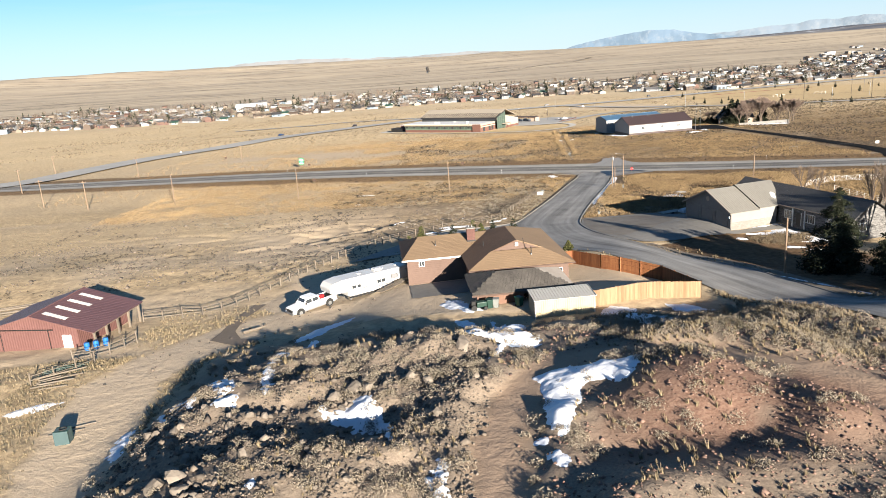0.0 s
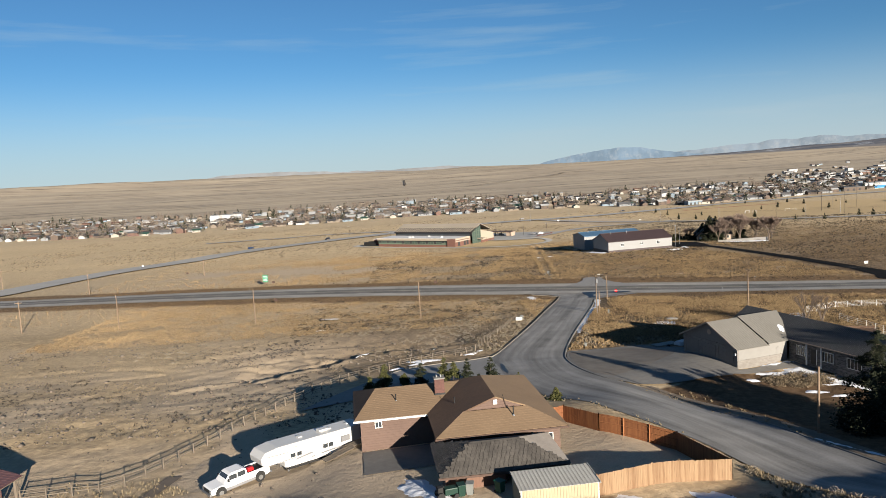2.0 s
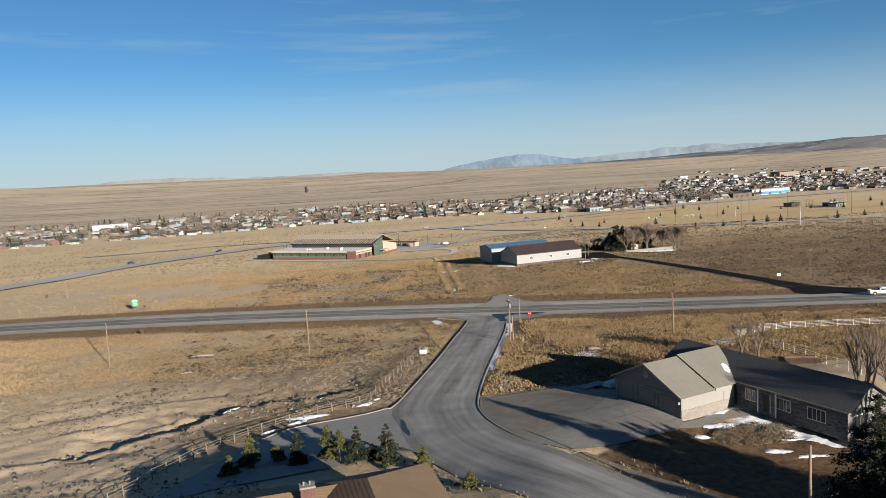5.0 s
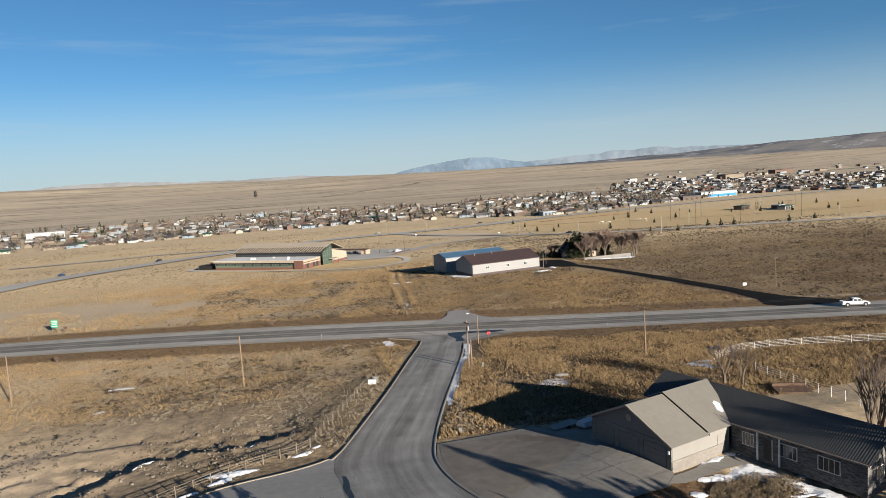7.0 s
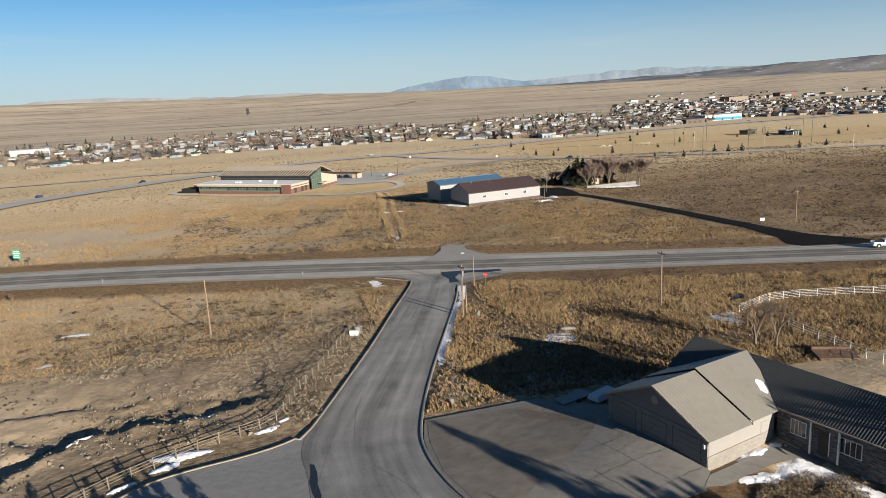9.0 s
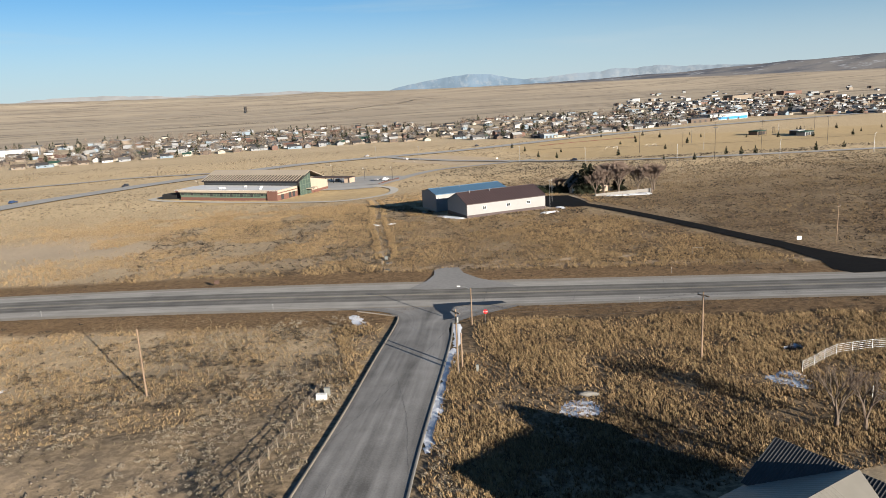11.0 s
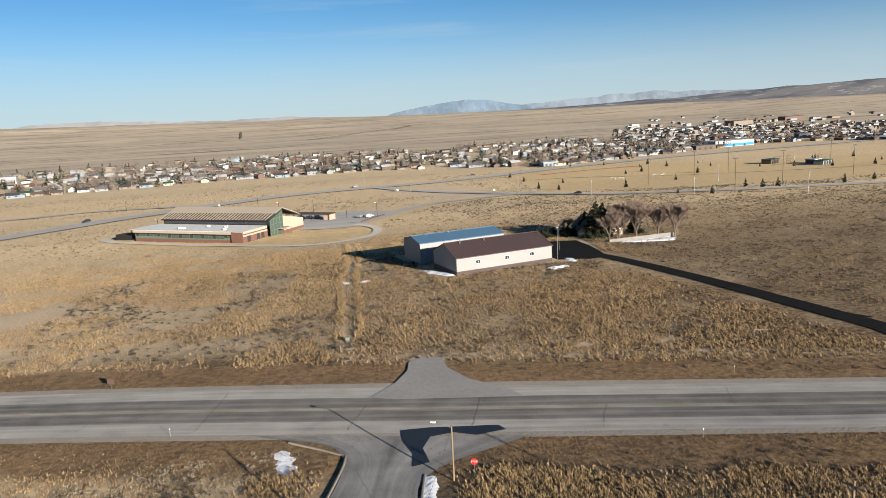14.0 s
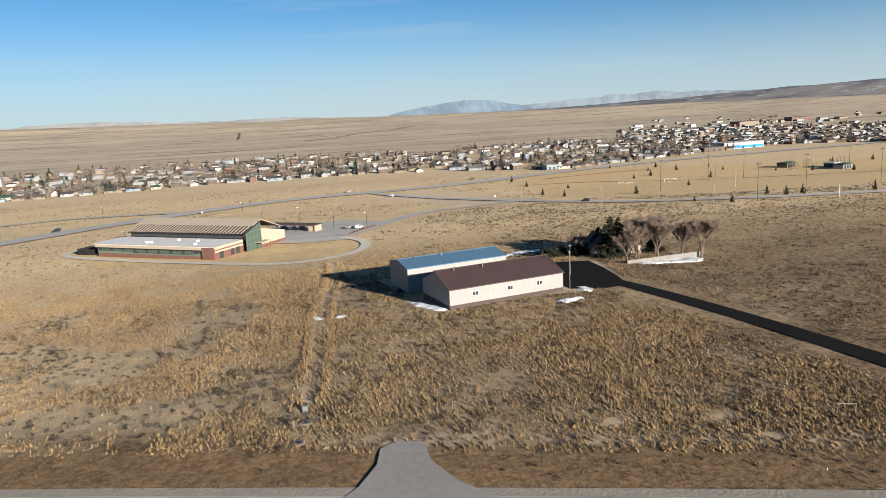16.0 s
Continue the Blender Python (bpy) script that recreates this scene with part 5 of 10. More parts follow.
def brown_house():
    h = thing("house", HOUSE, "brown-sided ranch house with tan hipped shingle roof", "house")
    k = (HR - HE) / 5.9
    g = HE + 3 * k
    A, B, C, D = (-0.3, 0, HE), (12.1, 0, HE), (12.1, 17.0, HE), (-0.3, 16.6, HE)
    rf, rr = (5.9, 3.0, HR), (5.9, 10.4, HR)
    front = part("roof_front", coursed([A, B, (9.05, 3.0, g), (2.75, 3.0, g)]), M["shingle"], h)
    part("roof_right", coursed([B, C, rr, rf, (9.05, 3.0, g)]), M["shingle"], h)
    part("roof_left", coursed([D, A, (2.75, 3.0, g), rf, rr], 0.34, 0.015), M["shingle_shaded"], h, "ribbed shingle roof slope coloured dark for its shaded side")
    part("roof_rear", coursed([C, D, rr]), M["shingle"], h)
    part("gablet", wall_poly([(2.9, 3.05, g + 0.03), (8.9, 3.05, g + 0.03), (5.9, 3.05, HR - 0.05)], 0.1), M["siding"], h, "brown triangular gablet")
    part("gablet_vent", box(5.72, 2.94, HR - 0.75, 6.08, 3.04, HR - 0.3), M["white_paint"], h)
    # cross wing
    L0, L1, e0, e1, yr = -7.6, -5.2, 7.0, 17.0, 12.0
    part("wing_roof_front", coursed([(L0, e0, HE), (0.2, e0, HE + 0.02), (3.9, yr, HL), (L1, yr, HL)]), M["shingle"], h)
    part("wing_roof_rear", coursed([(0.2, e1, HE), (L0, e1, HE), (L1, yr, HL), (3.9, yr, HL)]), M["shingle"], h)
    part("wing_roof_hip", coursed([(L0, e1, HE), (L0, e0, HE), (L1, yr, HL)], 0.34, 0.015), M["shingle_shaded"], h)
    # fascias and gutters
    part("gutter", box(L0 - 0.05, e0 - 0.16, HE - 0.2, 0.1, e0 - 0.02, HE - 0.02), M["white_paint"], h, "white eaves gutter")
    part("gutter", box(-0.35, -0.12, HE - 0.2, 12.15, -0.01, HE - 0.04), M["trim_brown"], h)
    # walls
    part("wall", box(0.5, 0.7, -1.2, 11.3, 0.9, HE - 0.1), M["siding"], h)
    part("wall", box(11.3, 0.7, -1.2, 11.5, 16.4, HE - 0.1), M["siding"], h)
    part("wall", box(0.3, 0.7, -1.2, 0.5, 7.5, HE - 0.1), M["siding"], h)
    part("wall", box(-7.0, 7.5, -1.2, 0.5, 7.7, HE - 0.1), M["siding"], h)
    part("wall", box(-7.0, 7.7, -2.5, -6.8, 16.4, HE - 0.1), M["siding"], h)
    part("wall", box(-6.8, 16.4, -3.0, 11.5, 16.6, HE - 0.1), M["siding"], h)
    part("soffit", box(0.0, 0.1, HE - 0.24, 11.8, 0.9, HE - 0.2), M["trim_brown"], h)
    part("soffit", box(-7.4, 7.1, HE - 0.26, 0.4, 7.9, HE - 0.22), M["trim_brown"], h)
    window(h, -5.2, 1.7, 0.6, 0.55, 7.5)
    window(h, 10.4, 1.3, 0.7, 0.6, 0.7)
    window(h, 9.3, 1.2, 0.9, 0.8, 0.7)
    for y0 in (3.2, 7.5, 12):
        window(h, y0, 0.9, 1.3, 1.2, 11.5, 1, along="y")
    # chimney, bricks proud of the mortar
    ch = part("chimney", box(0.95, 9.9, HE + 0.2, 1.95, 10.8, HE + 2.55), M["brick_red"], h, "red brick chimney with metal flues")
    part("chimney_cap", box(0.88, 9.83, HE + 2.55, 2.02, 10.87, HE + 2.68), M["concrete"], ch)
    part("flashing", box(0.88, 9.80, HE + 0.9, 2.02, 9.88, HE + 1.1), M["dark_metal"], ch)
    for x0 in (1.2, 1.65):
        part("flue", rod((x0, 10.35, HE + 2.68), (x0, 10.35, HE + 2.95), 0.1, n=10), M["steel"], ch)
    shared = None
    for row in range(20):
        zz = HE + 1.0 + row * 0.077
        for c in range(5):
            x0 = 0.955 + c * 0.2 + (0.1 if row % 2 else 0) - 0.05
            if x0 + 0.19 > 1.98:
                continue
            if shared is None:
                shared = mesh_of("brick", box(0, -0.012, 0, 0.19, 0.03, 0.066), M["brick_red"])
            ob = new("brick", shared)
            ob.parent = ch
            ob.location = (x0, 9.9, zz)
    # vents and masts
    for x0, y0, z0, hh in ((-3.2, 9.6, HE + 0.75, 0.75), (7.4, 1.9, HE + 0.75, 0.95), (2.4, 6.2, HE + 0.9, 0.8)):
        v = part("roof_vent", rod((x0, y0, z0), (x0, y0, z0 + hh), 0.06, n=8), M["dark_metal"], h)
        part("vent_boot", rod((x0, y0, z0), (x0, y0, z0 + 0.15), 0.13, 0.07, 8), M["steel"], v)
    part("mast", rod((7.0, 2.9, HE + 1.2), (6.6, 2.9, HE + 2.6), 0.025, n=6), M["dark_metal"], h)
    return h


brown_house()
patch("garage_apron", [(-5.6, 84.1), (-4.9, 77.4), (0.0, 78.0), (3.2, 78.6), (1.4, 85.0)], 0.06, M["concrete"], "worn grey concrete apron before the house garage", "apron", 3)


def carport():
    c = thing("carport", pose(2.0, 70.9, 9.75, 0, 0, 5.0), "low garage with a grey shake hip roof", "garage")
    e, r = 2.25, 3.55
    W, Dp = 10.6, 7.4
    A, B, C, D = (-0.2, -0.1, e), (W + 0.2, 0.1, e), (W + 0.2, Dp, e), (-0.2, Dp, e)
    r0, r1 = (3.0, 3.7, r), (7.2, 3.7, r)
    shakes = []
    slopes = ((A, B, r1, r0, "roof_front"), (D, A, r0, None, "roof_left"), (B, C, r1, None, "roof_right"), (C, D, r0, r1, "roof_rear"))
    # the right slope is paler than the other three
    pale = mat("pale_shingle", (0.328, 0.289, 0.25), (0.257, 0.226, 0.195), 4, 0.9, bump=0.3)
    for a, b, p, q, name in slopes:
        ob = part(name, coursed([x for x in (a, b, p, q) if x], 0.3, 0.02), pale if name == "roof_right" else M["shake"], c, "pale shingle slope" if name == "roof_right" else "")
        if name in ("roof_front", "roof_left"):
            shakes.append((a, b, p, q, ob))
    wall = stripes(mat("carport_siding", (0.14, 0.0798, 0.0562), (0.117, 0.0654, 0.0468), 3, 0.75, bump=0.1), (1, 0.09, 0), 0.3, 0.012, 0.92)
    part("wall", box(0.5, 0.6, -0.6, 5.4, 0.75, e - 0.05), wall, c)
    part("wall", box(0.35, 0.6, -0.6, 0.5, 7.2, e - 0.05), wall, c)
    part("wall", box(W - 0.5, 0.6, -0.6, W - 0.35, 7.2, e - 0.05), wall, c)
    part("wall", box(0.5, 7.05, -0.6, W - 0.5, 7.2, e - 0.05), wall, c)
    part("beam", box(5.4, 0.55, e - 0.35, W - 0.3, 0.75, e - 0.05), M["trim_brown"], c)
    part("brace", rod((5.45, 0.65, e - 1.0), (6.4, 0.65, e - 0.3), 0.07, n=6), M["trim_brown"], c)
    part("fascia", box(-0.25, -0.16, e - 0.2, W + 0.25, -0.11, e - 0.01), M["trim_brown"], c)
    # single shakes on the two slopes that face the hill
    shape = mesh_of("shake", box(0, -0.02, 0, 0.34, 0.42, 0.022), M["shake"])
    n_done = 0
    for a, b, p, q, ob in shakes:
        a, b, p = Vector(a), Vector(b), Vector(p)
        q = Vector(q) if q else p
        across = (b - a).normalized()
        left = q if (q - a).length < (p - a).length else p
        nrm = across.cross(left - a).normalized()
        if nrm.z < 0:
            nrm = -nrm
        up = nrm.cross(across).normalized()
        if up.z < 0:
            up = -up
        H = (left - a).dot(up)
        rows = int(H / 0.40)
        for row in range(rows):
            v = row * 0.40
            x0 = (left - a).dot(across) * v / H
            right = p if left is q else q
            x1 = (b - a).length - ((b - a).length - (right - a).dot(across)) * v / H
            u = x0 + (0.19 if row % 2 else 0.02)
            while u + 0.34 < x1 and n_done < 300:
                s = new("shake", shape)
                s.parent = ob
                m3 = Matrix((across, up, nrm)).transposed().to_4x4()
                s.matrix_basis = Matrix.Translation(a + across * (u + rng.normal(0, 0.01)) + up * (v + rng.normal(0, 0.02)) + nrm * 0.035) @ m3 @ pose(0, 0, 0, 3.2, 0, rng.normal(0, 1.2))
                u += 0.38
                n_done += 1
    return c


carport()
M["cream_metal"] = stripes(mat("cream_sheet_metal", (0.343, 0.295, 0.199), (0.302, 0.257, 0.172), 2, 0.55, bump=0.04), (1, 0.1, 0), 0.22, 0.03, 0.55)
M["grey_metal"] = stripes(mat("grey_sheet_metal", (0.351, 0.341, 0.312), (0.293, 0.283, 0.259), 2, 0.5, 0.0, bump=0.04), (1, 0.1, 0), 0.3, 0.03, 0.55)


def garden_shed():
    s = thing("shed", pose(7.8, 66.4, 10.35, 0, 0, 6.0), "cream corrugated metal shed with grey metal roof", "shed")
    W, Dp, h0, h1 = 6.1, 2.8, 2.25, 2.45
    part("front_wall", box(0, 0, -0.4, W, 0.06, h0 - 0.03), M["cream_metal"], s)
    part("rear_wall", box(0, Dp - 0.06, -0.4, W, Dp, h1 - 0.05), M["cream_metal"], s)
    for x in (0, W - 0.06):
        part("end_wall", wall_poly([(x, 0.06, -0.4), (x, Dp - 0.06, -0.4), (x, Dp - 0.06, h1 - 0.06), (x, 0.06, h0 - 0.04)], 0.06, (1, 0, 0)), M["cream_metal"], s)
    face_part("roof", [(-0.12, -0.15, h0), (W + 0.12, -0.15, h0), (W + 0.12, Dp + 0.15, h1), (-0.12, Dp + 0.15, h1)], 0.05, M["grey_metal"], s)
    for x in (-0.12, W + 0.06):
        part("roof_edge", wall_poly([(x, -0.17, h0 - 0.1), (x, Dp + 0.17, h1 - 0.1), (x, Dp + 0.17, h1 + 0.04), (x, -0.17, h0 + 0.04)], 0.06, (1, 0, 0)), M["grey_metal"], s)
    for x in (0.0, W - 0.08):
        part("corner_trim", box(x, -0.02, -0.3, x + 0.08, -0.003, h0 - 0.05), M["white_paint"], s)
    bm = bmesh.new()
    for k in range(14):
        a, b = k * math.tau / 14, (k + 1) * math.tau / 14
        add_rod(bm, (1.35 + 0.16 * math.cos(a), -0.05, 0.15 + 0.22 * math.sin(a)), (1.35 + 0.16 * math.cos(b), -0.05, 0.15 + 0.22 * math.sin(b)), 0.03, n=5)
    part("hose_coil", bm, M["black_rubber"], s)


garden_shed()


def plank_fence(a, b, height=1.8, w=0.145, material=None, label="tall fence of upright cedar planks", face=1):
    """Upright planks, each its own part, on posts and rails between two plan points."""
    a, b = Vector((*a, 0)), Vector((*b, 0))
    d = (b - a).normalized()
    nrm = Vector((d.y, -d.x, 0)) * face
    length = (b - a).length
    za = gz(a.x, a.y)
    f = thing("fence", Matrix.Translation((a.x, a.y, za)), label, "fence", "cedar yard fence")
    m_ = material or M["cedar"]
    shape = mesh_of("plank", box(-w / 2 + 0.004, -0.011, 0, w / 2 - 0.004, 0.011, height), m_)
    ang = math.atan2(d.y, d.x)
    n = int(length / w)
    us = (np.arange(n) + 0.5) * length / n
    zs = base_z(a.x + d.x * us, a.y + d.y * us)
    for u, z in zip(us, zs):
        ob = new("plank", shape)
        ob.parent = f
        ob.matrix_basis = Matrix.Translation(d * u + nrm * 0.05 + Vector((0, 0, z - za - 0.05 + rng.normal(0, 0.012)))) @ Matrix.Rotation(ang + rng.normal(0, 0.01), 4, "Z")
    k = max(1, int(round(length / 2.4)))
    for i in range(k + 1):
        u = length * i / k
        z = float(base_z(a.x + d.x * u, a.y + d.y * u)) - za
        part("post", box(d.x * u - 0.045, d.y * u - 0.045, z - 0.3, d.x * u + 0.045, d.y * u + 0.045, z + height + 0.02), m_, f)
        if i < k:
            u2 = length * (i + 1) / k
            z2 = float(base_z(a.x + d.x * u2, a.y + d.y * u2)) - za
            for h in (0.3, 1.0, height - 0.25):
                part("rail", rod(d * u + Vector((0, 0, z + h)), d * u2 + Vector((0, 0, z2 + h)), 0.04, n=4), m_, f)
    return f


plank_fence((13.9, 67.9), (25.4, 70.2), material=M["cedar_sun"], label="cedar plank fence facing the hill, coloured pale as sunlit", face=1)
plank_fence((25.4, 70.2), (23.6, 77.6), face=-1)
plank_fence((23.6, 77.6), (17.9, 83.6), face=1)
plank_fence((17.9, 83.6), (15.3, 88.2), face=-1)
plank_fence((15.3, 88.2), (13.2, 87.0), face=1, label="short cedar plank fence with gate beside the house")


def garden_tractor():
    t = thing("garden_tractor", pose(2.5, 69.9, gz(2.5, 69.9), 0, 0, 15), "dark green garden machines parked at the carport", "tractor")
    part("hood", box(-0.4, -0.35, 0.3, 0.7, 0.35, 0.85, 0.08), M["green_metal"], t)
    part("seat", box(-0.95, -0.28, 0.5, -0.5, 0.28, 1.0, 0.08), M["black_rubber"], t)
    part("steering_column", rod((-0.35, 0, 0.8), (-0.5, 0, 1.1), 0.03), M["dark_metal"], t)
    for x, r in ((-0.75, 0.32), (0.5, 0.2)):
        for y in (-0.42, 0.42):
            part("wheel", rod((x, y - 0.1, r), (x, y + 0.1, r), r, n=14), M["black_rubber"], t)


garden_tractor()
M["grey_plastic"] = mat("grey_plastic", (0.172, 0.179, 0.172), (0.133, 0.14, 0.133), 3, 0.6, bump=0.05)


def wheelie_bin(x, y, m_, rz, label):
    b = thing("waste_bin", pose(x, y, gz(x, y), 0, 0, rz), label, "bin", "waste bins")
    bm = bmesh.new()
    vs = add_box(bm, -0.3, -0.35, 0.12, 0.3, 0.35, 1.0)
    for v in vs[:4]:
        v.co.x *= 0.8
        v.co.y *= 0.8
    part("body", bm, m_, b)
    part("lid", box(-0.33, -0.38, 1.0, 0.33, 0.40, 1.07, 0.02), m_, b)
    for s in (-0.25, 0.25):
        part("wheel", rod((s - 0.03, 0.3, 0.12), (s + 0.03, 0.3, 0.12), 0.12, n=12), M["black_rubber"], b)


wheelie_bin(3.5, 70.0, M["green_metal"], 12, "dark green wheeled waste bin at the carport wall")
wheelie_bin(4.2, 70.2, M["grey_plastic"], -8, "grey wheeled waste bin at the carport wall")
wheelie_bin(6.6, 70.1, mat("bright_green_plastic", (0.00936, 0.078, 0.0507), None, 3, 0.5, bump=0.03), 40, "small bright green plastic bin in the carport opening")


# ---- vehicles ----
def shell(profile, half, name_mat, parent, name="body", bevel=0.07, tuck=0.0):
    """A vehicle shell: a side outline (x, z) drawn out to a width, edges rounded, upper part tucked in."""
    bm = bmesh.new()
    l = [bm.verts.new((x, -half, z)) for x, z in profile]
    r = [bm.verts.new((x, half, z)) for x, z in profile]
    bm.faces.new(l)
    bm.faces.new(r[::-1])
    n = len(profile)
    for i in range(n):
        j = (i + 1) % n
        bm.faces.new((l[i], r[i], r[j], l[j]))
    if tuck:
        lo, hi = min(z for _, z in profile), max(z for _, z in profile)
        for v in bm.verts:
            v.co.y *= 1 - tuck * (v.co.z - lo) / (hi - lo)
    bmesh.ops.recalc_face_normals(bm, faces=bm.faces)
    bmesh.ops.bevel(bm, geom=bm.edges[:], offset=bevel, segments=2, affect="EDGES", profile=0.6)
    return part(name, bm, name_mat, parent)


def wheel(parent, x, y, r, w=0.24):
    wh = part("wheel", rod((x, y - w / 2, r), (x, y + w / 2, r), r, n=18), M["black_rubber"], parent)
    s = 1 if y > 0 else -1
    part("rim", rod((x, y + s * (w / 2 - 0.05), r), (x, y + s * (w / 2 + 0.012), r), r * 0.6, r * 0.55, 12), M["steel"], wh)
    return wh


def pickup(m, paint, label, lower=None, group=""):
    p = thing("pickup_truck", m, label, "truck", group)
    # front at +x
    body = shell([(-3.0, 0.55), (-3.0, 1.08), (-0.75, 1.10), (1.2, 1.12), (2.75, 1.02), (2.95, 0.85), (2.95, 0.5), (2.5, 0.42), (-2.6, 0.42)], 0.98, paint, p)
    cab = shell([(-0.8, 1.08), (-0.72, 1.72), (-0.45, 1.84), (0.75, 1.84), (1.0, 1.74), (1.65, 1.10)], 0.92, paint, p, "cab", 0.06, 0.14)
    bm = bmesh.new()
    for s in (-1, 1):
        add_box(bm, -0.55, s * 0.872 - 0.02, 1.2, 0.2, s * 0.872 + 0.02, 1.68)
        add_box(bm, 0.3, s * 0.872 - 0.02, 1.2, 1.05, s * 0.872 + 0.02, 1.66)
    part("side_window", bm, M["glass"], cab)
    part("windscreen", slab([(1.50, -0.74, 1.22), (1.50, 0.74, 1.22), (1.06, 0.68, 1.72), (1.06, -0.68, 1.72)], 0.03), M["glass"], cab)
    part("rear_window", box(-0.83, -0.6, 1.25, -0.79, 0.6, 1.66), M["glass"], cab)
    part("bed_floor", box(-2.88, -0.85, 1.06, -0.85, 0.85, 1.13), M["dark_metal"], body)
    for s in (-1, 1):
        part("bed_rail", box(-2.98, s * 0.9 - 0.07, 1.05, -0.8, s * 0.9 + 0.07, 1.24, 0.02), paint, body)
    part("tailgate", box(-3.02, -0.88, 0.65, -2.94, 0.88, 1.24, 0.02), paint, body)
    part("grille", box(2.93, -0.6, 0.62, 2.98, 0.6, 0.95), M["dark_metal"], body)
    part("front_bumper", box(2.86, -1.0, 0.4, 3.1, 1.0, 0.64, 0.05), M["steel"], body)
    part("rear_bumper", box(-3.18, -0.95, 0.45, -3.0, 0.95, 0.62, 0.04), M["steel"], body)
    for s in (-1, 1):
        part("headlight", box(2.92, s * 0.78 - 0.15, 0.72, 2.99, s * 0.78 + 0.15, 0.92), M["steel"], body)
        part("mirror", box(1.15, s * 1.08 - 0.1, 1.22, 1.3, s * 1.08 + 0.1, 1.45, 0.02), M["dark_metal"], cab)
        part("sill", box(-2.2, s * 0.965 - 0.03, 0.40, 2.2, s * 0.965 + 0.03, 0.66, 0.02), lower or paint, body)
        for x in (-1.95, 2.0):
            part("wheel_arch", rod((x, s * 0.86, 0.5), (x, s * 1.0, 0.5), 0.52, n=18), M["black_rubber"], body)
            wheel(p, x, s * 0.92, 0.42)
    return p


M["car_white"] = mat("white_car_paint", (0.624, 0.632, 0.64), (0.577, 0.585, 0.601), 1.0, 0.3, bump=0, spec=0.5)
M["car_dark"] = mat("dark_car_paint", (0.0156, 0.0172, 0.0234), (0.0234, 0.0234, 0.0312), 1.0, 0.25, bump=0, spec=0.5)
M["car_blue"] = mat("blue_car_paint", (0.0234, 0.0468, 0.109), (0.0234, 0.039, 0.0858), 1.0, 0.25, bump=0, spec=0.5)
M["car_grey"] = mat("grey_car_paint", (0.195, 0.195, 0.203), (0.156, 0.156, 0.164), 1.0, 0.3, bump=0, spec=0.5)
TRUCK_AT = (-17.3, 80.9)
white_truck = pickup(pose(*TRUCK_AT, gz(*TRUCK_AT), 0, 3, 180 + 40), M["car_white"], "white crew-cab pickup hitched to a travel trailer", M["car_grey"])
red_box = tagged(part("cool_box", box(-0.3, -0.2, 0, 0.3, 0.2, 0.35, 0.03), M["red_sign"]), "small red box in the pickup's bed", "box")
red_box.matrix_basis = white_truck.matrix_basis @ pose(-1.3, 0.3, 1.135)


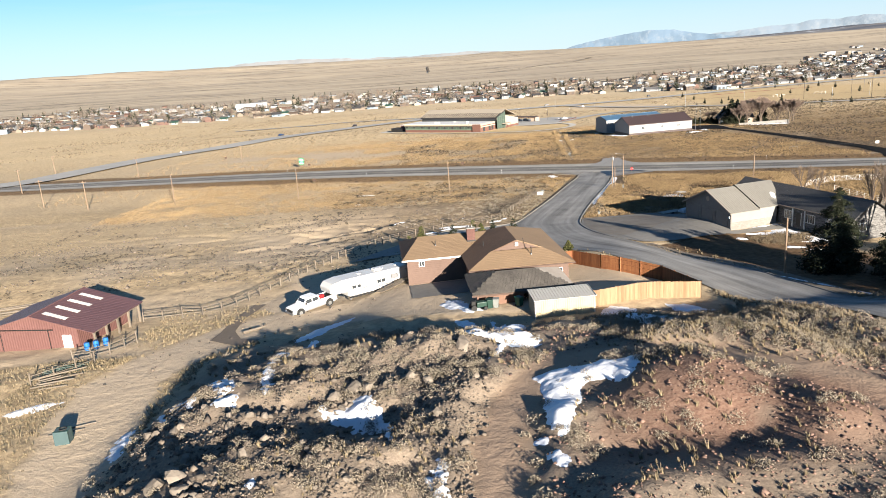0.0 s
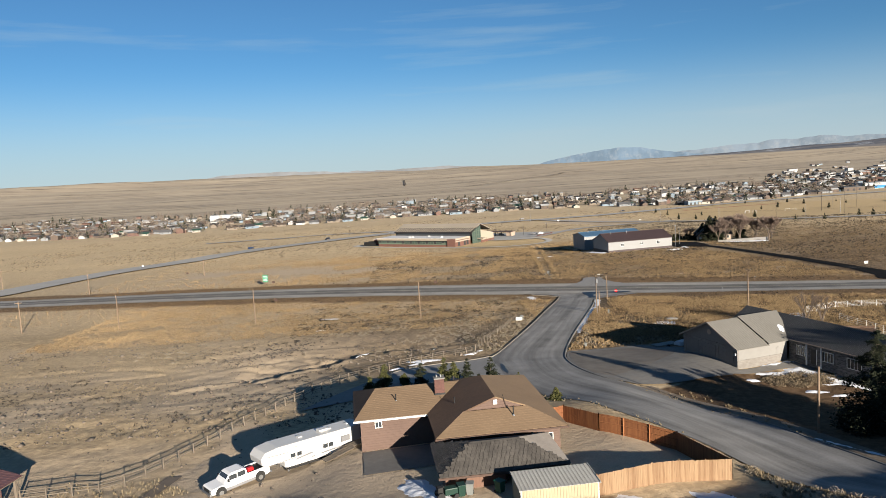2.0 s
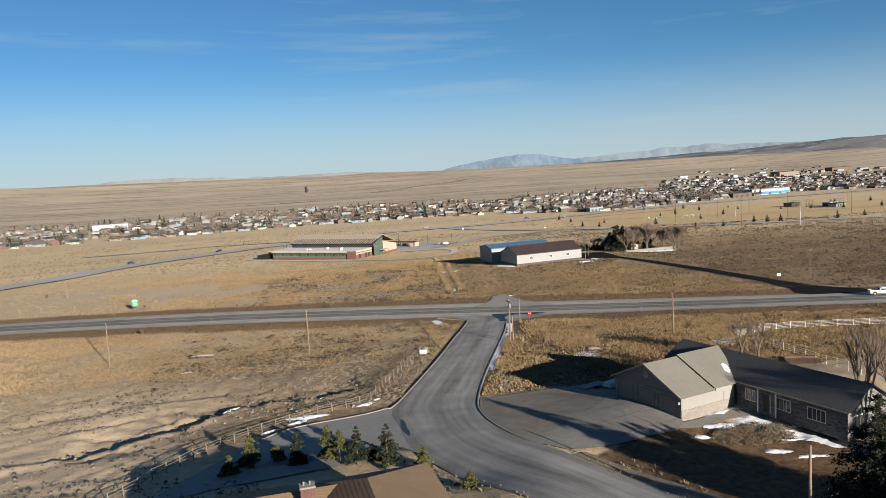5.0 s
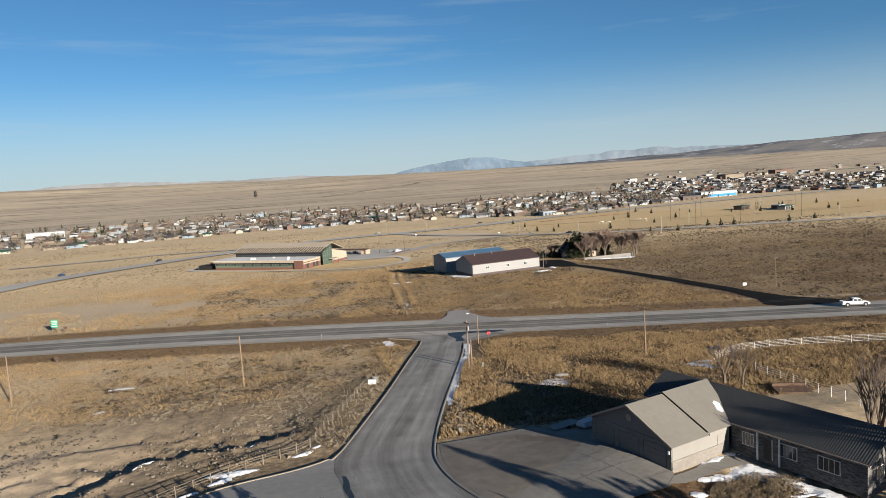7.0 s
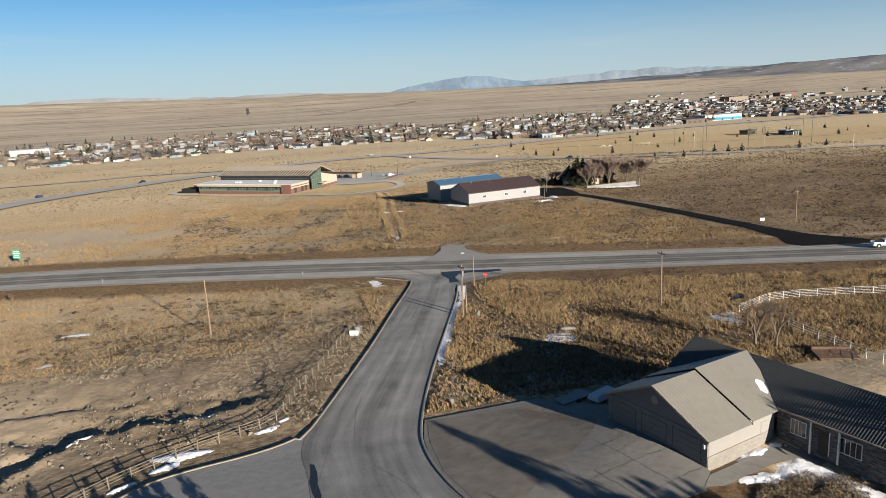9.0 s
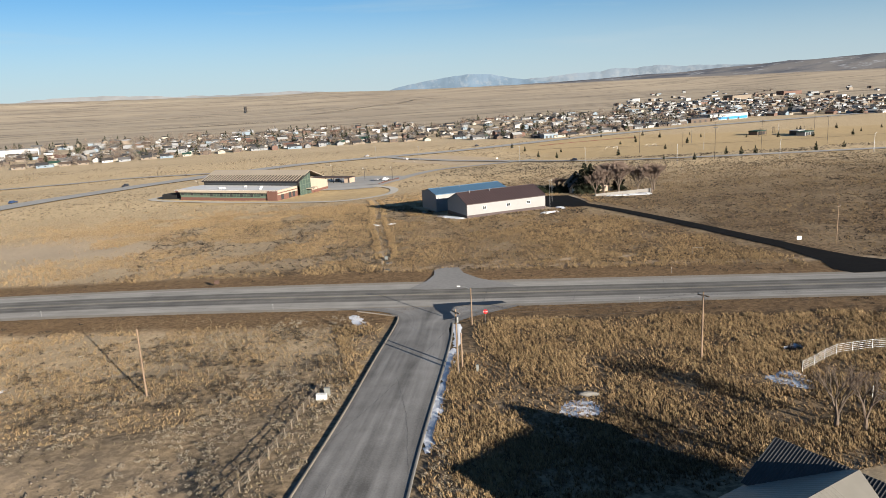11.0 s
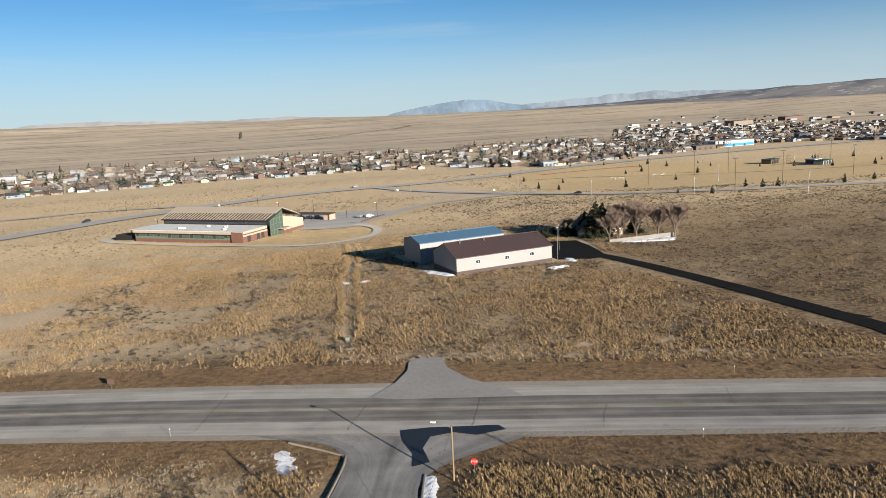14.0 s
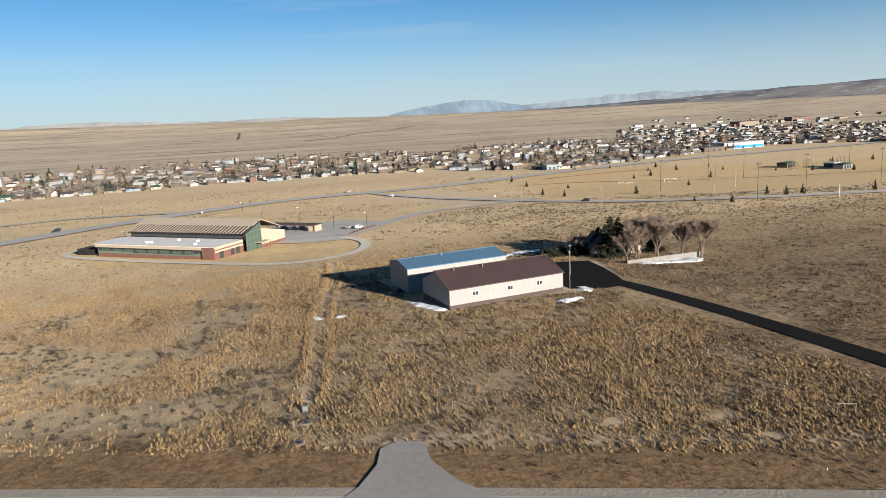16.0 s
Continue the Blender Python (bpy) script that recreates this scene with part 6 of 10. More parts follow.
def travel_trailer():
    a, b = (-13.9, 83.7), (-6.3, 90.0)
    ang = math.degrees(math.atan2(b[1] - a[1], b[0] - a[0]))
    z = (gz(*a) + gz(*b)) / 2
    t = thing("travel_trailer", pose(*a, z - 0.1, 0, 2.2, ang) @ Matrix.Diagonal((1.06, 1.0, 0.82, 1)), "large white fifth-wheel travel trailer hitched to a pickup", "trailer")
    hw = 1.22
    white = mat("white_fibreglass", (0.468, 0.468, 0.464), (0.421, 0.421, 0.417), 0.8, 0.35, bump=0.02, spec=0.4)
    body = shell([(0.0, 0.75), (0.0, 1.45), (-1.9, 1.5), (-2.25, 1.75), (-2.35, 2.5), (-1.9, 3.15), (-0.6, 3.42), (8.7, 3.42), (8.85, 3.3), (8.85, 0.75), (8.4, 0.65), (0.3, 0.65)], hw, white, t, bevel=0.1)
    part("skirt", box(0.4, -hw + 0.03, 0.35, 8.5, hw - 0.03, 0.7), M["dark_metal"], t)
    grey = mat("grey_stripe_vinyl", (0.172, 0.172, 0.179), (0.14, 0.14, 0.148), 3, 0.4, bump=0)
    for x0, x1, z0, z1 in ((0.6, 1.1, 1.75, 2.2), (1.3, 1.75, 1.75, 2.2), (4.1, 4.6, 1.7, 2.2), (4.75, 5.2, 1.7, 2.2), (6.1, 7.1, 1.85, 2.55)):
        w = part("window", box(x0, -hw - 0.03, z0, x1, -hw - 0.003, z1, 0.0), M["dark_metal"], t)
        part("pane", box(x0 + 0.04, -hw - 0.04, z0 + 0.04, x1 - 0.04, -hw - 0.032, z1 - 0.04), M["glass"] if x1 - x0 < 0.6 else grey, w)
    for x0, x1, z0, z1, sk in ((-1.6, 1.2, 1.48, 1.56, 0.1), (1.0, 3.0, 1.30, 1.5, 0.25), (2.6, 5.6, 1.02, 1.2, 0.2), (5.2, 8.2, 1.2, 1.36, 0.18), (-2.0, 0.5, 2.55, 2.62, -0.1)):
        bm = bmesh.new()
        pts = [(x0, -hw - 0.006, z0), (x1, -hw - 0.006, z0 + sk), (x1 - 0.2, -hw - 0.006, z1 + sk), (x0 + 0.3, -hw - 0.006, z1)]
        bm.faces.new([bm.verts.new(p) for p in pts])
        part("stripe", bm, grey, body)
    part("entry_door", box(3.2, -hw - 0.02, 0.8, 3.85, -hw - 0.002, 2.7, 0.0), white, t)
    for x in (2.2, 5.4):
        part("roof_vent", box(x - 0.22, -0.25, 3.42, x + 0.22, 0.25, 3.55, 0.03), white, t)
    part("air_conditioner", box(4.2, -0.45, 3.42, 5.2, 0.35, 3.72, 0.08), white, t)
    part("roof_vent", box(7.4, -0.2, 3.42, 7.8, 0.2, 3.52, 0.03), white, t)
    part("ladder", box(8.87, 0.4, 1.0, 8.95, 0.8, 3.3), M["steel"], t)
    for x in (4.7, 5.65):
        for s in (-1, 1):
            wheel(t, x, s * 1.05, 0.38, 0.22)
    part("hitch_pin", rod((-1.2, 0, 0.95), (-1.2, 0, 1.5), 0.15, n=10), M["dark_metal"], t)
    for s in (-0.8, 0.8):
        part("landing_leg", box(0.45, s - 0.06, 0.0, 0.6, s + 0.06, 0.8), M["steel"], t)
    for x in (0.9, 8.2):
        bm = bmesh.new()
        add_box(bm, x, -hw - 0.012, 2.9, x + 0.55, -hw - 0.003, 2.96)
        part("lettering_bar", bm, grey, body)
    return t


travel_trailer()


def ramp_boards():
    m_ = M["old_wood"]
    for k, (x, y, rz) in enumerate(((-8.6, 84.3, 38), (-7.6, 85.2, 40), (-6.6, 86.6, 36))):
        b = thing("board_pile", pose(x, y, gz(x, y) + 0.25 + 0.1 * k, 0, -6, rz), "pile of pale weathered boards beside the trailer", "boards", "board piles")
        for j in range(4):
            part("board", box(-1.1, -0.5 + j * 0.26, 0, 1.0 + 0.1 * j, -0.26 + j * 0.26, 0.05), m_, b)


ramp_boards()

# ---- plants ----
def leaf_cloud(centres, sizes, r, aspect=2.2, droop=0.2):
    """One small triangle at each centre, turned at random: vertices and faces."""
    n = len(centres)
    d = r.normal(size=(n, 3))
    d[:, 2] = d[:, 2] * 0.6 - droop
    d /= np.linalg.norm(d, axis=1)[:, None]
    e = np.cross(d, r.normal(size=(n, 3)))
    e /= np.linalg.norm(e, axis=1)[:, None]
    s = sizes[:, None]
    v = np.stack([centres - d * s * 0.5, centres + e * s / aspect + d * s * 0.1, centres + d * s * 0.6], 1).reshape(-1, 3)
    return v, np.arange(n * 3).reshape(-1, 3)


def conifer(name, m, height, radius, n, material, label, seed, bare_to=0.08, group="conifers", size=0.35):
    """A tapered trunk, drooping limbs and a crown of many needle sprays."""
    r = np.random.default_rng(seed)
    t = thing(name, m, label, "tree", group)
    part("trunk", rod((0, 0, -0.3), (0, 0, height * 0.95), 0.022 * height, 0.004 * height, 7), M["bark"], t)
    k = max(14, int(height * 5))
    pts, wide = [], []
    bm = bmesh.new()
    for i in range(k):
        h = bare_to + (1 - bare_to) * (i + r.random()) / k
        L = radius * (1 - h) ** 0.75 * (0.65 + 0.5 * r.random()) + 0.03 * radius
        for _ in range(2):
            a = r.random() * math.tau
            base = np.array([0, 0, h * height])
            tip = base + np.array([math.cos(a) * L, math.sin(a) * L, -0.22 * L + 0.1 * r.normal() * L])
            if height > 5:
                add_rod(bm, base, tip, 0.012 * height * (1 - h) + 0.01, 0.006, 4)
            m_ = max(3, int(n / (2 * k) * (0.4 + 1.4 * (1 - h))))
            u = r.random(m_) ** 0.55
            p = base + (tip - base) * u[:, None] + r.normal(0, 0.10 * L + 0.04, (m_, 3)) * [1, 1, 0.7]
            pts.append(p)
            wide.append(size * (0.6 + 0.8 * r.random(m_)) * (0.55 + 0.6 * (1 - h)))
    if height > 5:
        part("branchwork", bm, M["bark"], t)
    else:
        bm.free()
    v, f = leaf_cloud(np.vstack(pts), np.concatenate(wide), r)
    raw_np("crown", v, f, material, t)
    return t


def bare_tree(m, height, spread, label, seed, group="bare trees", twigs=900, name="tree", twig=None, thin=1.0):
    """A leafless tree: trunk, forking limbs and a haze of thin twigs."""
    r = np.random.default_rng(seed)
    t = thing(name, m, label, "tree", group)
    limbs, tips = bmesh.new(), []
    fork = height * (0.14 + 0.1 * r.random())
    part("trunk", rod((0, 0, -0.3), (0, 0, fork), 0.03 * height, 0.024 * height, 8), M["bark"], t)

    def grow(p, d, length, rad, depth):
        q = p + d * length
        add_rod(limbs, p, q, rad, rad * 0.62, 5)
        if depth == 0:
            tips.append((np.array(p), np.array(q)))
            return
        for _ in range(3 if depth > 1 else 2):
            s = Vector(r.normal(0, 0.42, 3))
            s.z = abs(s.z) * 0.25 + 0.05
            nd = (d + s * spread).normalized()
            grow(q.lerp(p, 0.25 * r.random()), nd, length * (0.62 + 0.2 * r.random()), rad * 0.58, depth - 1)
        if depth <= 2:
            tips.append((np.array(p), np.array(q)))

    for k in range(4):
        a = k * math.tau / 4 + r.random()
        d = Vector((math.cos(a) * 0.45 * spread, math.sin(a) * 0.45 * spread, 1)).normalized()
        grow(Vector((0, 0, fork * 0.95)), d, height * 0.27, 0.017 * height, 3)
    part("branchwork", limbs, M["bark"], t)
    per = max(2, twigs // len(tips))
    v, f = [], []
    for a, b in tips:
        for _ in range(per):
            p = a + (b - a) * r.random()
            d = (b - a) / np.linalg.norm(b - a) + r.normal(0, 0.55, 3)
            d[2] += 0.2
            q = p + d / np.linalg.norm(d) * height * (0.05 + 0.07 * r.random())
            w = np.cross(q - p, r.normal(size=3))
            w = w / np.linalg.norm(w) * 0.0036 * thin * height
            f.append((len(v), len(v) + 1, len(v) + 2))
            v += [p - w, p + w, q]
    raw_np("crown", v, f, twig or M["twig"], t)
    return t


def at(x, y, rz=0.0, dz=0.0):
    return pose(x, y, gz(x, y) + dz, 0, 0, rz)


# young pines behind the brown house
PINES = [(-7.3, 115.3, 2.4, 1.0, 0), (-5.4, 118.2, 3.6, 1.4, 0), (-2.6, 119.8, 1.7, 1.1, 0), (0.0, 117.2, 3.6, 1.35, 1), (3.4, 117.0, 4.2, 1.2, 0), (4.7, 115.4, 3.8, 1.3, 2), (6.6, 114.2, 4.3, 1.3, 1), (8.3, 115.0, 1.8, 1.0, 1), (9.8, 112.6, 4.6, 1.5, 1), (13.3, 109.4, 2.6, 1.0, 0), (16.6, 99.6, 1.6, 0.8, 0)]
for k, (x, y, h, w, tone) in enumerate(PINES):
    conifer("pine_tree", at(x, y, 40 * k), h, w * 1.15, 1800, (M["pine_gold"], M["conifer"], M["pine_gold"])[tone], ("young yellow-green pine planted behind the house", "small dark green spruce planted behind the house", "young pine with a bare lower trunk")[tone], k + 5, 0.42 if tone == 2 else 0.1, "pines behind the house", 0.34)
# large spruces at the garage house
for k, (x, y, h, w) in enumerate(((48.1, 87.0, 11.0, 4.3), (51.5, 76.5, 8.4, 4.2), (55.5, 68.5, 9.2, 4.2), (49.0, 68.5, 6.0, 3.4), (53.6, 83.6, 7.6, 3.6), (57.0, 78.6, 8.3, 3.8), (60.8, 74.0, 8.5, 3.8), (64.5, 68.6, 8.8, 3.8), (73.8, 82.0, 9.2, 4.0))):
    conifer("spruce_tree", at(x, y, 70 * k), h, w, 19000 if k == 0 else 10000, M["conifer"], "tall dark green spruce on the garage house lawn", 31 + k, 0.03, "lawn spruces", 0.34)

# ---- garage house ----
M["roof_beige"] = mat("beige_metal_roof", (0.206, 0.195, 0.172), (0.175, 0.165, 0.144), 1.2, 0.45, 0.2, bump=0.02)
M["roof_grey"] = mat("grey_metal_roof", (0.059, 0.059, 0.0601), (0.0449, 0.0449, 0.0461), 1.2, 0.45, 0.2, bump=0.02)
M["pale_stone"] = mat("pale_stone_brick", (0.187, 0.174, 0.159), (0.131, 0.118, 0.106), 2.2, 0.85, bump=0.4, big=0.3, stretch=(1, 1, 3), spread=0.3)
M["grey_stone"] = mat("grey_ledge_stone", (0.15, 0.145, 0.142), (0.05, 0.048, 0.047), 3.2, 0.9, bump=0.5, big=0.5, stretch=(0.7, 0.7, 3.4), spread=0.22)
M["cream_siding"] = mat("cream_board_siding", (0.20, 0.193, 0.181), (0.178, 0.171, 0.16), 1.5, 0.75, bump=0.05)
M["dark_panel"] = mat("taupe_panel", (0.156, 0.144, 0.133), (0.133, 0.121, 0.113), 2, 0.6, bump=0.05)


def panel_roof(parent, name, eave_a, eave_b, ridge_b, ridge_a, material, pitch=0.42, thick=0.05, rib=0.022):
    """A sheet-metal slope: a deck, and standing-seam panels that share one mesh."""
    a, b, d = Vector(eave_a), Vector(eave_b), Vector(ridge_a)
    ob = part(name, slab([eave_a, eave_b, ridge_b, ridge_a], thick), material, parent)
    across, up = (b - a).normalized(), (d - a)
    L = up.length
    up = up.normalized()
    nrm = across.cross(up).normalized()
    if nrm.z < 0:
        nrm = -nrm
    n = max(1, int((b - a).length / pitch))
    w = (b - a).length / n
    bm = bmesh.new()
    k = w / 0.42
    prof = [(0, 0.004), (0.06 * k, rib), (0.11 * k, rib), (0.17 * k, 0.004), (w - 0.002, 0.004)]
    lo = [bm.verts.new((x, 0, z)) for x, z in prof]
    hi = [bm.verts.new((x, L, z)) for x, z in prof]
    for i in range(len(prof) - 1):
        bm.faces.new((lo[i], lo[i + 1], hi[i + 1], hi[i]))
    me = mesh_of("panel", bm, material)
    m3 = Matrix((across, up, nrm)).transposed().to_4x4()
    for k in range(n):
        s = new("panel", me)
        s.parent = ob
        s.matrix_basis = Matrix.Translation(a + across * (k * w)) @ m3
    return ob


def gable_pts(x, y0, y1, z0, eave, ridge):
    return [(x, y0, z0), (x, y1, z0), (x, y1, eave), (x, (y0 + y1) / 2, ridge), (x, y0, eave)]


def garage_house():
    g = thing("house", pose(47.0, 117.9, 5.25, 0, 0, 18.0), "long pale stone house with metal roof and triple garage", "house")
    W, e, r = 12.2, 2.75, 5.6
    # garage block
    part("front_wall", wall_poly(gable_pts(0, 0, W, -0.6, e - 0.05, r - 0.12), 0.2, (1, 0, 0)), M["dark_panel"], g)
    part("side_wall", box(0.2, 0, -0.6, 9.4, 0.2, e - 0.05), M["cream_siding"], g, "cream board siding")
    part("wainscot", box(0.0, -0.07, -0.6, 9.3, -0.004, 0.75), M["pale_stone"], g, "pale ledge stone base")
    part("side_wall", box(0.2, W - 0.2, -0.6, 14, W, e - 0.05), M["pale_stone"], g)
    for y0 in (0.0, 3.95, 7.75, 11.6):
        part("pier", box(-0.06, y0, -0.5, -0.004, y0 + 0.6, e - 0.25), M["pale_stone"], g)
    part("lintel", box(-0.05, 0.6, 2.2, -0.004, 11.6, e - 0.1), M["pale_stone"], g)
    for y0 in (0.75, 4.65, 8.5):
        d = part("garage_door", box(-0.03, y0, -0.2, -0.002, y0 + 3.05, 2.15), M["dark_panel"], g, "dark taupe sectional garage door")
        for kz in range(4):
            part("door_section", box(-0.055, y0 + 0.03, -0.15 + kz * 0.57, -0.034, y0 + 3.02, 0.38 + kz * 0.57, 0.0), M["dark_panel"], d)
    part("gable_ornament", rod((-0.06, W / 2, 4.0), (-0.004, W / 2, 4.0), 0.42, n=16), M["bead_tan"], g, "pale round gable ornament")
    part("wall_lamp", box(-0.2, 0.22, 1.5, -0.062, 0.4, 1.85), M["white_paint"], g)
    o = 0.5
    k = (r - e) / (W / 2)
    panel_roof(g, "garage_roof", (-o, -o, e - o * k), (5.5, -o, e - o * k), (5.5, W / 2, r), (-o, W / 2, r), M["roof_beige"])
    panel_roof(g, "garage_roof", (5.5, W + o, e - o * k), (-o, W + o, e - o * k), (-o, W / 2, r), (5.5, W / 2, r), M["roof_beige"])
    u = 0.22
    panel_roof(g, "upper_roof", (5.5, -o, e - o * k + u), (10.2, -o, e - o * k + u), (13.4, W / 2, r + u), (5.5, W / 2, r + u), M["roof_beige"])
    panel_roof(g, "upper_roof", (13.4, W + o, e - o * k + u), (5.5, W + o, e - o * k + u), (5.5, W / 2, r + u), (13.4, W / 2, r + u), M["roof_beige"])
    part("roof_step", box(5.44, -o, e - o * k - 0.12, 5.5, -o + 0.05, e - o * k + u), M["dark_metal"], g)
    part("fascia", wall_poly([(-o - 0.03, -o, e - o * k - 0.2), (-o - 0.03, W / 2, r - 0.2), (-o - 0.03, W / 2, r + 0.03), (-o - 0.03, -o, e - o * k + 0.03)], 0.04, (1, 0, 0)), M["bead_tan"], g)
    part("fascia", wall_poly([(-o - 0.03, W + o, e - o * k - 0.2), (-o - 0.03, W / 2, r - 0.2), (-o - 0.03, W / 2, r + 0.03), (-o - 0.03, W + o, e - o * k + 0.03)], 0.04, (1, 0, 0)), M["bead_tan"], g)
    # long wing
    x0, x1, ya, yb, we, wr, xm = 9.4, 17.8, -15.2, 12.4, 2.95, 5.5, 13.6
    part("wing_wall", box(x0 + 0.4, ya, -0.6, x0 + 0.6, -0.02, we - 0.05), M["grey_stone"], g)
    part("wing_wall", box(x1 - 0.6, ya, -0.6, x1 - 0.4, yb, we - 0.05), M["grey_stone"], g)
    part("wing_end_wall", wall_poly([(x0 + 0.6, ya, -0.6), (x1 - 0.6, ya, -0.6), (x1 - 0.6, ya, we - 0.08), (xm, ya, wr - 0.2), (x0 + 0.6, ya, we - 0.08)], 0.2, (0, 1, 0)), M["grey_stone"], g)
    part("wing_end_wall", wall_poly([(x0 + 0.6, yb - 0.2, -0.6), (x1 - 0.6, yb - 0.2, -0.6), (x1 - 0.6, yb - 0.2, we - 0.08), (xm, yb - 0.2, wr - 0.2), (x0 + 0.6, yb - 0.2, we - 0.08)], 0.2, (0, 1, 0)), M["grey_stone"], g)
    panel_roof(g, "wing_roof", (x0, yb + o, we), (x0, ya - o, we), (xm, ya - o, wr), (xm, yb + o, wr), M["roof_grey"], 0.27, rib=0.028)
    panel_roof(g, "wing_roof", (x1, ya - o, we), (x1, yb + o, we), (xm, yb + o, wr), (xm, ya - o, wr), M["roof_grey"], 0.27, rib=0.028)
    part("gutter", box(x0 - 0.1, ya - o, we - 0.16, x0 + 0.02, -0.3, we - 0.02), M["bead_tan"], g)
    for yc, w in ((-2.2, 1.4), (-7.0, 1.9), (-11.4, 2.2)):
        window(g, yc, 0.8, w, 1.35, x0 + 0.4, -1, along="y", mull=3)
    dr = part("front_door", box(x0 + 0.36, -5.1, -0.1, x0 + 0.398, -4.1, 2.1), M["dark_metal"], g)
    part("door_frame", box(x0 + 0.33, -5.2, -0.1, x0 + 0.357, -5.1, 2.2), M["white_paint"], dr)
    window(g, 12.0, 0.9, 1.2, 1.2, ya, -1, along="x")
    for y0 in (-6.2, -3.6):
        part("porch_post", box(x0 + 0.05, y0, -0.4, x0 + 0.2, y0 + 0.15, we - 0.1), M["white_paint"], g)
    part("side_gate_panel", box(7.4, -0.03, 0.76, 8.6, -0.004, 1.9), M["cream_siding"], g)
    return g


garage_house()
ice = part("roof_snow", blob(0.9, 4, 0.2, 0.28), M["snow"])
ice.matrix_basis = pose(55.9, 122.9, 9.0, 0, -28, 18 + 60) @ Matrix.Diagonal((1.35, 0.7, 0.75, 1))
tagged(ice, "lump of old snow left in the roof valley", "snow", "snow patches")


def front_walk():
    patch("front_walk", [(45.0, 115.2), (46.6, 116.9), (50.5, 118.3), (54, 119.4), (57.3, 120.0), (57.9, 116.2), (56.6, 115.8), (56, 117.4), (53, 117.2), (49.5, 116.2), (47, 115.2)], 0.1, M["concrete"], "grey concrete walk to the house door", "path", 3)


front_walk()
tagged(part("flatbed_trailer", box(-2.2, -0.9, 0.45, 2.2, 0.9, 0.62, 0.03), M["grey_plastic"]), "low flat utility trailer parked in the shade", "trailer").matrix_basis = at(42.6, 137.2, 20, -0.2)
bm_ = bmesh.new()
for s_ in (-0.95, 0.95):
    add_rod(bm_, (0, s_ - 0.1, 0.32), (0, s_ + 0.1, 0.32), 0.32, n=14)
part("wheels", bm_, M["black_rubber"], bpy.data.objects["flatbed_trailer"])
cover = shell([(-1.9, 0.1), (-1.8, 0.75), (1.3, 0.85), (1.9, 0.4), (1.9, 0.1)], 0.85, mat("white_tarp", (0.468, 0.484, 0.515), None, 2, 0.7, bump=0.2), None, "covered_boat", 0.12, 0.3)
cover.matrix_basis = at(45.8, 136.0, 25, 0.2)
tagged(cover, "small boat under a pale tarpaulin beside the garage", "boat")


# ---- poles, wires, lamps, signs ----
def utility_pole(x, y, h, label, arm=True, lean=(0, 0), group="utility poles", crossarm_turn=70, name="utility_pole"):
    p = thing(name, at(x, y, crossarm_turn), label, "pole", group)
    part("shaft", rod((0, 0, -0.4), (lean[0], lean[1], h), 0.15, 0.10, 10), M["pole"], p)
    if arm:
        a = part("crossarm", box(-0.9, -0.07, h - 0.55, 0.9, 0.07, h - 0.42), M["pole"], p)
        for u in (-0.8, 0.0, 0.8):
            part("insulator", rod((u, 0, h - 0.42), (u, 0, h - 0.22), 0.045, 0.03, 7), M["steel"], a)
        part("brace", rod((-0.6, 0.08, h - 0.5), (0, 0.1, h - 1.1), 0.02, n=4), M["steel"], p)
        part("brace", rod((0.6, 0.08, h - 0.5), (0, 0.1, h - 1.1), 0.02, n=4), M["steel"], p)
    return p


POLES = [(72.4, 169.8, 9.3), (40.4, 177.2, 9.0), (-0.4, 184.2, 9.3), (-42, 193.6, 9.0), (-80, 203, 9.0)]
for k, (x, y, h) in enumerate(POLES):
    utility_pole(x, y, h, "tall weathered wooden utility pole with a short crossarm" if k != 2 else "bare leaning wooden pole in the grass", k != 2, (-0.25, 0) if k == 2 else (0, 0), crossarm_turn=-70)
bpy.data.objects["utility_pole.001"]["label"] = "wooden utility pole with transformer and service drop"
tr = part("transformer", rod((0.32, 0, 7.2), (0.32, 0, 8.0), 0.2, n=12), M["steel"], bpy.data.objects["utility_pole.001"], "grey transformer can")
part("conduit", rod((0.17, 0.05, 0), (0.16, 0.05, 7.0), 0.04, n=6), M["steel"], bpy.data.objects["utility_pole.001"])
utility_pole(41.6, 86.4, 7.2, "short wooden yard pole beside the road", False)
utility_pole(41.3, 178.4, 5.2, "short wooden pole beside the utility pole", False)
for x, y, h in ((-107, 206, 8.6), (-125.4, 215.6, 8.6), (-154, 253, 8.6), (-123, 280, 8.0), (-179, 322, 8.6), (146.5, 229.2, 8.4), (-96, 330, 7.0), (170, 150, 9.0)):
    utility_pole(x, y, h, "distant wooden utility pole by the highway", True, group="highway poles", crossarm_turn=20)


def wire(pts, sag=0.5, r=0.012):
    c = []
    for (a, b) in zip(pts, pts[1:]):
        for t in np.linspace(0, 1, 13)[:-1]:
            p = Vector(a).lerp(Vector(b), t)
            p.z -= sag * 4 * t * (1 - t)
            c.append(p)
    c.append(Vector(pts[-1]))
    bm = bmesh.new()
    for a, b in zip(c, c[1:]):
        add_rod(bm, a, b, r, n=4)
    return tagged(part("overhead_wire", bm, M["wire"]), "thin sagging overhead wire between poles", "wire", "overhead wires")


def head(k, dz=-0.25, off=0.0):
    x, y, h = POLES[k]
    return (x + off * 0.3, y + off, gz(x, y) + h + dz)


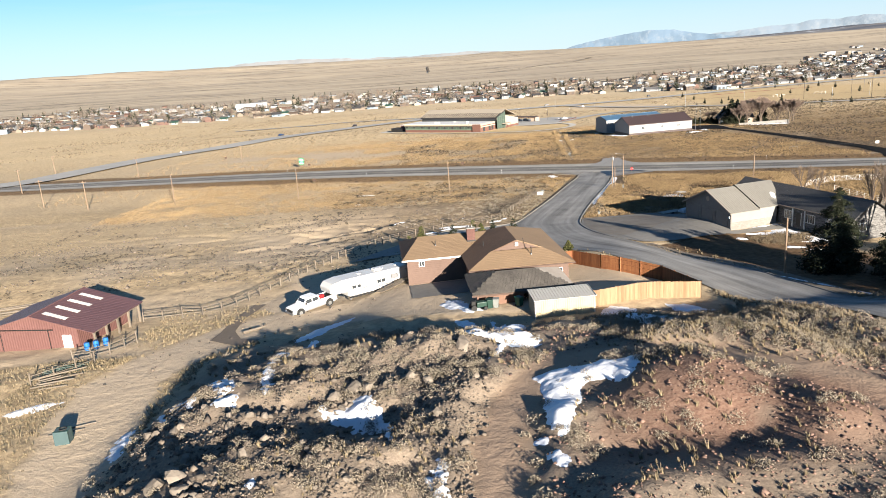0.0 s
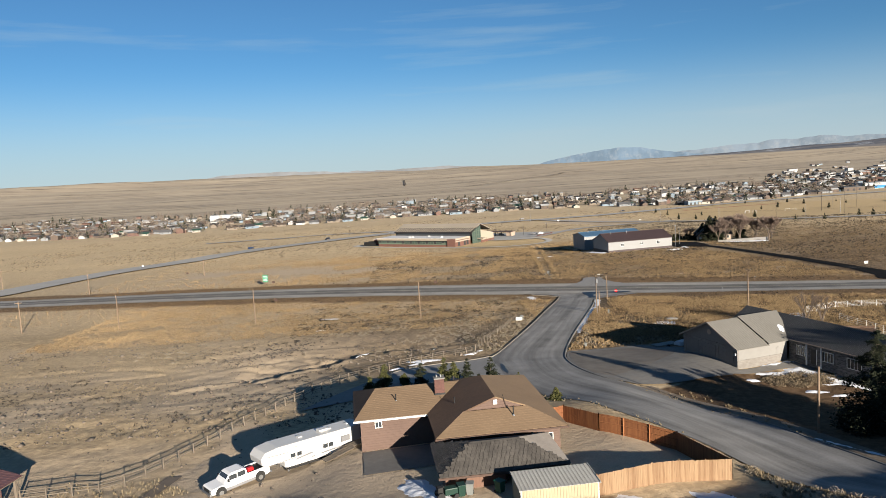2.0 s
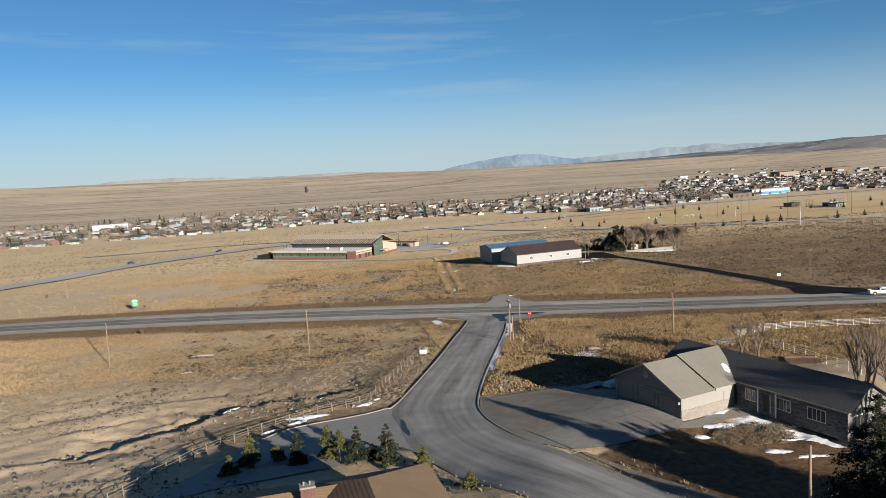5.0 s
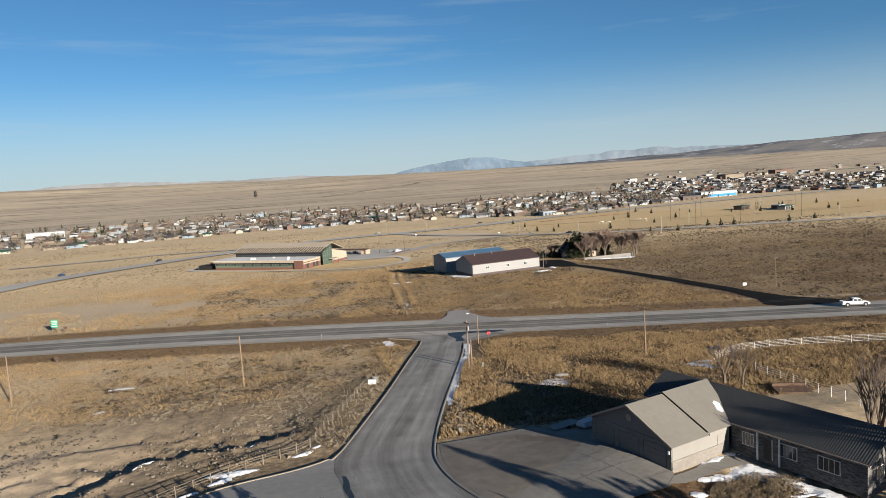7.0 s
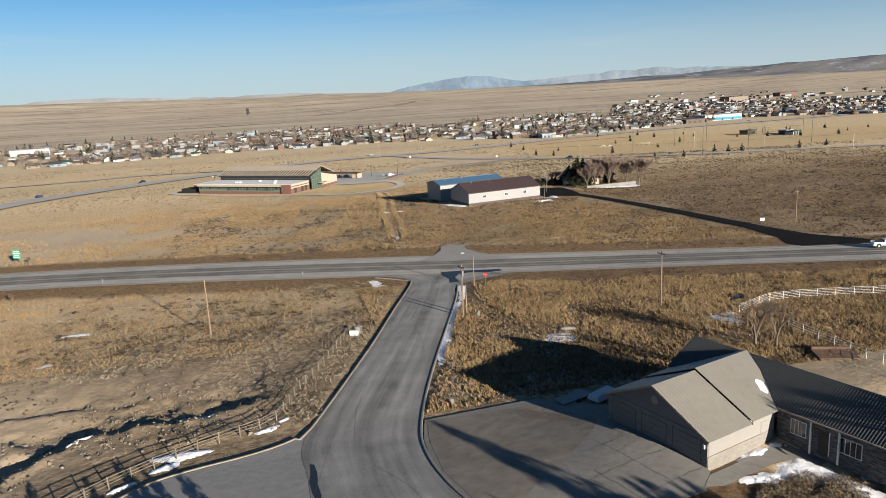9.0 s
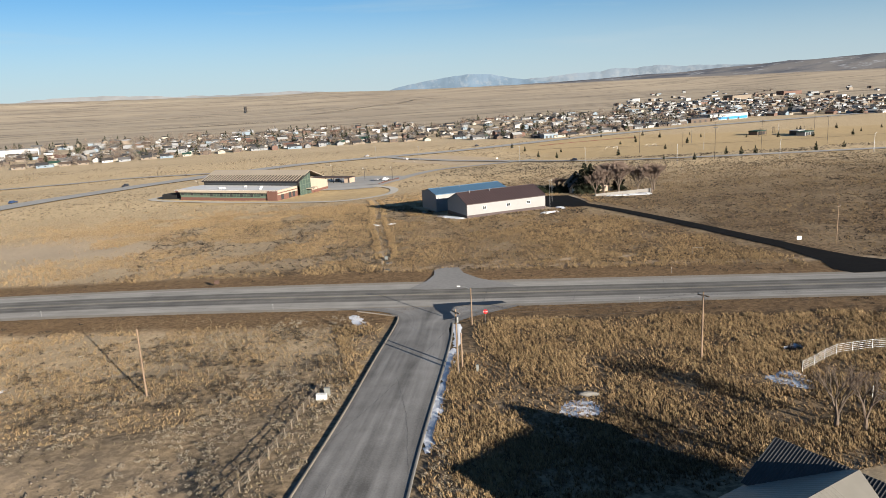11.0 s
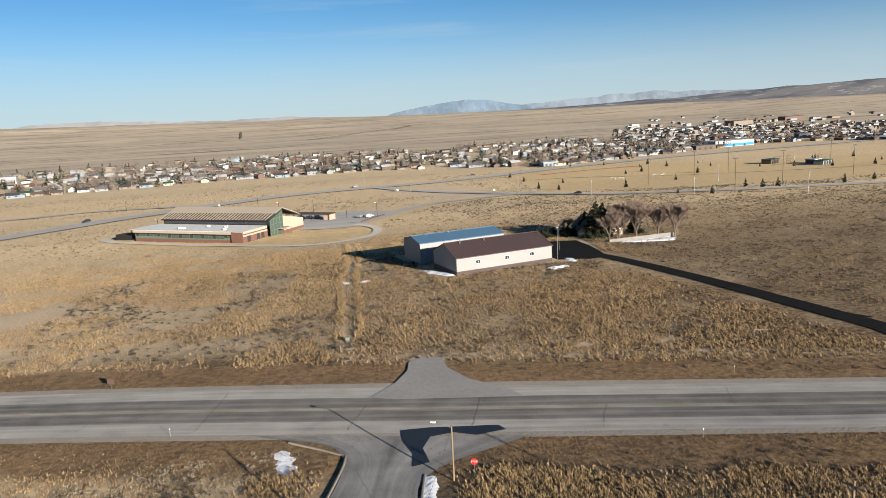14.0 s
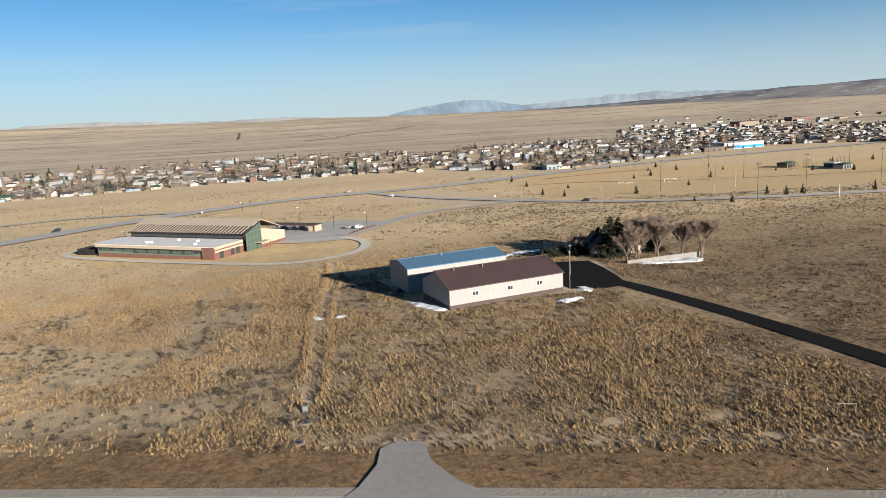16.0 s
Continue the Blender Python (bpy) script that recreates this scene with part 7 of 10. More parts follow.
for off in (-0.7, 0.7):
    wire([(170 + off, 150, gz(170, 150) + 8.6), head(0, off=off), head(1, off=off)], 0.7)
wire([head(0, -1.6), head(1, -1.6)], 0.6)
wire([head(1, -1.2), (48.3, 198.6, gz(48.3, 198.6) + 6.2)], 0.3)
wire([head(1, -1.4), (20, 150, gz(20, 150) + 4.5), (9, 95, 14.0)], 0.8)


def street_lamp(x, y, h, reach, turn, label, tall=None):
    s = thing("street_lamp", at(x, y, turn), label, "lamp", "street lamps")
    part("shaft", rod((0, 0, -0.4), (0, 0, h), 0.12, 0.09, 10), tall or M["pole"], s)
    c = [(0, 0, h - 0.3), (-reach * 0.4, 0, h + 0.1), (-reach * 0.8, 0, h + 0.25), (-reach, 0, h + 0.24)]
    bm = bmesh.new()
    for a, b in zip(c, c[1:]):
        add_rod(bm, a, b, 0.035, n=6)
    arm = part("arm", bm, M["steel"], s)
    part("lamp_head", box(-reach - 0.55, -0.14, h + 0.16, -reach + 0.05, 0.14, h + 0.32, 0.04), M["white_paint"], arm)
    return s


street_lamp(48.3, 198.6, 6.4, 1.8, -30, "wooden street lamp post at the road's mouth")
for x, y in ((99.5, 672), (126.4, 628), (172, 527), (187, 460), (230, 437), (282, 422), (340, 420), (300, 520), (341, 600), (420, 600)):
    street_lamp(x, y, 10.5, 1.6, 60, "tall pale steel lamp post beside the far road", M["steel"])


def sign(x, y, kind, turn=0.0):
    if kind == "stop":
        s = thing("stop_sign", at(x, y, turn), "red octagonal stop sign on a steel post", "sign")
        part("post", rod((0, 0.03, -0.3), (0, 0.03, 2.3), 0.03, n=6), M["steel"], s)
        bm = bmesh.new()
        bmesh.ops.create_cone(bm, cap_ends=True, segments=8, radius1=0.40, radius2=0.40, depth=0.02)
        bmesh.ops.transform(bm, matrix=pose(0, 0, 2.25, 90, 0, 0) @ pose(0, 0, 0, 0, 0, 22.5), verts=bm.verts)
        plate = part("plate", bm, M["red_sign"], s)
        cu = bpy.data.curves.new("legend", "FONT")
        cu.body, cu.size, cu.align_x, cu.align_y = "STOP", 0.30, "CENTER", "CENTER"
        cu.materials.append(M["white_paint"])
        tx = new("legend", cu)
        tx.parent = plate
        tx.matrix_basis = pose(0, -0.015, 2.25, 90, 0, 0)
    elif kind == "green":
        s = thing("road_sign", at(x, y, turn), "large green highway direction sign on two posts", "sign")
        for u in (-0.8, 0.8):
            part("post", rod((u, 0.05, -0.3), (u, 0.05, 3.6), 0.06, n=6), M["old_wood"], s)
        plate = part("plate", box(-1.05, -0.03, 1.3, 1.05, 0.02, 3.7), M["green_sign"], s)
        for z0, w in ((3.15, 1.7), (2.65, 2.0), (2.15, 1.4), (1.65, 1.9)):
            part("lettering_bar", box(-w / 2, -0.045, z0, w / 2, -0.034, z0 + 0.2), M["white_paint"], plate)
    else:
        dark = kind == "brown"
        s = thing("marker_sign", at(x, y, turn), "small dark sign on a post" if dark else "small white sign on a thin post", "sign", "marker signs")
        part("post", rod((0, 0.03, -0.3), (0, 0.03, 1.5), 0.04, n=6), M["old_wood"], s)
        part("plate", box(-0.55, -0.02, 0.8, 0.55, 0.02, 1.6), M["trim_brown"] if dark else M["white_paint"], s)
    return s


sign(50.4, 197.6, "stop", -20)
sign(-57.5, 276.4, "green", -18)
for x, y in ((-54.2, 274.5), (4.3, 245.8), (-44, 228.4), (-105, 335)):
    sign(x, y, "brown", -18)
for x, y in ((136.5, 229.5), (-3.6, 620), (172, 575), (-150, 400)):
    sign(x, y, "white", -10)


def delineator(x, y):
    d = thing("delineator_post", at(x, y), "thin marker post beside the highway", "post", "highway marker posts")
    part("stake", rod((0, 0, -0.2), (0, 0, 1.2), 0.025, n=5), M["steel"], d)
    part("reflector", box(-0.05, -0.035, 1.0, 0.05, -0.026, 1.18), M["white_paint"], d)


for x, y in ((16, 223), (79, 199), (-28, 237), (120, 183.5), (96, 217), (-60, 262)):
    delineator(x, y)


def utility_box(x, y, w, d, h, m_, label, name="utility_box", group=""):
    b = thing(name, at(x, y, -20), label, "box", group)
    part("body", box(-w / 2, -d / 2, -0.1, w / 2, d / 2, h, 0.03), m_, b)
    part("lid", box(-w / 2 - 0.02, -d / 2 - 0.02, h, w / 2 + 0.02, d / 2 + 0.02, h + 0.05, 0.01), m_, b)


utility_box(43.0, 176.8, 0.35, 0.3, 0.9, M["grey_plastic"], "small grey utility pedestal beside the pole")
utility_box(29.6, 141.4, 0.4, 0.35, 0.8, M["grey_plastic"], "small grey utility pedestal beside the drive")
utility_box(21.9, 174.3, 1.3, 0.6, 0.75, M["white_paint"], "white mailbox cluster by the fence end", "mailbox")
utility_box(22.7, 175.6, 0.7, 0.5, 1.0, M["grey_plastic"], "grey mailbox cabinet by the fence end", "mailbox")


def concrete_block(x, y, rz, label):
    b = part("concrete_block", blob(1.0, x, 0.05, 0.35), M["concrete"])
    b.matrix_basis = at(x, y, rz, 0.15) @ Matrix.Diagonal((1.3, 0.42, 1.0, 1))
    tagged(b, label, "block", "loose concrete blocks")


concrete_block(53.1, 163.4, -19, "weathered concrete block lying in the grass")


def culvert():
    c = thing("culvert_box", at(85.2, 168.6, 25), "open wooden culvert box sunk in the grass", "culvert")
    for y in (-1.0, 1.0):
        part("side_board", box(-1.6, y - 0.06, -0.3, 1.6, y + 0.06, 0.55), M["old_wood"], c)
    part("end_board", box(1.54, -0.94, -0.3, 1.66, 0.94, 0.55), M["old_wood"], c)
    part("pipe", rod((0.6, 0, -0.3), (1.5, 0, -0.3), 0.5, n=16), M["steel"], c)


culvert()
for x, y, h in ((42.7, 251.0, 0.18), (41.4, 245.3, 0.18)):
    mh = thing("manhole", at(x, y), "round pale concrete manhole in the grass", "manhole", "manholes")
    part("ring", rod((0, 0, -0.3), (0, 0, h), 0.85, 0.75, 20), M["concrete"], mh)
    part("cover", rod((0, 0, h), (0, 0, h + 0.04), 0.36, n=16), M["dark_metal"], mh)
utility_box(42.8, 255.4, 0.7, 0.6, 0.9, M["grey_plastic"], "grey equipment cabinet beside the manholes")
utility_box(41.0, 250.0, 0.25, 0.25, 1.1, M["old_wood"], "thick wooden marker stub beside the manholes", "marker_stub")

# ---- pipe fence, deck and bare trees behind the garage house ----
rail_fence([(80.6, 160.6), (92, 164.6), (108, 160.5), (130, 152), (170, 138)], 1.5, (0.35, 0.62, 0.9, 1.18, 1.42), 3.0, "white pipe corral fence in the pasture", 0.034, False, M["white_paint"], lean=0.0)
rail_fence([(81.8, 151.0), (81.6, 141), (80.5, 132), (79, 118), (78, 104)], 1.5, (0.4, 0.75, 1.1, 1.42), 3.0, "white pipe fence between yard and pasture", 0.034, False, M["white_paint"], lean=0.0)


M["deck_wood"] = mat("brown_deck_boards", (0.117, 0.0718, 0.0484), (0.078, 0.0484, 0.0335), 4, 0.85, bump=0.3, random_ob=0.5)


def deck():
    d = thing("deck", pose(78.6, 138.6, gz(78.6, 138.6) + 0.4, 0, 0, -20) @ Matrix.Diagonal((0.8, 0.8, 0.8, 1)), "brown wooden deck behind the garage house", "deck")
    sh = mesh_of("board", box(-3.0, 0, 0, 3.0, 0.19, 0.05), M["deck_wood"])
    for k in range(22):
        b = new("board", sh)
        b.parent = d
        b.location = (0, -2.2 + k * 0.2, 0)
    for x in (-2.8, 2.8):
        for y in (-2.0, 2.0):
            part("post", box(x - 0.07, y - 0.07, -1.0, x + 0.07, y + 0.07, -0.005), M["old_wood"], d)
    part("bench", box(-2.9, 1.7, 0.055, 2.9, 2.1, 0.5), M["deck_wood"], d)


deck()
for k, (x, y, h, sp, tw) in enumerate(((72.6, 146.0, 8.5, 0.75, 900), (74.8, 144.6, 7.5, 0.7, 700), (68.2, 113.0, 12.5, 0.55, 600), (70.5, 109.0, 11.5, 0.6, 600), (65.4, 104.4, 11.0, 0.65, 800), (72.5, 116.5, 13.0, 0.5, 600))):
    bare_tree(at(x, y, 50 * k), h, sp, "leafless reddish-brown tree behind the garage house" if h < 10 else "tall slender leafless tree at the house's end", 60 + k, "trees behind the garage house", tw, thin=0.42)


def wire_fence(pts):
    """Thin steel posts with two strands of wire."""
    f = thing("wire_fence", Matrix(), "thin wire fence on grey posts across dry grass", "fence")
    tops = []
    for x, y in pts:
        z = gz(x, y)
        part("post", rod((x, y, z - 0.3), (x, y, z + 1.15), 0.05, 0.045, 6), M["old_wood"], f)
        tops.append(Vector((x, y, z)))
    for a, c in zip(tops, tops[1:]):
        for h in (0.55, 1.0):
            part("strand", rod(a + Vector((0, 0, h)), c + Vector((0, 0, h)), 0.008, n=4), M["dark_metal"], f)
    return f


wire_fence([(56, 251.5), (62.8, 249.2), (69.2, 246.6), (76.2, 244.1), (83.2, 241.6), (89.9, 239.1), (96.9, 236.4), (103.3, 233.7), (108.4, 231.2)])
wire_fence([(-34 + 4.55 * k, 203.0 - 1.42 * k + 0.012 * (k - 7) ** 2) for k in range(14)])


M["pale_pipe"] = mat("weathered_pale_pipe", (0.24, 0.23, 0.21), None, 2, 0.7, bump=0.05)


def pipe_frame(x, y, rz):
    g = thing("pipe_frame", at(x, y, rz), "white steel pipe frame at the fence end", "frame")
    for u in (-1.1, 1.1):
        part("upright", rod((u, 0, -0.2), (u, 0, 1.35), 0.035, n=8), M["pale_pipe"], g)
    part("crossbar", rod((-1.16, 0, 1.35), (1.16, 0, 1.35), 0.035, n=8), M["pale_pipe"], g)


pipe_frame(110.1, 229.7, -19)

# ---- metal sheds beyond the highway ----
M["town_twig"] = mat("grey_twigs", (0.172, 0.146, 0.121), (0.101, 0.0858, 0.0718), 1.0, 0.9, bump=0, island=0.8, spread=0.6)
M["farm_twig"] = mat("pinkish_grey_twigs", (0.215, 0.158, 0.128), (0.12, 0.089, 0.074), 1.0, 0.9, bump=0, island=0.8, spread=0.6)
M["far_line"] = mat("dark_far_line", (0.0936, 0.0741, 0.0546), (0.125, 0.0975, 0.0741), 0.2, 0.95, bump=0)
M["shed_white"] = mat("white_sheet_metal", (0.225, 0.226, 0.228), (0.203, 0.204, 0.206), 1.0, 0.5, bump=0.02)
M["shed_brown"] = mat("brown_sheet_metal", (0.0468, 0.0312, 0.0312), (0.039, 0.0265, 0.0265), 1.0, 0.5, bump=0.02)
M["shed_blue"] = mat("blue_sheet_metal", (0.0546, 0.113, 0.183), (0.0468, 0.0975, 0.164), 1.0, 0.5, bump=0.02)


def metal_shed(m, L, D, e, r, roof, label, wainscot, windows, name="shed"):
    s = thing(name, m, label, "shed")
    zz = 0.9 if wainscot else -0.8
    wall = stripes(M["shed_white"].copy(), (math.cos(radians(11)), math.sin(radians(11)), 0), 0.3, 0.02)
    part("front_wall", box(0, 0, zz, L, 0.12, e), wall, s)
    part("rear_wall", box(0, D - 0.12, -0.8, L, D, e), wall, s)
    for x in (0, L - 0.12):
        part("end_wall", wall_poly([(x, 0.125, zz), (x, D - 0.125, zz), (x, D - 0.125, e), (x, D / 2, r - 0.1), (x, 0.125, e)], 0.12, (1, 0, 0)), wall, s)
    if wainscot:
        part("wainscot", box(-0.02, -0.02, -0.8, L + 0.02, 0.1, 0.896), M["shed_brown"], s, "brown metal wainscot")
        part("wainscot", box(-0.02, 0.105, -0.8, 0.1, D, 0.896), M["shed_brown"], s)
        for x in (-0.03, L - 0.07):
            part("corner_trim", box(x, -0.03, 0.9, x + 0.1, -0.004, e), M["shed_brown"], s)
    o = 0.25
    k = (r - e) / (D / 2)
    panel_roof(s, "roof_slope", (-o, -o, e - o * k + 0.06), (L + o, -o, e - o * k + 0.06), (L + o, D / 2, r), (-o, D / 2, r), roof, 0.92, rib=0.035)
    panel_roof(s, "roof_slope", (L + o, D + o, e - o * k + 0.06), (-o, D + o, e - o * k + 0.06), (-o, D / 2, r), (L + o, D / 2, r), roof, 0.92, rib=0.035)
    part("ridge_cap", rod((-o, D / 2, r), (L + o, D / 2, r), 0.12, n=6), roof, s)
    part("fascia", box(-o, -o - 0.04, e - o * k - 0.12, L + o, -o - 0.004, e - o * k + 0.07), roof, s)
    for x in windows:
        window(s, x, 2.35, 1.25, 0.85, 0.0)
    for x in (4, 11):
        part("roof_vent", rod((x, D / 2 - 1.2, r - 0.4), (x, D / 2 - 1.2, r + 0.5), 0.12, n=8), M["steel"], s)
    return s


metal_shed(pose(*SHOP, 0.0, 0, 0, 11.07), 28.1, 14, 4.4, 7.2, M["shed_brown"], "long white metal shed with dark brown roof", True, (6.1, 14.5, 21.9))
a11 = radians(11.07)
metal_shed(pose(SHOP[0] - 0.5 * math.cos(a11) - 22 * math.sin(a11), SHOP[1] - 0.5 * math.sin(a11) + 22 * math.cos(a11), 0.0, 0, 0, 11.07), 26.5, 12, 5.0, 6.3, M["shed_blue"], "white metal shed with a blue roof", False, ())
for x, y, h in ((103.2, 301.8, 9.0), (112, 322, 7.5)):
    f = thing("light_pole", at(x, y), "thin grey metal light pole beside the sheds", "pole", "yard light poles")
    part("shaft", rod((0, 0, -0.3), (0, 0, h), 0.09, 0.06, 8), M["steel"], f)
    part("lamp_head", box(-0.35, -0.12, h, 0.2, 0.12, h + 0.14, 0.03), M["steel"], f)


def junk(x, y, seed):
    j = thing("scrap_pile", at(x, y), "small dark pile of scrap behind the shed", "scrap", "scrap piles")
    r = np.random.default_rng(seed)
    for k in range(6):
        b = box(-0.5, -0.25, 0, 0.5, 0.25, 0.3 + 0.3 * r.random(), 0.03)
        bmesh.ops.transform(b, matrix=pose(*(r.normal(0, 0.9, 2)), 0, 0, 0, 360 * r.random()), verts=b.verts)
        part("piece", b, (M["dark_metal"], M["old_wood"], M["steel"])[k % 3], j)


junk(66, 320, 1)
junk(69, 324, 2)

# ---- low brick building with the louvred roof ----
M["brick_wall"] = mat("red_brick_wall", (0.133, 0.0663, 0.0515), (0.101, 0.0499, 0.039), 3, 0.85, bump=0.2)
M["buff"] = mat("buff_panel", (0.312, 0.269, 0.215), (0.273, 0.234, 0.187), 1.5, 0.7, bump=0.05)
M["green_panel"] = mat("sage_green_panel", (0.101, 0.133, 0.101), (0.0858, 0.113, 0.0858), 1.5, 0.5, bump=0.05)
M["slate"] = mat("dark_glazed_roof", (0.0218, 0.0172, 0.0203), (0.0172, 0.014, 0.0156), 1.5, 0.6, bump=0.03)
M["white_roof"] = mat("white_membrane", (0.546, 0.554, 0.562), (0.468, 0.476, 0.491), 0.5, 0.6, bump=0.05)
M["green_glass"] = glass_mat("green_glass", (0.05, 0.075, 0.065))


def brick_clinic():
    c = thing("public_building", pose(-26.8, 452.0, -6.8, 0, 0, -35.9), "low brick building with sloping louvred upper roof", "building")
    L, D, H = 56.5, 15.5, 4.9
    part("base_wall", box(0, 0, -2.5, 51.0, 0.35, 1.15), M["brick_wall"], c, "red brick base wall")
    part("green_wall", box(0, 0.06, 1.155, 51.0, 0.35, 3.2), M["green_panel"], c)
    part("fascia", box(-0.6, -0.7, 3.55, 51.2, 0.4, 4.6, 0.05), M["buff"], c, "buff eaves band")
    part("soffit", box(-0.4, -0.5, 3.21, 51.0, 0.35, 3.54), M["dark_metal"], c)
    n = 26
    for k in range(n):
        x = 0.5 + k * 50.2 / n
        tall = 8 < k < 24
        w = part("window", box(x, 0.0, 1.7 if tall else 2.1, x + 1.65, 0.056, 3.15), M["dark_metal"], c)
        part("pane", box(x + 0.07, -0.012, 1.78 if tall else 2.16, x + 1.58, -0.002, 3.08), M["green_glass"] if k % 3 else M["glass"], w)
    part("end_wall", box(51.0, -0.8, -2.5, L, -0.4, 4.6), M["brick_wall"], c)
    e = part("end_wall", box(L - 0.4, -0.39, -2.5, L, D, 2.6), M["brick_wall"], c)
    part("end_wall", box(L - 0.4, -0.39, 2.605, L, D, 4.8), M["buff"], c, "buff upper end wall")
    part("brick_band", box(L, -0.38, 3.3, L + 0.03, D, 3.75), M["brick_wall"], e)
    for y0 in (2.2, 8.2, 11.2):
        w = part("window", box(L + 0.004, y0, 0.3, L + 0.06, y0 + 2.0, 2.7), M["dark_metal"], c)
        part("pane", box(L + 0.062, y0 + 0.1, 0.4, L + 0.07, y0 + 1.9, 2.6), M["glass"], w)
    part("rear_wall", box(0, D + 20, -2.5, L, D + 20.4, 4.5), M["buff"], c)
    part("left_wall", box(-0.35, 0.4, -2.5, 0, D, 4.4), M["brick_wall"], c)
    part("flat_roof", box(-0.6, -0.7, 4.605, L - 0.5, D, 4.75), M["white_roof"], c, "flat white membrane roof")
    part("parapet", box(-0.6, -0.74, 4.755, L - 0.5, -0.5, 4.95), M["buff"], c)
    part("flat_roof", box(-9, 6, 3.4, -0.65, D + 4, 3.6), M["white_roof"], c)
    part("stub_wall", box(-8.8, 6.2, -2.5, -0.7, 6.5, 3.39), M["brick_wall"], c)
    for x, y in ((20, 4), (22, 4.3), (40, 9), (44, 3), (30, 10)):
        part("roof_unit", box(x, y, 4.755, x + 1.1, y + 0.9, 5.4, 0.05), M["white_paint"], c)
    # tall hall with louvres
    y0, y1, ze, zr, x0, x1 = 14.4, 25.2, 7.2, 11.0, 1.0, 58.2
    part("clerestory_wall", box(x0 + 0.5, y0 + 1.2, 4.76, x1 - 0.8, y0 + 1.5, ze + 0.2), M["dark_metal"], c)
    for k in range(24):
        x = x0 + 1.2 + k * (x1 - x0 - 3) / 24
        part("clerestory_window", box(x, y0 + 1.12, 5.1, x + 1.9, y0 + 1.19, 6.9), M["glass"], c)
    part("hall_roof", slab([(x0, y0, ze - 0.5), (x1, y0, ze - 0.5), (x1, y1, zr - 0.5), (x0, y1, zr - 0.5)], 0.2), M["slate"], c)
    part("hall_roof_rear", slab([(x0, y1 + 0.02, zr), (x1, y1 + 0.02, zr), (x1, y1 + 12, ze - 0.5), (x0, y1 + 12, ze - 0.5)], 0.25), M["buff"], c)
    f = (zr - ze) / (y1 - y0)
    up = part("upper_roof", slab([(x0 - 0.1, y0 + 5.4, ze + f * 5.4 + 0.16), (x1 + 0.1, y0 + 5.4, ze + f * 5.4 + 0.16), (x1 + 0.1, y1, zr + 0.16), (x0 - 0.1, y1, zr + 0.16)], 0.12), M["buff"], c, "buff metal upper roof")
    sh = mesh_of("louvre_slat", slab([(0, y0 - 0.4, ze - f * 0.4 + 0.14), (0.72, y0 - 0.4, ze - f * 0.4 + 0.14), (0.72, y0 + 5.38, ze + f * 5.38 + 0.14), (0, y0 + 5.38, ze + f * 5.38 + 0.14)], 0.1), M["buff"])
    for k in range(34):
        s = new("louvre_slat", sh)
        s.parent = c
        s.location = (x0 + 0.2 + k * (x1 - x0 - 1) / 33.5, 0, 0)
    part("gable_glass", wall_poly([(x1 - 0.5, y0 + 1.6, 0), (x1 - 0.5, y1, 0), (x1 - 0.5, y1, zr - 0.3), (x1 - 0.5, y0 + 1.6, ze + 0.2)], 0.2, (-1, 0, 0)), M["green_glass"], c, "tall green-tinted glazed gable")
    for k in range(5):
        y = y0 + 1.8 + k * 2.2
        part("mullion", box(x1 - 0.49, y, 0, x1 - 0.38, y + 0.14, ze + f * (y - y0) - 0.1), M["green_panel"], c)
    for z in (2.4, 4.8, 7.0):
        part("mullion", box(x1 - 0.49, y0 + 1.8, z, x1 - 0.40, y1 - 0.2, z + 0.12), M["green_panel"], c)
    part("rear_wing_wall", wall_poly([(x1 - 1, y1 + 0.2, -2.5), (x1 - 1, y1 + 16, -2.5), (x1 - 1, y1 + 16, 4.4), (x1 - 1, y1 + 0.2, 7.4)], 0.3, (-1, 0, 0)), M["buff"], c, "buff sloping rear wall")
    part("rear_wing_base", box(x1 - 0.99, y1 + 0.25, -2.5, x1 - 0.85, y1 + 16, 1.0), M["brick_wall"], c)
    part("entry_canopy", box(x1, y0 + 6, 2.6, x1 + 3, y0 + 12, 2.85), M["buff"], c)
    for y in (y0 + 6.2, y0 + 11.6):
        part("canopy_post", box(x1 + 2.6, y, -0.6, x1 + 2.8, y + 0.2, 2.59), M["brick_wall"], c)
    return c


brick_clinic()
enc = thing("bin_enclosure", pose(-36.5, 461.5, -7.0, 0, 0, -35.9), "dark walled bin enclosure beside the brick building", "enclosure")
for a in ((0, 0, 9, 0.3), (0, 5.7, 9, 6.0), (0, 0.31, 0.3, 5.69)):
    part("wall", box(a[0], a[1], -1, a[2], a[3], 2.1), M["dark_metal"], enc)


def canopy(x, y, rz, L, D, h):
    z = gz(x, y)
    c = thing("carport_canopy", pose(x, y, z, 0, 0, rz), "long open carport canopy with thin posts", "carport")
    part("roof", box(0, 0, h, L, D, h + 0.35, 0.04), M["trim_brown"], c)
    for k in range(6):
        for yy in (0.3, D - 0.5):
            part("post", box(0.5 + k * (L - 1.2) / 5, yy, -0.6, 0.72 + k * (L - 1.2) / 5, yy + 0.2, h), M["dark_metal"], c)
    part("store_room", box(L - 3.6, 0.6, -0.6, L - 0.1, D - 0.6, h - 0.02), M["bead_tan"], c)


canopy(36.5, 487, -35.9, 25, 6.5, 3.2)


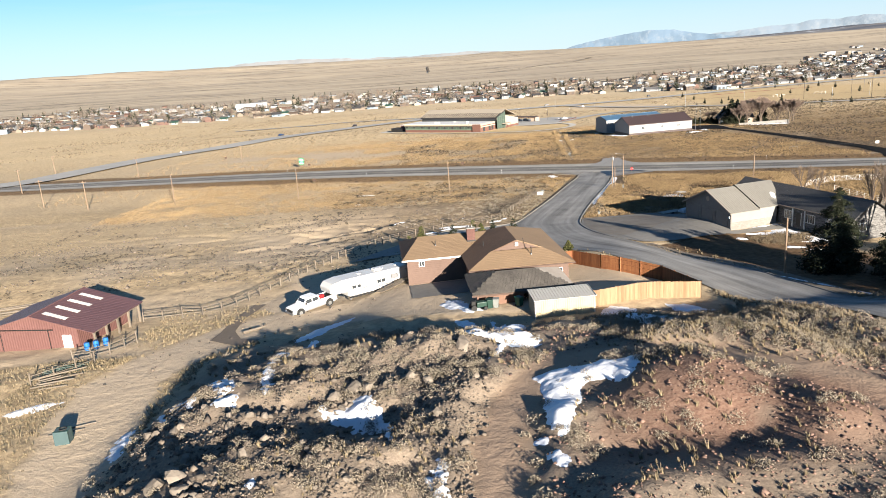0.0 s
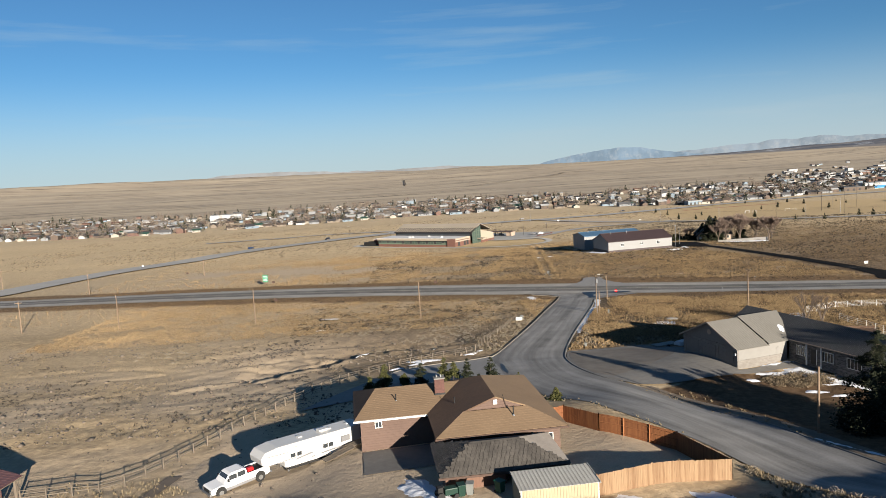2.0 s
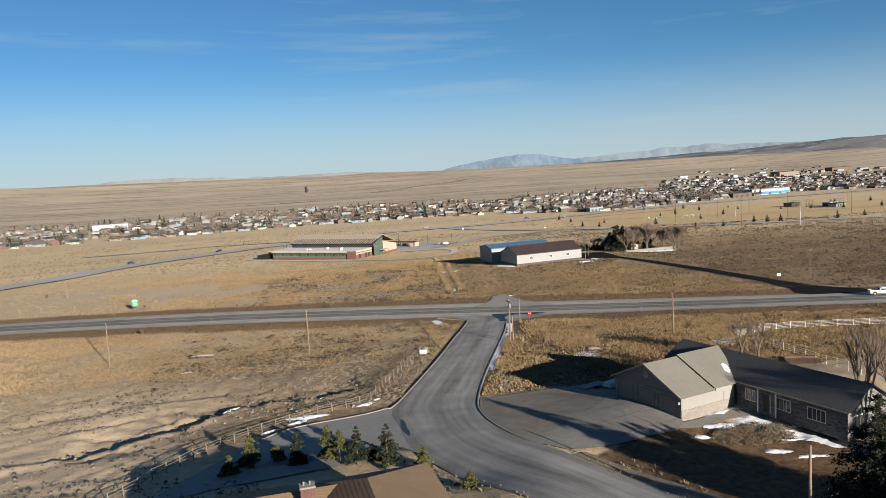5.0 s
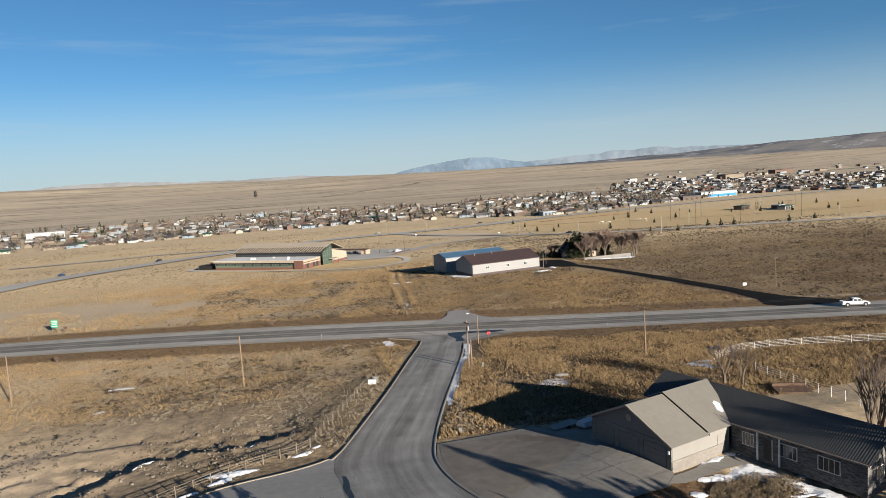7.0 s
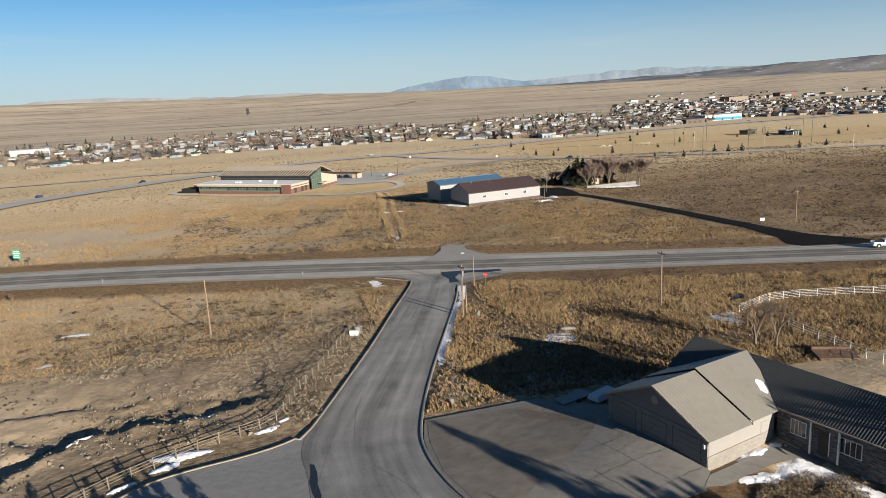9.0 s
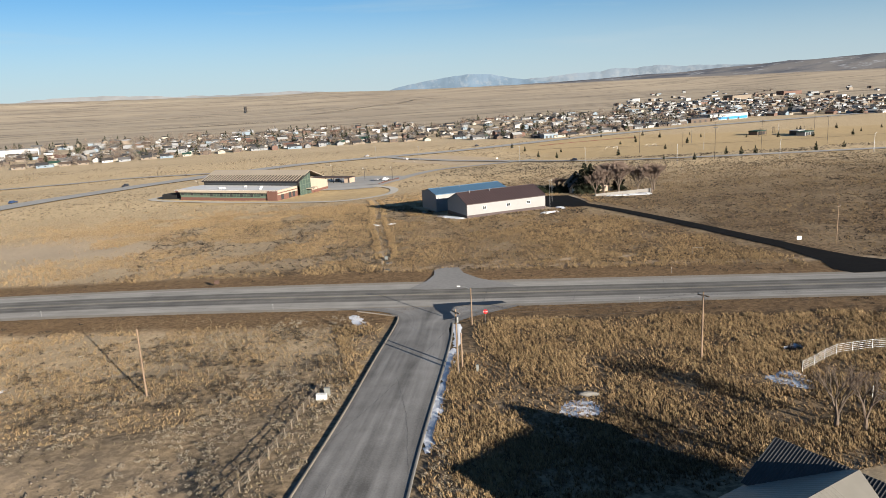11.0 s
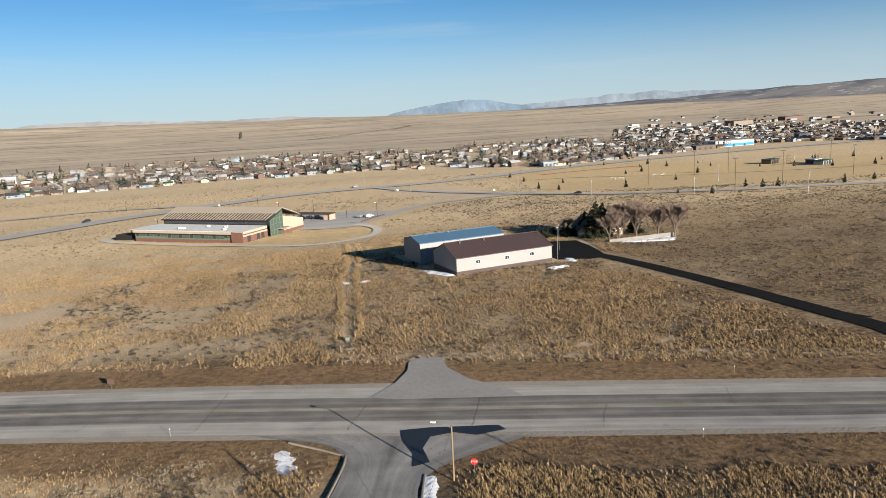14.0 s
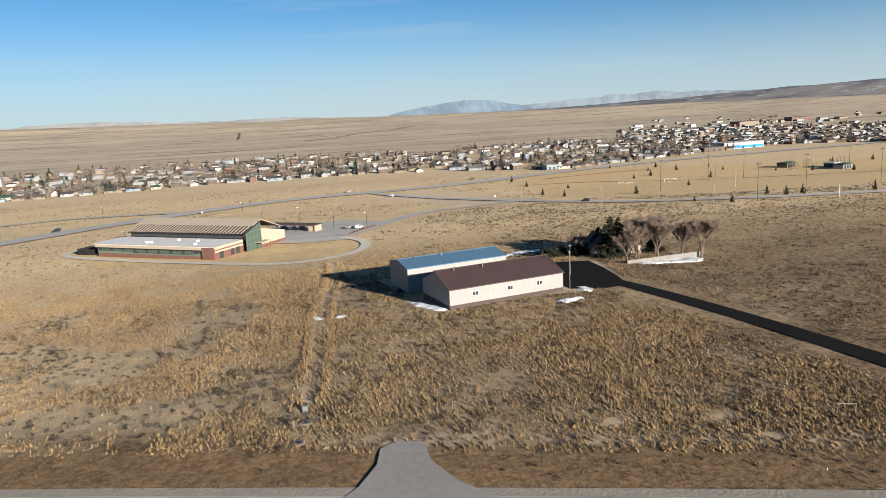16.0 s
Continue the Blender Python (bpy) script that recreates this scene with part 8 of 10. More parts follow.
# ---- cars ----
def car(m, paint, label, group="", suv=False):
    c = thing("car", m, label, "car", group)
    h = 0.25 if suv else 0.0
    body = shell([(-2.25, 0.35), (-2.25, 0.85), (-1.9, 0.95), (0.9, 0.95), (2.1, 0.82), (2.25, 0.6), (2.25, 0.35)], 0.9, paint, c, bevel=0.08)
    cab = shell([(-1.95, 0.93), (-1.55 - h, 1.42 + h), (0.2, 1.44 + h), (1.05, 0.95)], 0.80, paint, c, "cabin", 0.06, 0.14)
    part("windows", box(-1.35, -0.765, 1.02, 0.35, 0.765, 1.32 + h), M["glass"], cab)
    part("windscreen", slab([(1.0, -0.62, 1.0), (1.0, 0.62, 1.0), (0.3, 0.58, 1.40 + h), (0.3, -0.58, 1.40 + h)], 0.03), M["glass"], cab)
    for x in (-1.4, 1.4):
        for s in (-1, 1):
            wheel(c, x, s * 0.8, 0.33, 0.2)
    return c


hw_turn = math.degrees(math.atan2(220.4 - 238.3, 54))
pk = pickup(pose(138.5, 191.5, float(base_z(138.5, 191.5)) + 0.07, 0, 0, hw_turn - 2.5), M["car_white"], "white pickup driving on the highway with a dark load", M["car_grey"])
for x, y, rz, paint, lab in ((-75, 578, 230, "car_dark", "dark car on the distant road"), (-118, 508, 60, "car_blue", "blue car on the distant road"), (118, 640, 120, "car_white", "white car on the distant road"), (96, 706, 200, "car_grey", "grey car on the distant road"), (205, 742, 20, "car_dark", "dark car on the distant road"), (200, 506, 130, "car_dark", "dark car on the road by the playing fields")):
    car(pose(x, y, float(base_z(x, y)) + 0.28, 0, 0, rz), M[paint], lab, "cars on far roads", paint == "car_dark")
for k, (x, y) in enumerate(((44, 492), (48, 489), (52, 486), (40, 470), (76, 470), (72, 473))):
    car(pose(x, y, float(base_z(x, y)) + 0.18, 0, 0, 54), M[("car_dark", "car_white", "car_grey")[k % 3]], "parked car beside the brick building", "parked cars", k % 2 == 0)
for x, y in ((52.4, 527), (65.5, 476), (79.2, 467), (21.5, 600), (-63.7, 636), (-20, 470), (34, 520)):
    street_lamp(x, y, 7.0, 0.5, 0, "dark car park lamp post", M["dark_metal"])
for k in range(9):
    b = part("shrub", blob(0.6 + 0.3 * (k % 3) / 2, k, 0.3, 0.7), mat("red_brown_shrub", (0.125, 0.0546, 0.039), (0.078, 0.039, 0.0312), 3, 0.95, bump=0.6) if k == 0 else bpy.data.materials["red_brown_shrub"])
    b.matrix_basis = at(70 + k * 1.6, 452 + k * 2.6, 0, 0.3)
    tagged(b, "low red-brown shrub in the car park bed", "shrub", "car park shrubs")

# ---- farmhouse ----
M["farm_blue"] = mat("pale_blue_door", (0.312, 0.367, 0.421), (0.281, 0.328, 0.382), 2, 0.5, bump=0.03)
M["dark_roof"] = mat("dark_roof_shingle", (0.0468, 0.0429, 0.039), (0.0663, 0.0624, 0.0585), 2, 0.9, bump=0.3)


def farmhouse():
    f = thing("farmhouse", pose(131.0, 350.5, gz(133, 352) - 0.1, 0, 0, -12), "old gabled farmhouse with pale blue garage doors", "house")
    part("front_wall", wall_poly([(0, 0, -0.5), (6.4, 0, -0.5), (6.4, 0, 2.9), (3.2, 0, 6.2), (0, 0, 2.9)], 0.2), M["bead_tan"], f)
    part("side_wall", box(6.2, 0.21, -0.5, 6.4, 11, 2.9), M["bead_tan"], f)
    part("side_wall", box(0, 0.21, -0.5, 0.2, 11, 2.9), M["bead_tan"], f)
    part("rear_wall", wall_poly([(0.21, 10.8, -0.5), (6.19, 10.8, -0.5), (6.19, 10.8, 2.9), (3.2, 10.8, 6.1), (0.21, 10.8, 2.9)], 0.2), M["bead_tan"], f)
    for pts in ([(-0.5, -0.4, 2.5), (3.2, -0.4, 6.35), (3.2, 11.4, 6.35), (-0.5, 11.4, 2.5)], [(3.22, -0.4, 6.35), (6.9, -0.4, 2.5), (6.9, 11.4, 2.5), (3.22, 11.4, 6.35)]):
        face_part("roof_slope", pts, 0.15, M["dark_roof"], f)
    for x in (0.6, 3.5):
        part("garage_door", box(x, -0.05, -0.1, x + 2.3, -0.004, 2.2), M["farm_blue"], f, "pale blue garage door")
    part("chimney", box(4.4, 7.2, 4.0, 5.2, 8.0, 7.2), M["concrete"], f)
    part("annex", box(6.45, 3.0, -0.5, 16.0, 10, 2.6), M["bead_tan"], f)
    part("annex_roof", slab([(6.42, 2.6, 2.62), (16.4, 2.6, 2.62), (16.4, 6.6, 4.2), (6.42, 6.6, 4.2)], 0.15), M["dark_roof"], f)
    part("annex_roof", slab([(6.42, 6.62, 4.2), (16.4, 6.62, 4.2), (16.4, 10.4, 2.62), (6.42, 10.4, 2.62)], 0.15), M["dark_roof"], f)
    for x in (8.5, 11.5, 14.2):
        window(f, x, 0.9, 1.1, 1.1, 3.0)


farmhouse()


def yard_wall():
    w = thing("garden_wall", pose(134.0, 333.6, gz(136, 334), 0, 0, 6), "low grey concrete wall round the farmhouse garden", "wall")
    for k in range(9):
        part("wall_panel", box(k * 2.7, 0, -0.8, k * 2.7 + 2.6, 0.25, 0.95), M["concrete"], w)
    for k in range(10):
        part("pier", box(k * 2.7 - 0.13, -0.05, -0.8, k * 2.7 + 0.03, 0.3, 1.1), M["concrete"], w)


yard_wall()
for k, (x, y, h, sp) in enumerate(((134.7, 335.4, 10.5, 1.05), (138.9, 336.8, 11.5, 1.05), (145.0, 337.0, 13.5, 1.05), (149.3, 345.6, 13.0, 1.05), (153.6, 338.4, 12.5, 1.05), (157.7, 335, 13.0, 1.0), (141.5, 343, 13.0, 1.05), (162, 341, 11.5, 1.0), (129.5, 358, 7.0, 1.1))):
    bare_tree(at(x, y, 33 * k), h, sp, "leafless brown-grey tree in the farmhouse garden", 90 + k, "farmhouse trees", 9000, twig=M["farm_twig"], thin=0.8)
for k, (x, y, h, w) in enumerate(((136.0, 348.2, 12.0, 4.4), (139.6, 350.5, 11.5, 4.0), (134.6, 353.5, 8.5, 2.8), (151.5, 350, 9.0, 2.2))):
    conifer("spruce_tree", at(x, y), h, w * 1.25, 4200, M["conifer"], "dark spruce beside the farmhouse", 120 + k, 0.05, "farmhouse spruces", 0.8)
for k in range(10):
    x, y = 118 + 1.7 * k + rng.normal(0, 0.6), 356 + rng.normal(0, 1.0)
    conifer("hedge_bush", at(x, y), 3.4, 2.4, 1200, M["conifer"], "dark evergreen bush in the farmyard windbreak", 140 + k, 0.0, "windbreak bushes", 0.7)

# ---- playing fields ----
M["grass_litter"] = mat("grass_litter", (0.12, 0.085, 0.05), (0.075, 0.052, 0.031), 0.8, 0.95, bump=0.3)
mini = conifer("spruce_tree", at(242, 529), 5.0, 1.6, 500, M["conifer"], "small dark conifer planted round the playing fields", 200, 0.05, "playing field conifers", 0.7)
FIELD_TREES = [(234, 608), (239, 466), (250, 452), (284, 472), (285, 459), (296, 461), (293, 557), (341, 606), (206, 548), (201, 570), (216, 640), (222, 690), (300, 640), (322, 655), (345, 700), (365, 690), (388, 660), (405, 620), (420, 600), (432, 575), (445, 610), (310, 770), (340, 760), (372, 735), (402, 700), (330, 452), (352, 455), (470, 640), (490, 660), (455, 560), (500, 600), (520, 650), (540, 620)]
for k, (x, y) in enumerate(FIELD_TREES):
    s = 0.55 + 0.45 * rng.random()
    copy_thing(mini, at(x, y, 360 * rng.random()) @ Matrix.Diagonal((s, s, s, 1)))


ribbon("red_path", [(250, 694), (274, 702.5), (300, 709), (334, 715), (356, 716)], -2.2, 2.2, 0.12, mat("red_cinder", (0.36, 0.115, 0.075), (0.27, 0.09, 0.06), 0.4, 0.9, bump=0.1), 1, step=6, label="faded red cinder path along the playing field", category="path")
ribbon("field_edge", [(209, 652), (262, 640), (330, 590), (400, 560), (480, 540)], -0.9, 0.9, 0.12, M["grass_litter"], 1, step=8, label="dark line of long grass between two playing fields", category="grass")


def goal(x, y, rz):
    g = thing("goal_frame", at(x, y, rz), "white metal goal frame on the playing field", "goal", "goal frames")
    for u in (-2.2, 2.2):
        part("upright", rod((u, 0, 0), (u, 0, 2.0), 0.07, n=6), M["white_paint"], g)
        part("stay", rod((u, 0, 2.0), (u, 1.5, 0), 0.05, n=5), M["white_paint"], g)
    part("crossbar", rod((-2.2, 0, 2.0), (2.2, 0, 2.0), 0.07, n=6), M["white_paint"], g)


for x, y, rz in ((268.8, 599, 20), (272.2, 593.5, 20), (302, 598, 20), (304.7, 593.1, 20)):
    goal(x, y, rz)


def backstop(x, y, rz):
    b = thing("backstop", at(x, y, rz), "tall wire backstop at the ball field", "backstop", "backstops")
    for k in range(6):
        a = radians(-60 + 24 * k)
        part("post", rod((7 * math.sin(a), 7 * math.cos(a), 0), (7 * math.sin(a), 7 * math.cos(a), 6.5), 0.08, n=5), M["dark_metal"], b)
        if k < 5:
            c = radians(-60 + 24 * (k + 1))
            for z in (0.2, 2.2, 4.3, 6.4):
                part("rail", rod((7 * math.sin(a), 7 * math.cos(a), z), (7 * math.sin(c), 7 * math.cos(c), z), 0.05, n=4), M["dark_metal"], b)


for x, y, rz in ((420.6, 613.9, 30), (440.6, 623, 70), (455, 606, 10)):
    backstop(x, y, rz)


# ---- the town ----
WALL_NAMES = ("white", "cream", "grey", "tan", "brick", "pale blue", "brown")
WALLS = [mat("house_wall_" + n.replace(" ", "_"), c, None, 0.6, 0.8, bump=0.05) for n, c in zip(WALL_NAMES, ((0.367, 0.367, 0.37), (0.289, 0.269, 0.234), (0.195, 0.204, 0.215), (0.172, 0.142, 0.113), (0.117, 0.0702, 0.0562), (0.164, 0.211, 0.257), (0.0936, 0.0702, 0.0562)))]
ROOF_NAMES = ("dark", "grey", "brown", "pale", "green", "red-brown")
ROOFS = [mat("house_roof_" + n.replace("-", "_"), c, None, 0.8, 0.9, bump=0.2) for n, c in zip(ROOF_NAMES, ((0.0351, 0.0343, 0.0374), (0.0819, 0.0819, 0.0858), (0.0663, 0.0499, 0.0413), (0.281, 0.285, 0.289), (0.0195, 0.0546, 0.0429), (0.0936, 0.0499, 0.039)))]
KIND_WALL = (0, 2, 2, 3, 5, 1, 6, 3, 2, 0, 4, 3, 1, 6)
KIND_ROOF = (0, 1, 0, 2, 0, 2, 3, 0, 1, 5, 1, 0, 4, 0)


def small_house(kind):
    """One kind of town house, built once at the origin and copied."""
    r = np.random.default_rng(500 + kind)
    L, D, e = 11 + 6 * r.random(), 8 + 2 * r.random(), (2.9, 2.9, 5.2, 2.7)[kind % 4]
    rise = D * (0.2 + 0.14 * r.random())
    wm, rm = WALLS[KIND_WALL[kind]], ROOFS[KIND_ROOF[kind]]
    h = thing("town_house", pose(0, 0, -300), "small %s %s with a %s gabled roof" % (WALL_NAMES[KIND_WALL[kind]], "two-storey house" if e > 4 else "house", ROOF_NAMES[KIND_ROOF[kind]]), "house", "town houses")
    part("wall", wall_poly([(-L / 2, -D / 2, -1.5), (-L / 2, D / 2, -1.5), (-L / 2, D / 2, e), (-L / 2, 0, e + rise), (-L / 2, -D / 2, e)], L, (1, 0, 0)), wm, h)
    bm = slab([(-L / 2 - 0.5, -D / 2 - 0.6, e - 0.15), (L / 2 + 0.5, -D / 2 - 0.6, e - 0.15), (L / 2 + 0.5, 0, e + rise + 0.12), (-L / 2 - 0.5, 0, e + rise + 0.12)], 0.2)
    part("roof_slope", bm, rm, h)
    bm = slab([(-L / 2 - 0.5, 0.01, e + rise + 0.12), (L / 2 + 0.5, 0.01, e + rise + 0.12), (L / 2 + 0.5, D / 2 + 0.6, e - 0.15), (-L / 2 - 0.5, D / 2 + 0.6, e - 0.15)], 0.2)
    part("roof_slope", bm, rm, h)
    for x in (-L * 0.28, L * 0.28):
        part("window", box(x - 0.8, -D / 2 - 0.06, 0.9, x + 0.8, -D / 2 - 0.003, 2.1), M["glass"], h)
        if e > 4:
            part("window", box(x - 0.7, -D / 2 - 0.06, 3.4, x + 0.7, -D / 2 - 0.003, 4.5), M["glass"], h)
    if kind % 3 == 1:
        part("garage", box(L / 2 - 0.2, -D / 2 - 1.5, -1.5, L / 2 + 5.5, D / 2 - 1.5, 2.6), wm, h)
    return h


def many_houses(name, spots_, label, seed):
    """Houses too many and too far to count, in one mesh: walls, gables and overhanging roofs."""
    r = np.random.default_rng(seed)
    v, f, mi = [], [], []
    for x, y, turn in spots_:
        L, D = 7 + 7 * r.random(), 5.5 + 3 * r.random()
        e = 2.3 + 0.6 * r.random() + 2.2 * (r.random() < 0.08)
        ri = e + D * (0.08 + 0.24 * r.random())
        z = float(base_z(x, y)) + 0.2
        c, s_ = math.cos(radians(turn)), math.sin(radians(turn))
        k = len(v)
        for px, py, pz in ((-L / 2, -D / 2, -1), (L / 2, -D / 2, -1), (L / 2, D / 2, -1), (-L / 2, D / 2, -1), (-L / 2, -D / 2, e), (L / 2, -D / 2, e), (L / 2, D / 2, e), (-L / 2, D / 2, e), (-L / 2, 0, ri), (L / 2, 0, ri), (-L / 2 - 0.5, -D / 2 - 0.7, e - 0.1), (L / 2 + 0.5, -D / 2 - 0.7, e - 0.1), (L / 2 + 0.5, D / 2 + 0.7, e - 0.1), (-L / 2 - 0.5, D / 2 + 0.7, e - 0.1), (-L / 2 - 0.5, 0, ri + 0.2), (L / 2 + 0.5, 0, ri + 0.2)):
            v.append((x + px * c - py * s_, y + px * s_ + py * c, z + pz))
        wall_k = (0, 0, 2, 2, 1, 3, 3, 4, 6, 5)[int(r.integers(0, 10))]
        roof_k = 7 + (0, 0, 1, 1, 2, 2, 3, 3, 3, 5)[int(r.integers(0, 10))]
        for q in ((0, 1, 5, 4), (1, 2, 6, 5), (2, 3, 7, 6), (3, 0, 4, 7), (4, 8, 7), (5, 6, 9), (10, 11, 15, 14), (14, 15, 12, 13)):
            f.append(tuple(k + i for i in q))
            mi.append(roof_k if q[0] in (10, 14) else wall_k)
    ob = raw(name, v, f, WALLS[0])
    for m_ in WALLS[1:] + ROOFS:
        ob.data.materials.append(m_)
    ob.data.polygons.foreach_set("material_index", mi)
    return tagged(ob, label, "houses", kind="stuff")


kinds = [small_house(k) for k in range(14)]
TOWN_EDGE = [(-760, 990), (-582, 925), (-443, 872), (-327, 842), (-203, 868), (-100, 895), (-7, 912), (90, 912), (170, 905), (240, 850), (312, 785), (400, 830), (487, 872), (560, 910)]


def edge_y(x):
    return float(np.interp(x, [p[0] for p in TOWN_EDGE], [p[1] for p in TOWN_EDGE]))


spots = []
rt = np.random.default_rng(42)
for row in range(18):
    x = -760 + 9 * (row % 2)
    while x < 580:
        y = edge_y(x) + 14 + row * 24 + 6 * (row // 2) + rt.normal(0, 3.0)
        keep = 1.0 - 0.045 * row
        if -262 < x < -236 or 196 < x < 226 and row < 3:
            keep = 0.1
        if rt.random() < keep:
            spots.append((x, y, rt.normal(8, 4) + (90 if rt.random() < 0.25 else 0)))
        x += 16 + 6 * rt.random()
for n_, (x, y, a) in enumerate(spots[:290]):
    k = int(rt.integers(0, 14))
    s = 0.7 + 0.25 * rt.random()
    copy_thing(kinds[k], pose(x, y, float(base_z(x, y)) + 0.3, 0, 0, a) @ Matrix.Diagonal((s, s, s, 1)))
many_houses("town_houses_behind", spots[290:], "rows of small pale houses with dark roofs behind the first streets", 61)
east = []
for n_ in range(420):
    az, r_ = radians(27 + 21 * rt.random()), 1010 + 640 * rt.random() ** 1.2
    east.append((40 + r_ * math.sin(az), 150 + r_ * math.cos(az), rt.normal(12, 6) + (90 if rt.random() < 0.3 else 0)))
for n_ in range(45):
    az, r_ = radians(29 + 20 * rt.random()), 1650 + 700 * rt.random() ** 1.3
    east.append((40 + r_ * math.sin(az), 150 + r_ * math.cos(az), rt.normal(12, 12)))
many_houses("far_houses", east, "dense pale houses and trailers of the far side of town", 62)


def woods(name, pts, leaves, material, label, seed, conical):
    """Far trees too many to count, in one mesh: a stem and a ragged crown of sprays for each."""
    r = np.random.default_rng(seed)
    v, f, base = [], [], 0
    for x, y, h in pts:
        z = float(base_z(x, y)) - 0.2
        k = leaves
        if conical:
            t = r.random(k) ** 0.8
            rad = 0.34 * h * (1 - t) * (0.4 + 0.6 * r.random(k)) + 0.15
            a = r.random(k) * math.tau
            c = np.stack([rad * np.cos(a), rad * np.sin(a), 0.6 + t * h], -1)
            sz = (0.2 * h) * (0.5 + 0.7 * (1 - t))
            w, asp = 0.1, 1.6
        else:
            lobes = r.normal(0, 0.17, (5, 3)) * h
            c = r.normal(size=(k, 3))
            c = c / np.linalg.norm(c, axis=1)[:, None] * (r.random(k) ** 0.4)[:, None] * [h * 0.30, h * 0.30, h * 0.28]
            c += lobes[r.integers(0, 5, k)]
            c[:, 2] = np.abs(c[:, 2] + h * 0.55)
            sz = h * (0.07 + 0.07 * r.random(k))
            w, asp = 0.16, 2.6
        lv, lf = leaf_cloud(c + [x, y, z], sz, r, asp, -0.3)
        stem = np.array([(x - w, y, z), (x + w, y, z), (x, y, z + 0.7 * h), (x, y - w, z), (x, y + w, z), (x, y, z + 0.7 * h)])
        v += [lv, stem]
        f += [lf + base, np.array([(0, 1, 2), (3, 4, 5)]) + base + len(lv)]
        base += len(lv) + 6
    return tagged(raw_np(name, np.vstack(v), np.vstack(f), material), label, "trees", kind="stuff")


grove, firs = [], []
for n_ in range(1800):
    x, y, a = spots[int(len(spots) * rt.random() ** 1.1)]
    p_ = (x + rt.normal(0, 10), y + rt.normal(0, 10) + 4, 5.5 + 6.5 * rt.random())
    if n_ % 5:
        grove.append(p_)
    else:
        firs.append((p_[0], p_[1], p_[2]))
for n_ in range(420):
    x, y, a = east[int(rt.integers(0, 420))]
    p_ = (x + rt.normal(0, 12), y + rt.normal(0, 12), 5 + 5 * rt.random())
    (grove if n_ % 3 else firs).append(p_)
half = len(grove) // 2
woods("bare_trees", grove[:half], 150, M["town_twig"], "leafless brown-grey trees among the town houses", 901, False)
woods("bare_trees", grove[half:], 150, M["twig"], "leafless reddish-brown trees among the town houses", 903, False)
woods("town_conifers", firs, 70, M["conifer"], "dark conifers among the town houses", 902, True)


def hall(x, y, L, D, h, wm, rm, label, rz=0.0, band=None):
    b = thing("large_building", pose(x, y, float(base_z(x, y)), 0, 0, rz), label, "building", "large town buildings")
    part("wall", box(-L / 2, -D / 2, -2, L / 2, D / 2, h), wm, b)
    part("roof", box(-L / 2 - 0.3, -D / 2 - 0.3, h + 0.004, L / 2 + 0.3, D / 2 + 0.3, h + 0.6), rm, b)
    if band:
        part("colour_band", box(-L / 2 + 0.5, -D / 2 - 0.1, 0.5, L / 2 - 0.5, -D / 2 - 0.004, h * 0.55), band, b)
    for k in range(3 if x < 620 else 0):
        u = -L / 2 + L * (k + 0.7) / 3.6
        part("door", box(u - 1.2, -D / 2 - 0.2, -0.5, u + 1.2, -D / 2 - 0.11, 2.8), M["dark_metal"], b)
    return b


M["bright_blue"] = mat("bright_blue_panel", (0.0156, 0.172, 0.429), (0.0156, 0.148, 0.374), 1, 0.5, bump=0.02)
hall(600, 940, 62, 24, 7, WALLS[0], ROOFS[3], "long white hall with a bright blue lower band", 8, M["bright_blue"])
hall(545, 915, 30, 18, 4.5, WALLS[6], ROOFS[1], "low brown building beside the white and blue hall", 8)
hall(-300, 1120, 46, 24, 8, WALLS[0], ROOFS[3], "pale metal warehouse behind the houses", 10)
hall(-575, 905, 40, 14, 5, WALLS[5], ROOFS[3], "pale blue metal building at the town's edge", 20)
hall(300, 800, 16, 10, 4, WALLS[5], ROOFS[3], "small pale blue metal building at the town's edge", 5)
hall(430, 640, 14, 8, 3.2, WALLS[6], ROOFS[4], "dark green concession building at the ball field", 25)
hall(442, 596, 15, 7, 3.0, WALLS[2], ROOFS[4], "low grey dugout with a green roof at the ball field", 25)
hall(449, 614, 12, 7, 3.0, WALLS[6], ROOFS[3], "dark shelter with a pale roof at the ball field", 25)
hall(1060, 1560, 70, 24, 9, WALLS[3], ROOFS[0], "long tan hotel on the far side of town", 20)
hall(1260, 1640, 60, 22, 8, WALLS[4], ROOFS[0], "long brick building on the far side of town", 10)
for n_ in range(90):
    az, r_ = radians(28 + 20 * rt.random()), 1080 + 900 * rt.random()
    x, y = 40 + r_ * math.sin(az), 150 + r_ * math.cos(az)
    L, D, h = 11 + 24 * rt.random() ** 2, 8 + 8 * rt.random(), 2.6 + 1.8 * rt.random() ** 2
    k = int(rt.integers(0, 7))
    hall(x, y, L, D, h, WALLS[(0, 0, 0, 2, 3, 4, 5)[k]], ROOFS[(0, 1, 3, 0, 3)[int(rt.integers(0, 5))]], "%s %s commercial building in the far town" % (("broad", "small")[int(L < 22)], ("white", "white", "white", "grey", "tan", "brick", "pale blue")[k]), rt.normal(12, 8))
for ob in kinds:
    for o in (*ob.children_recursive, ob):
        bpy.data.objects.remove(o)

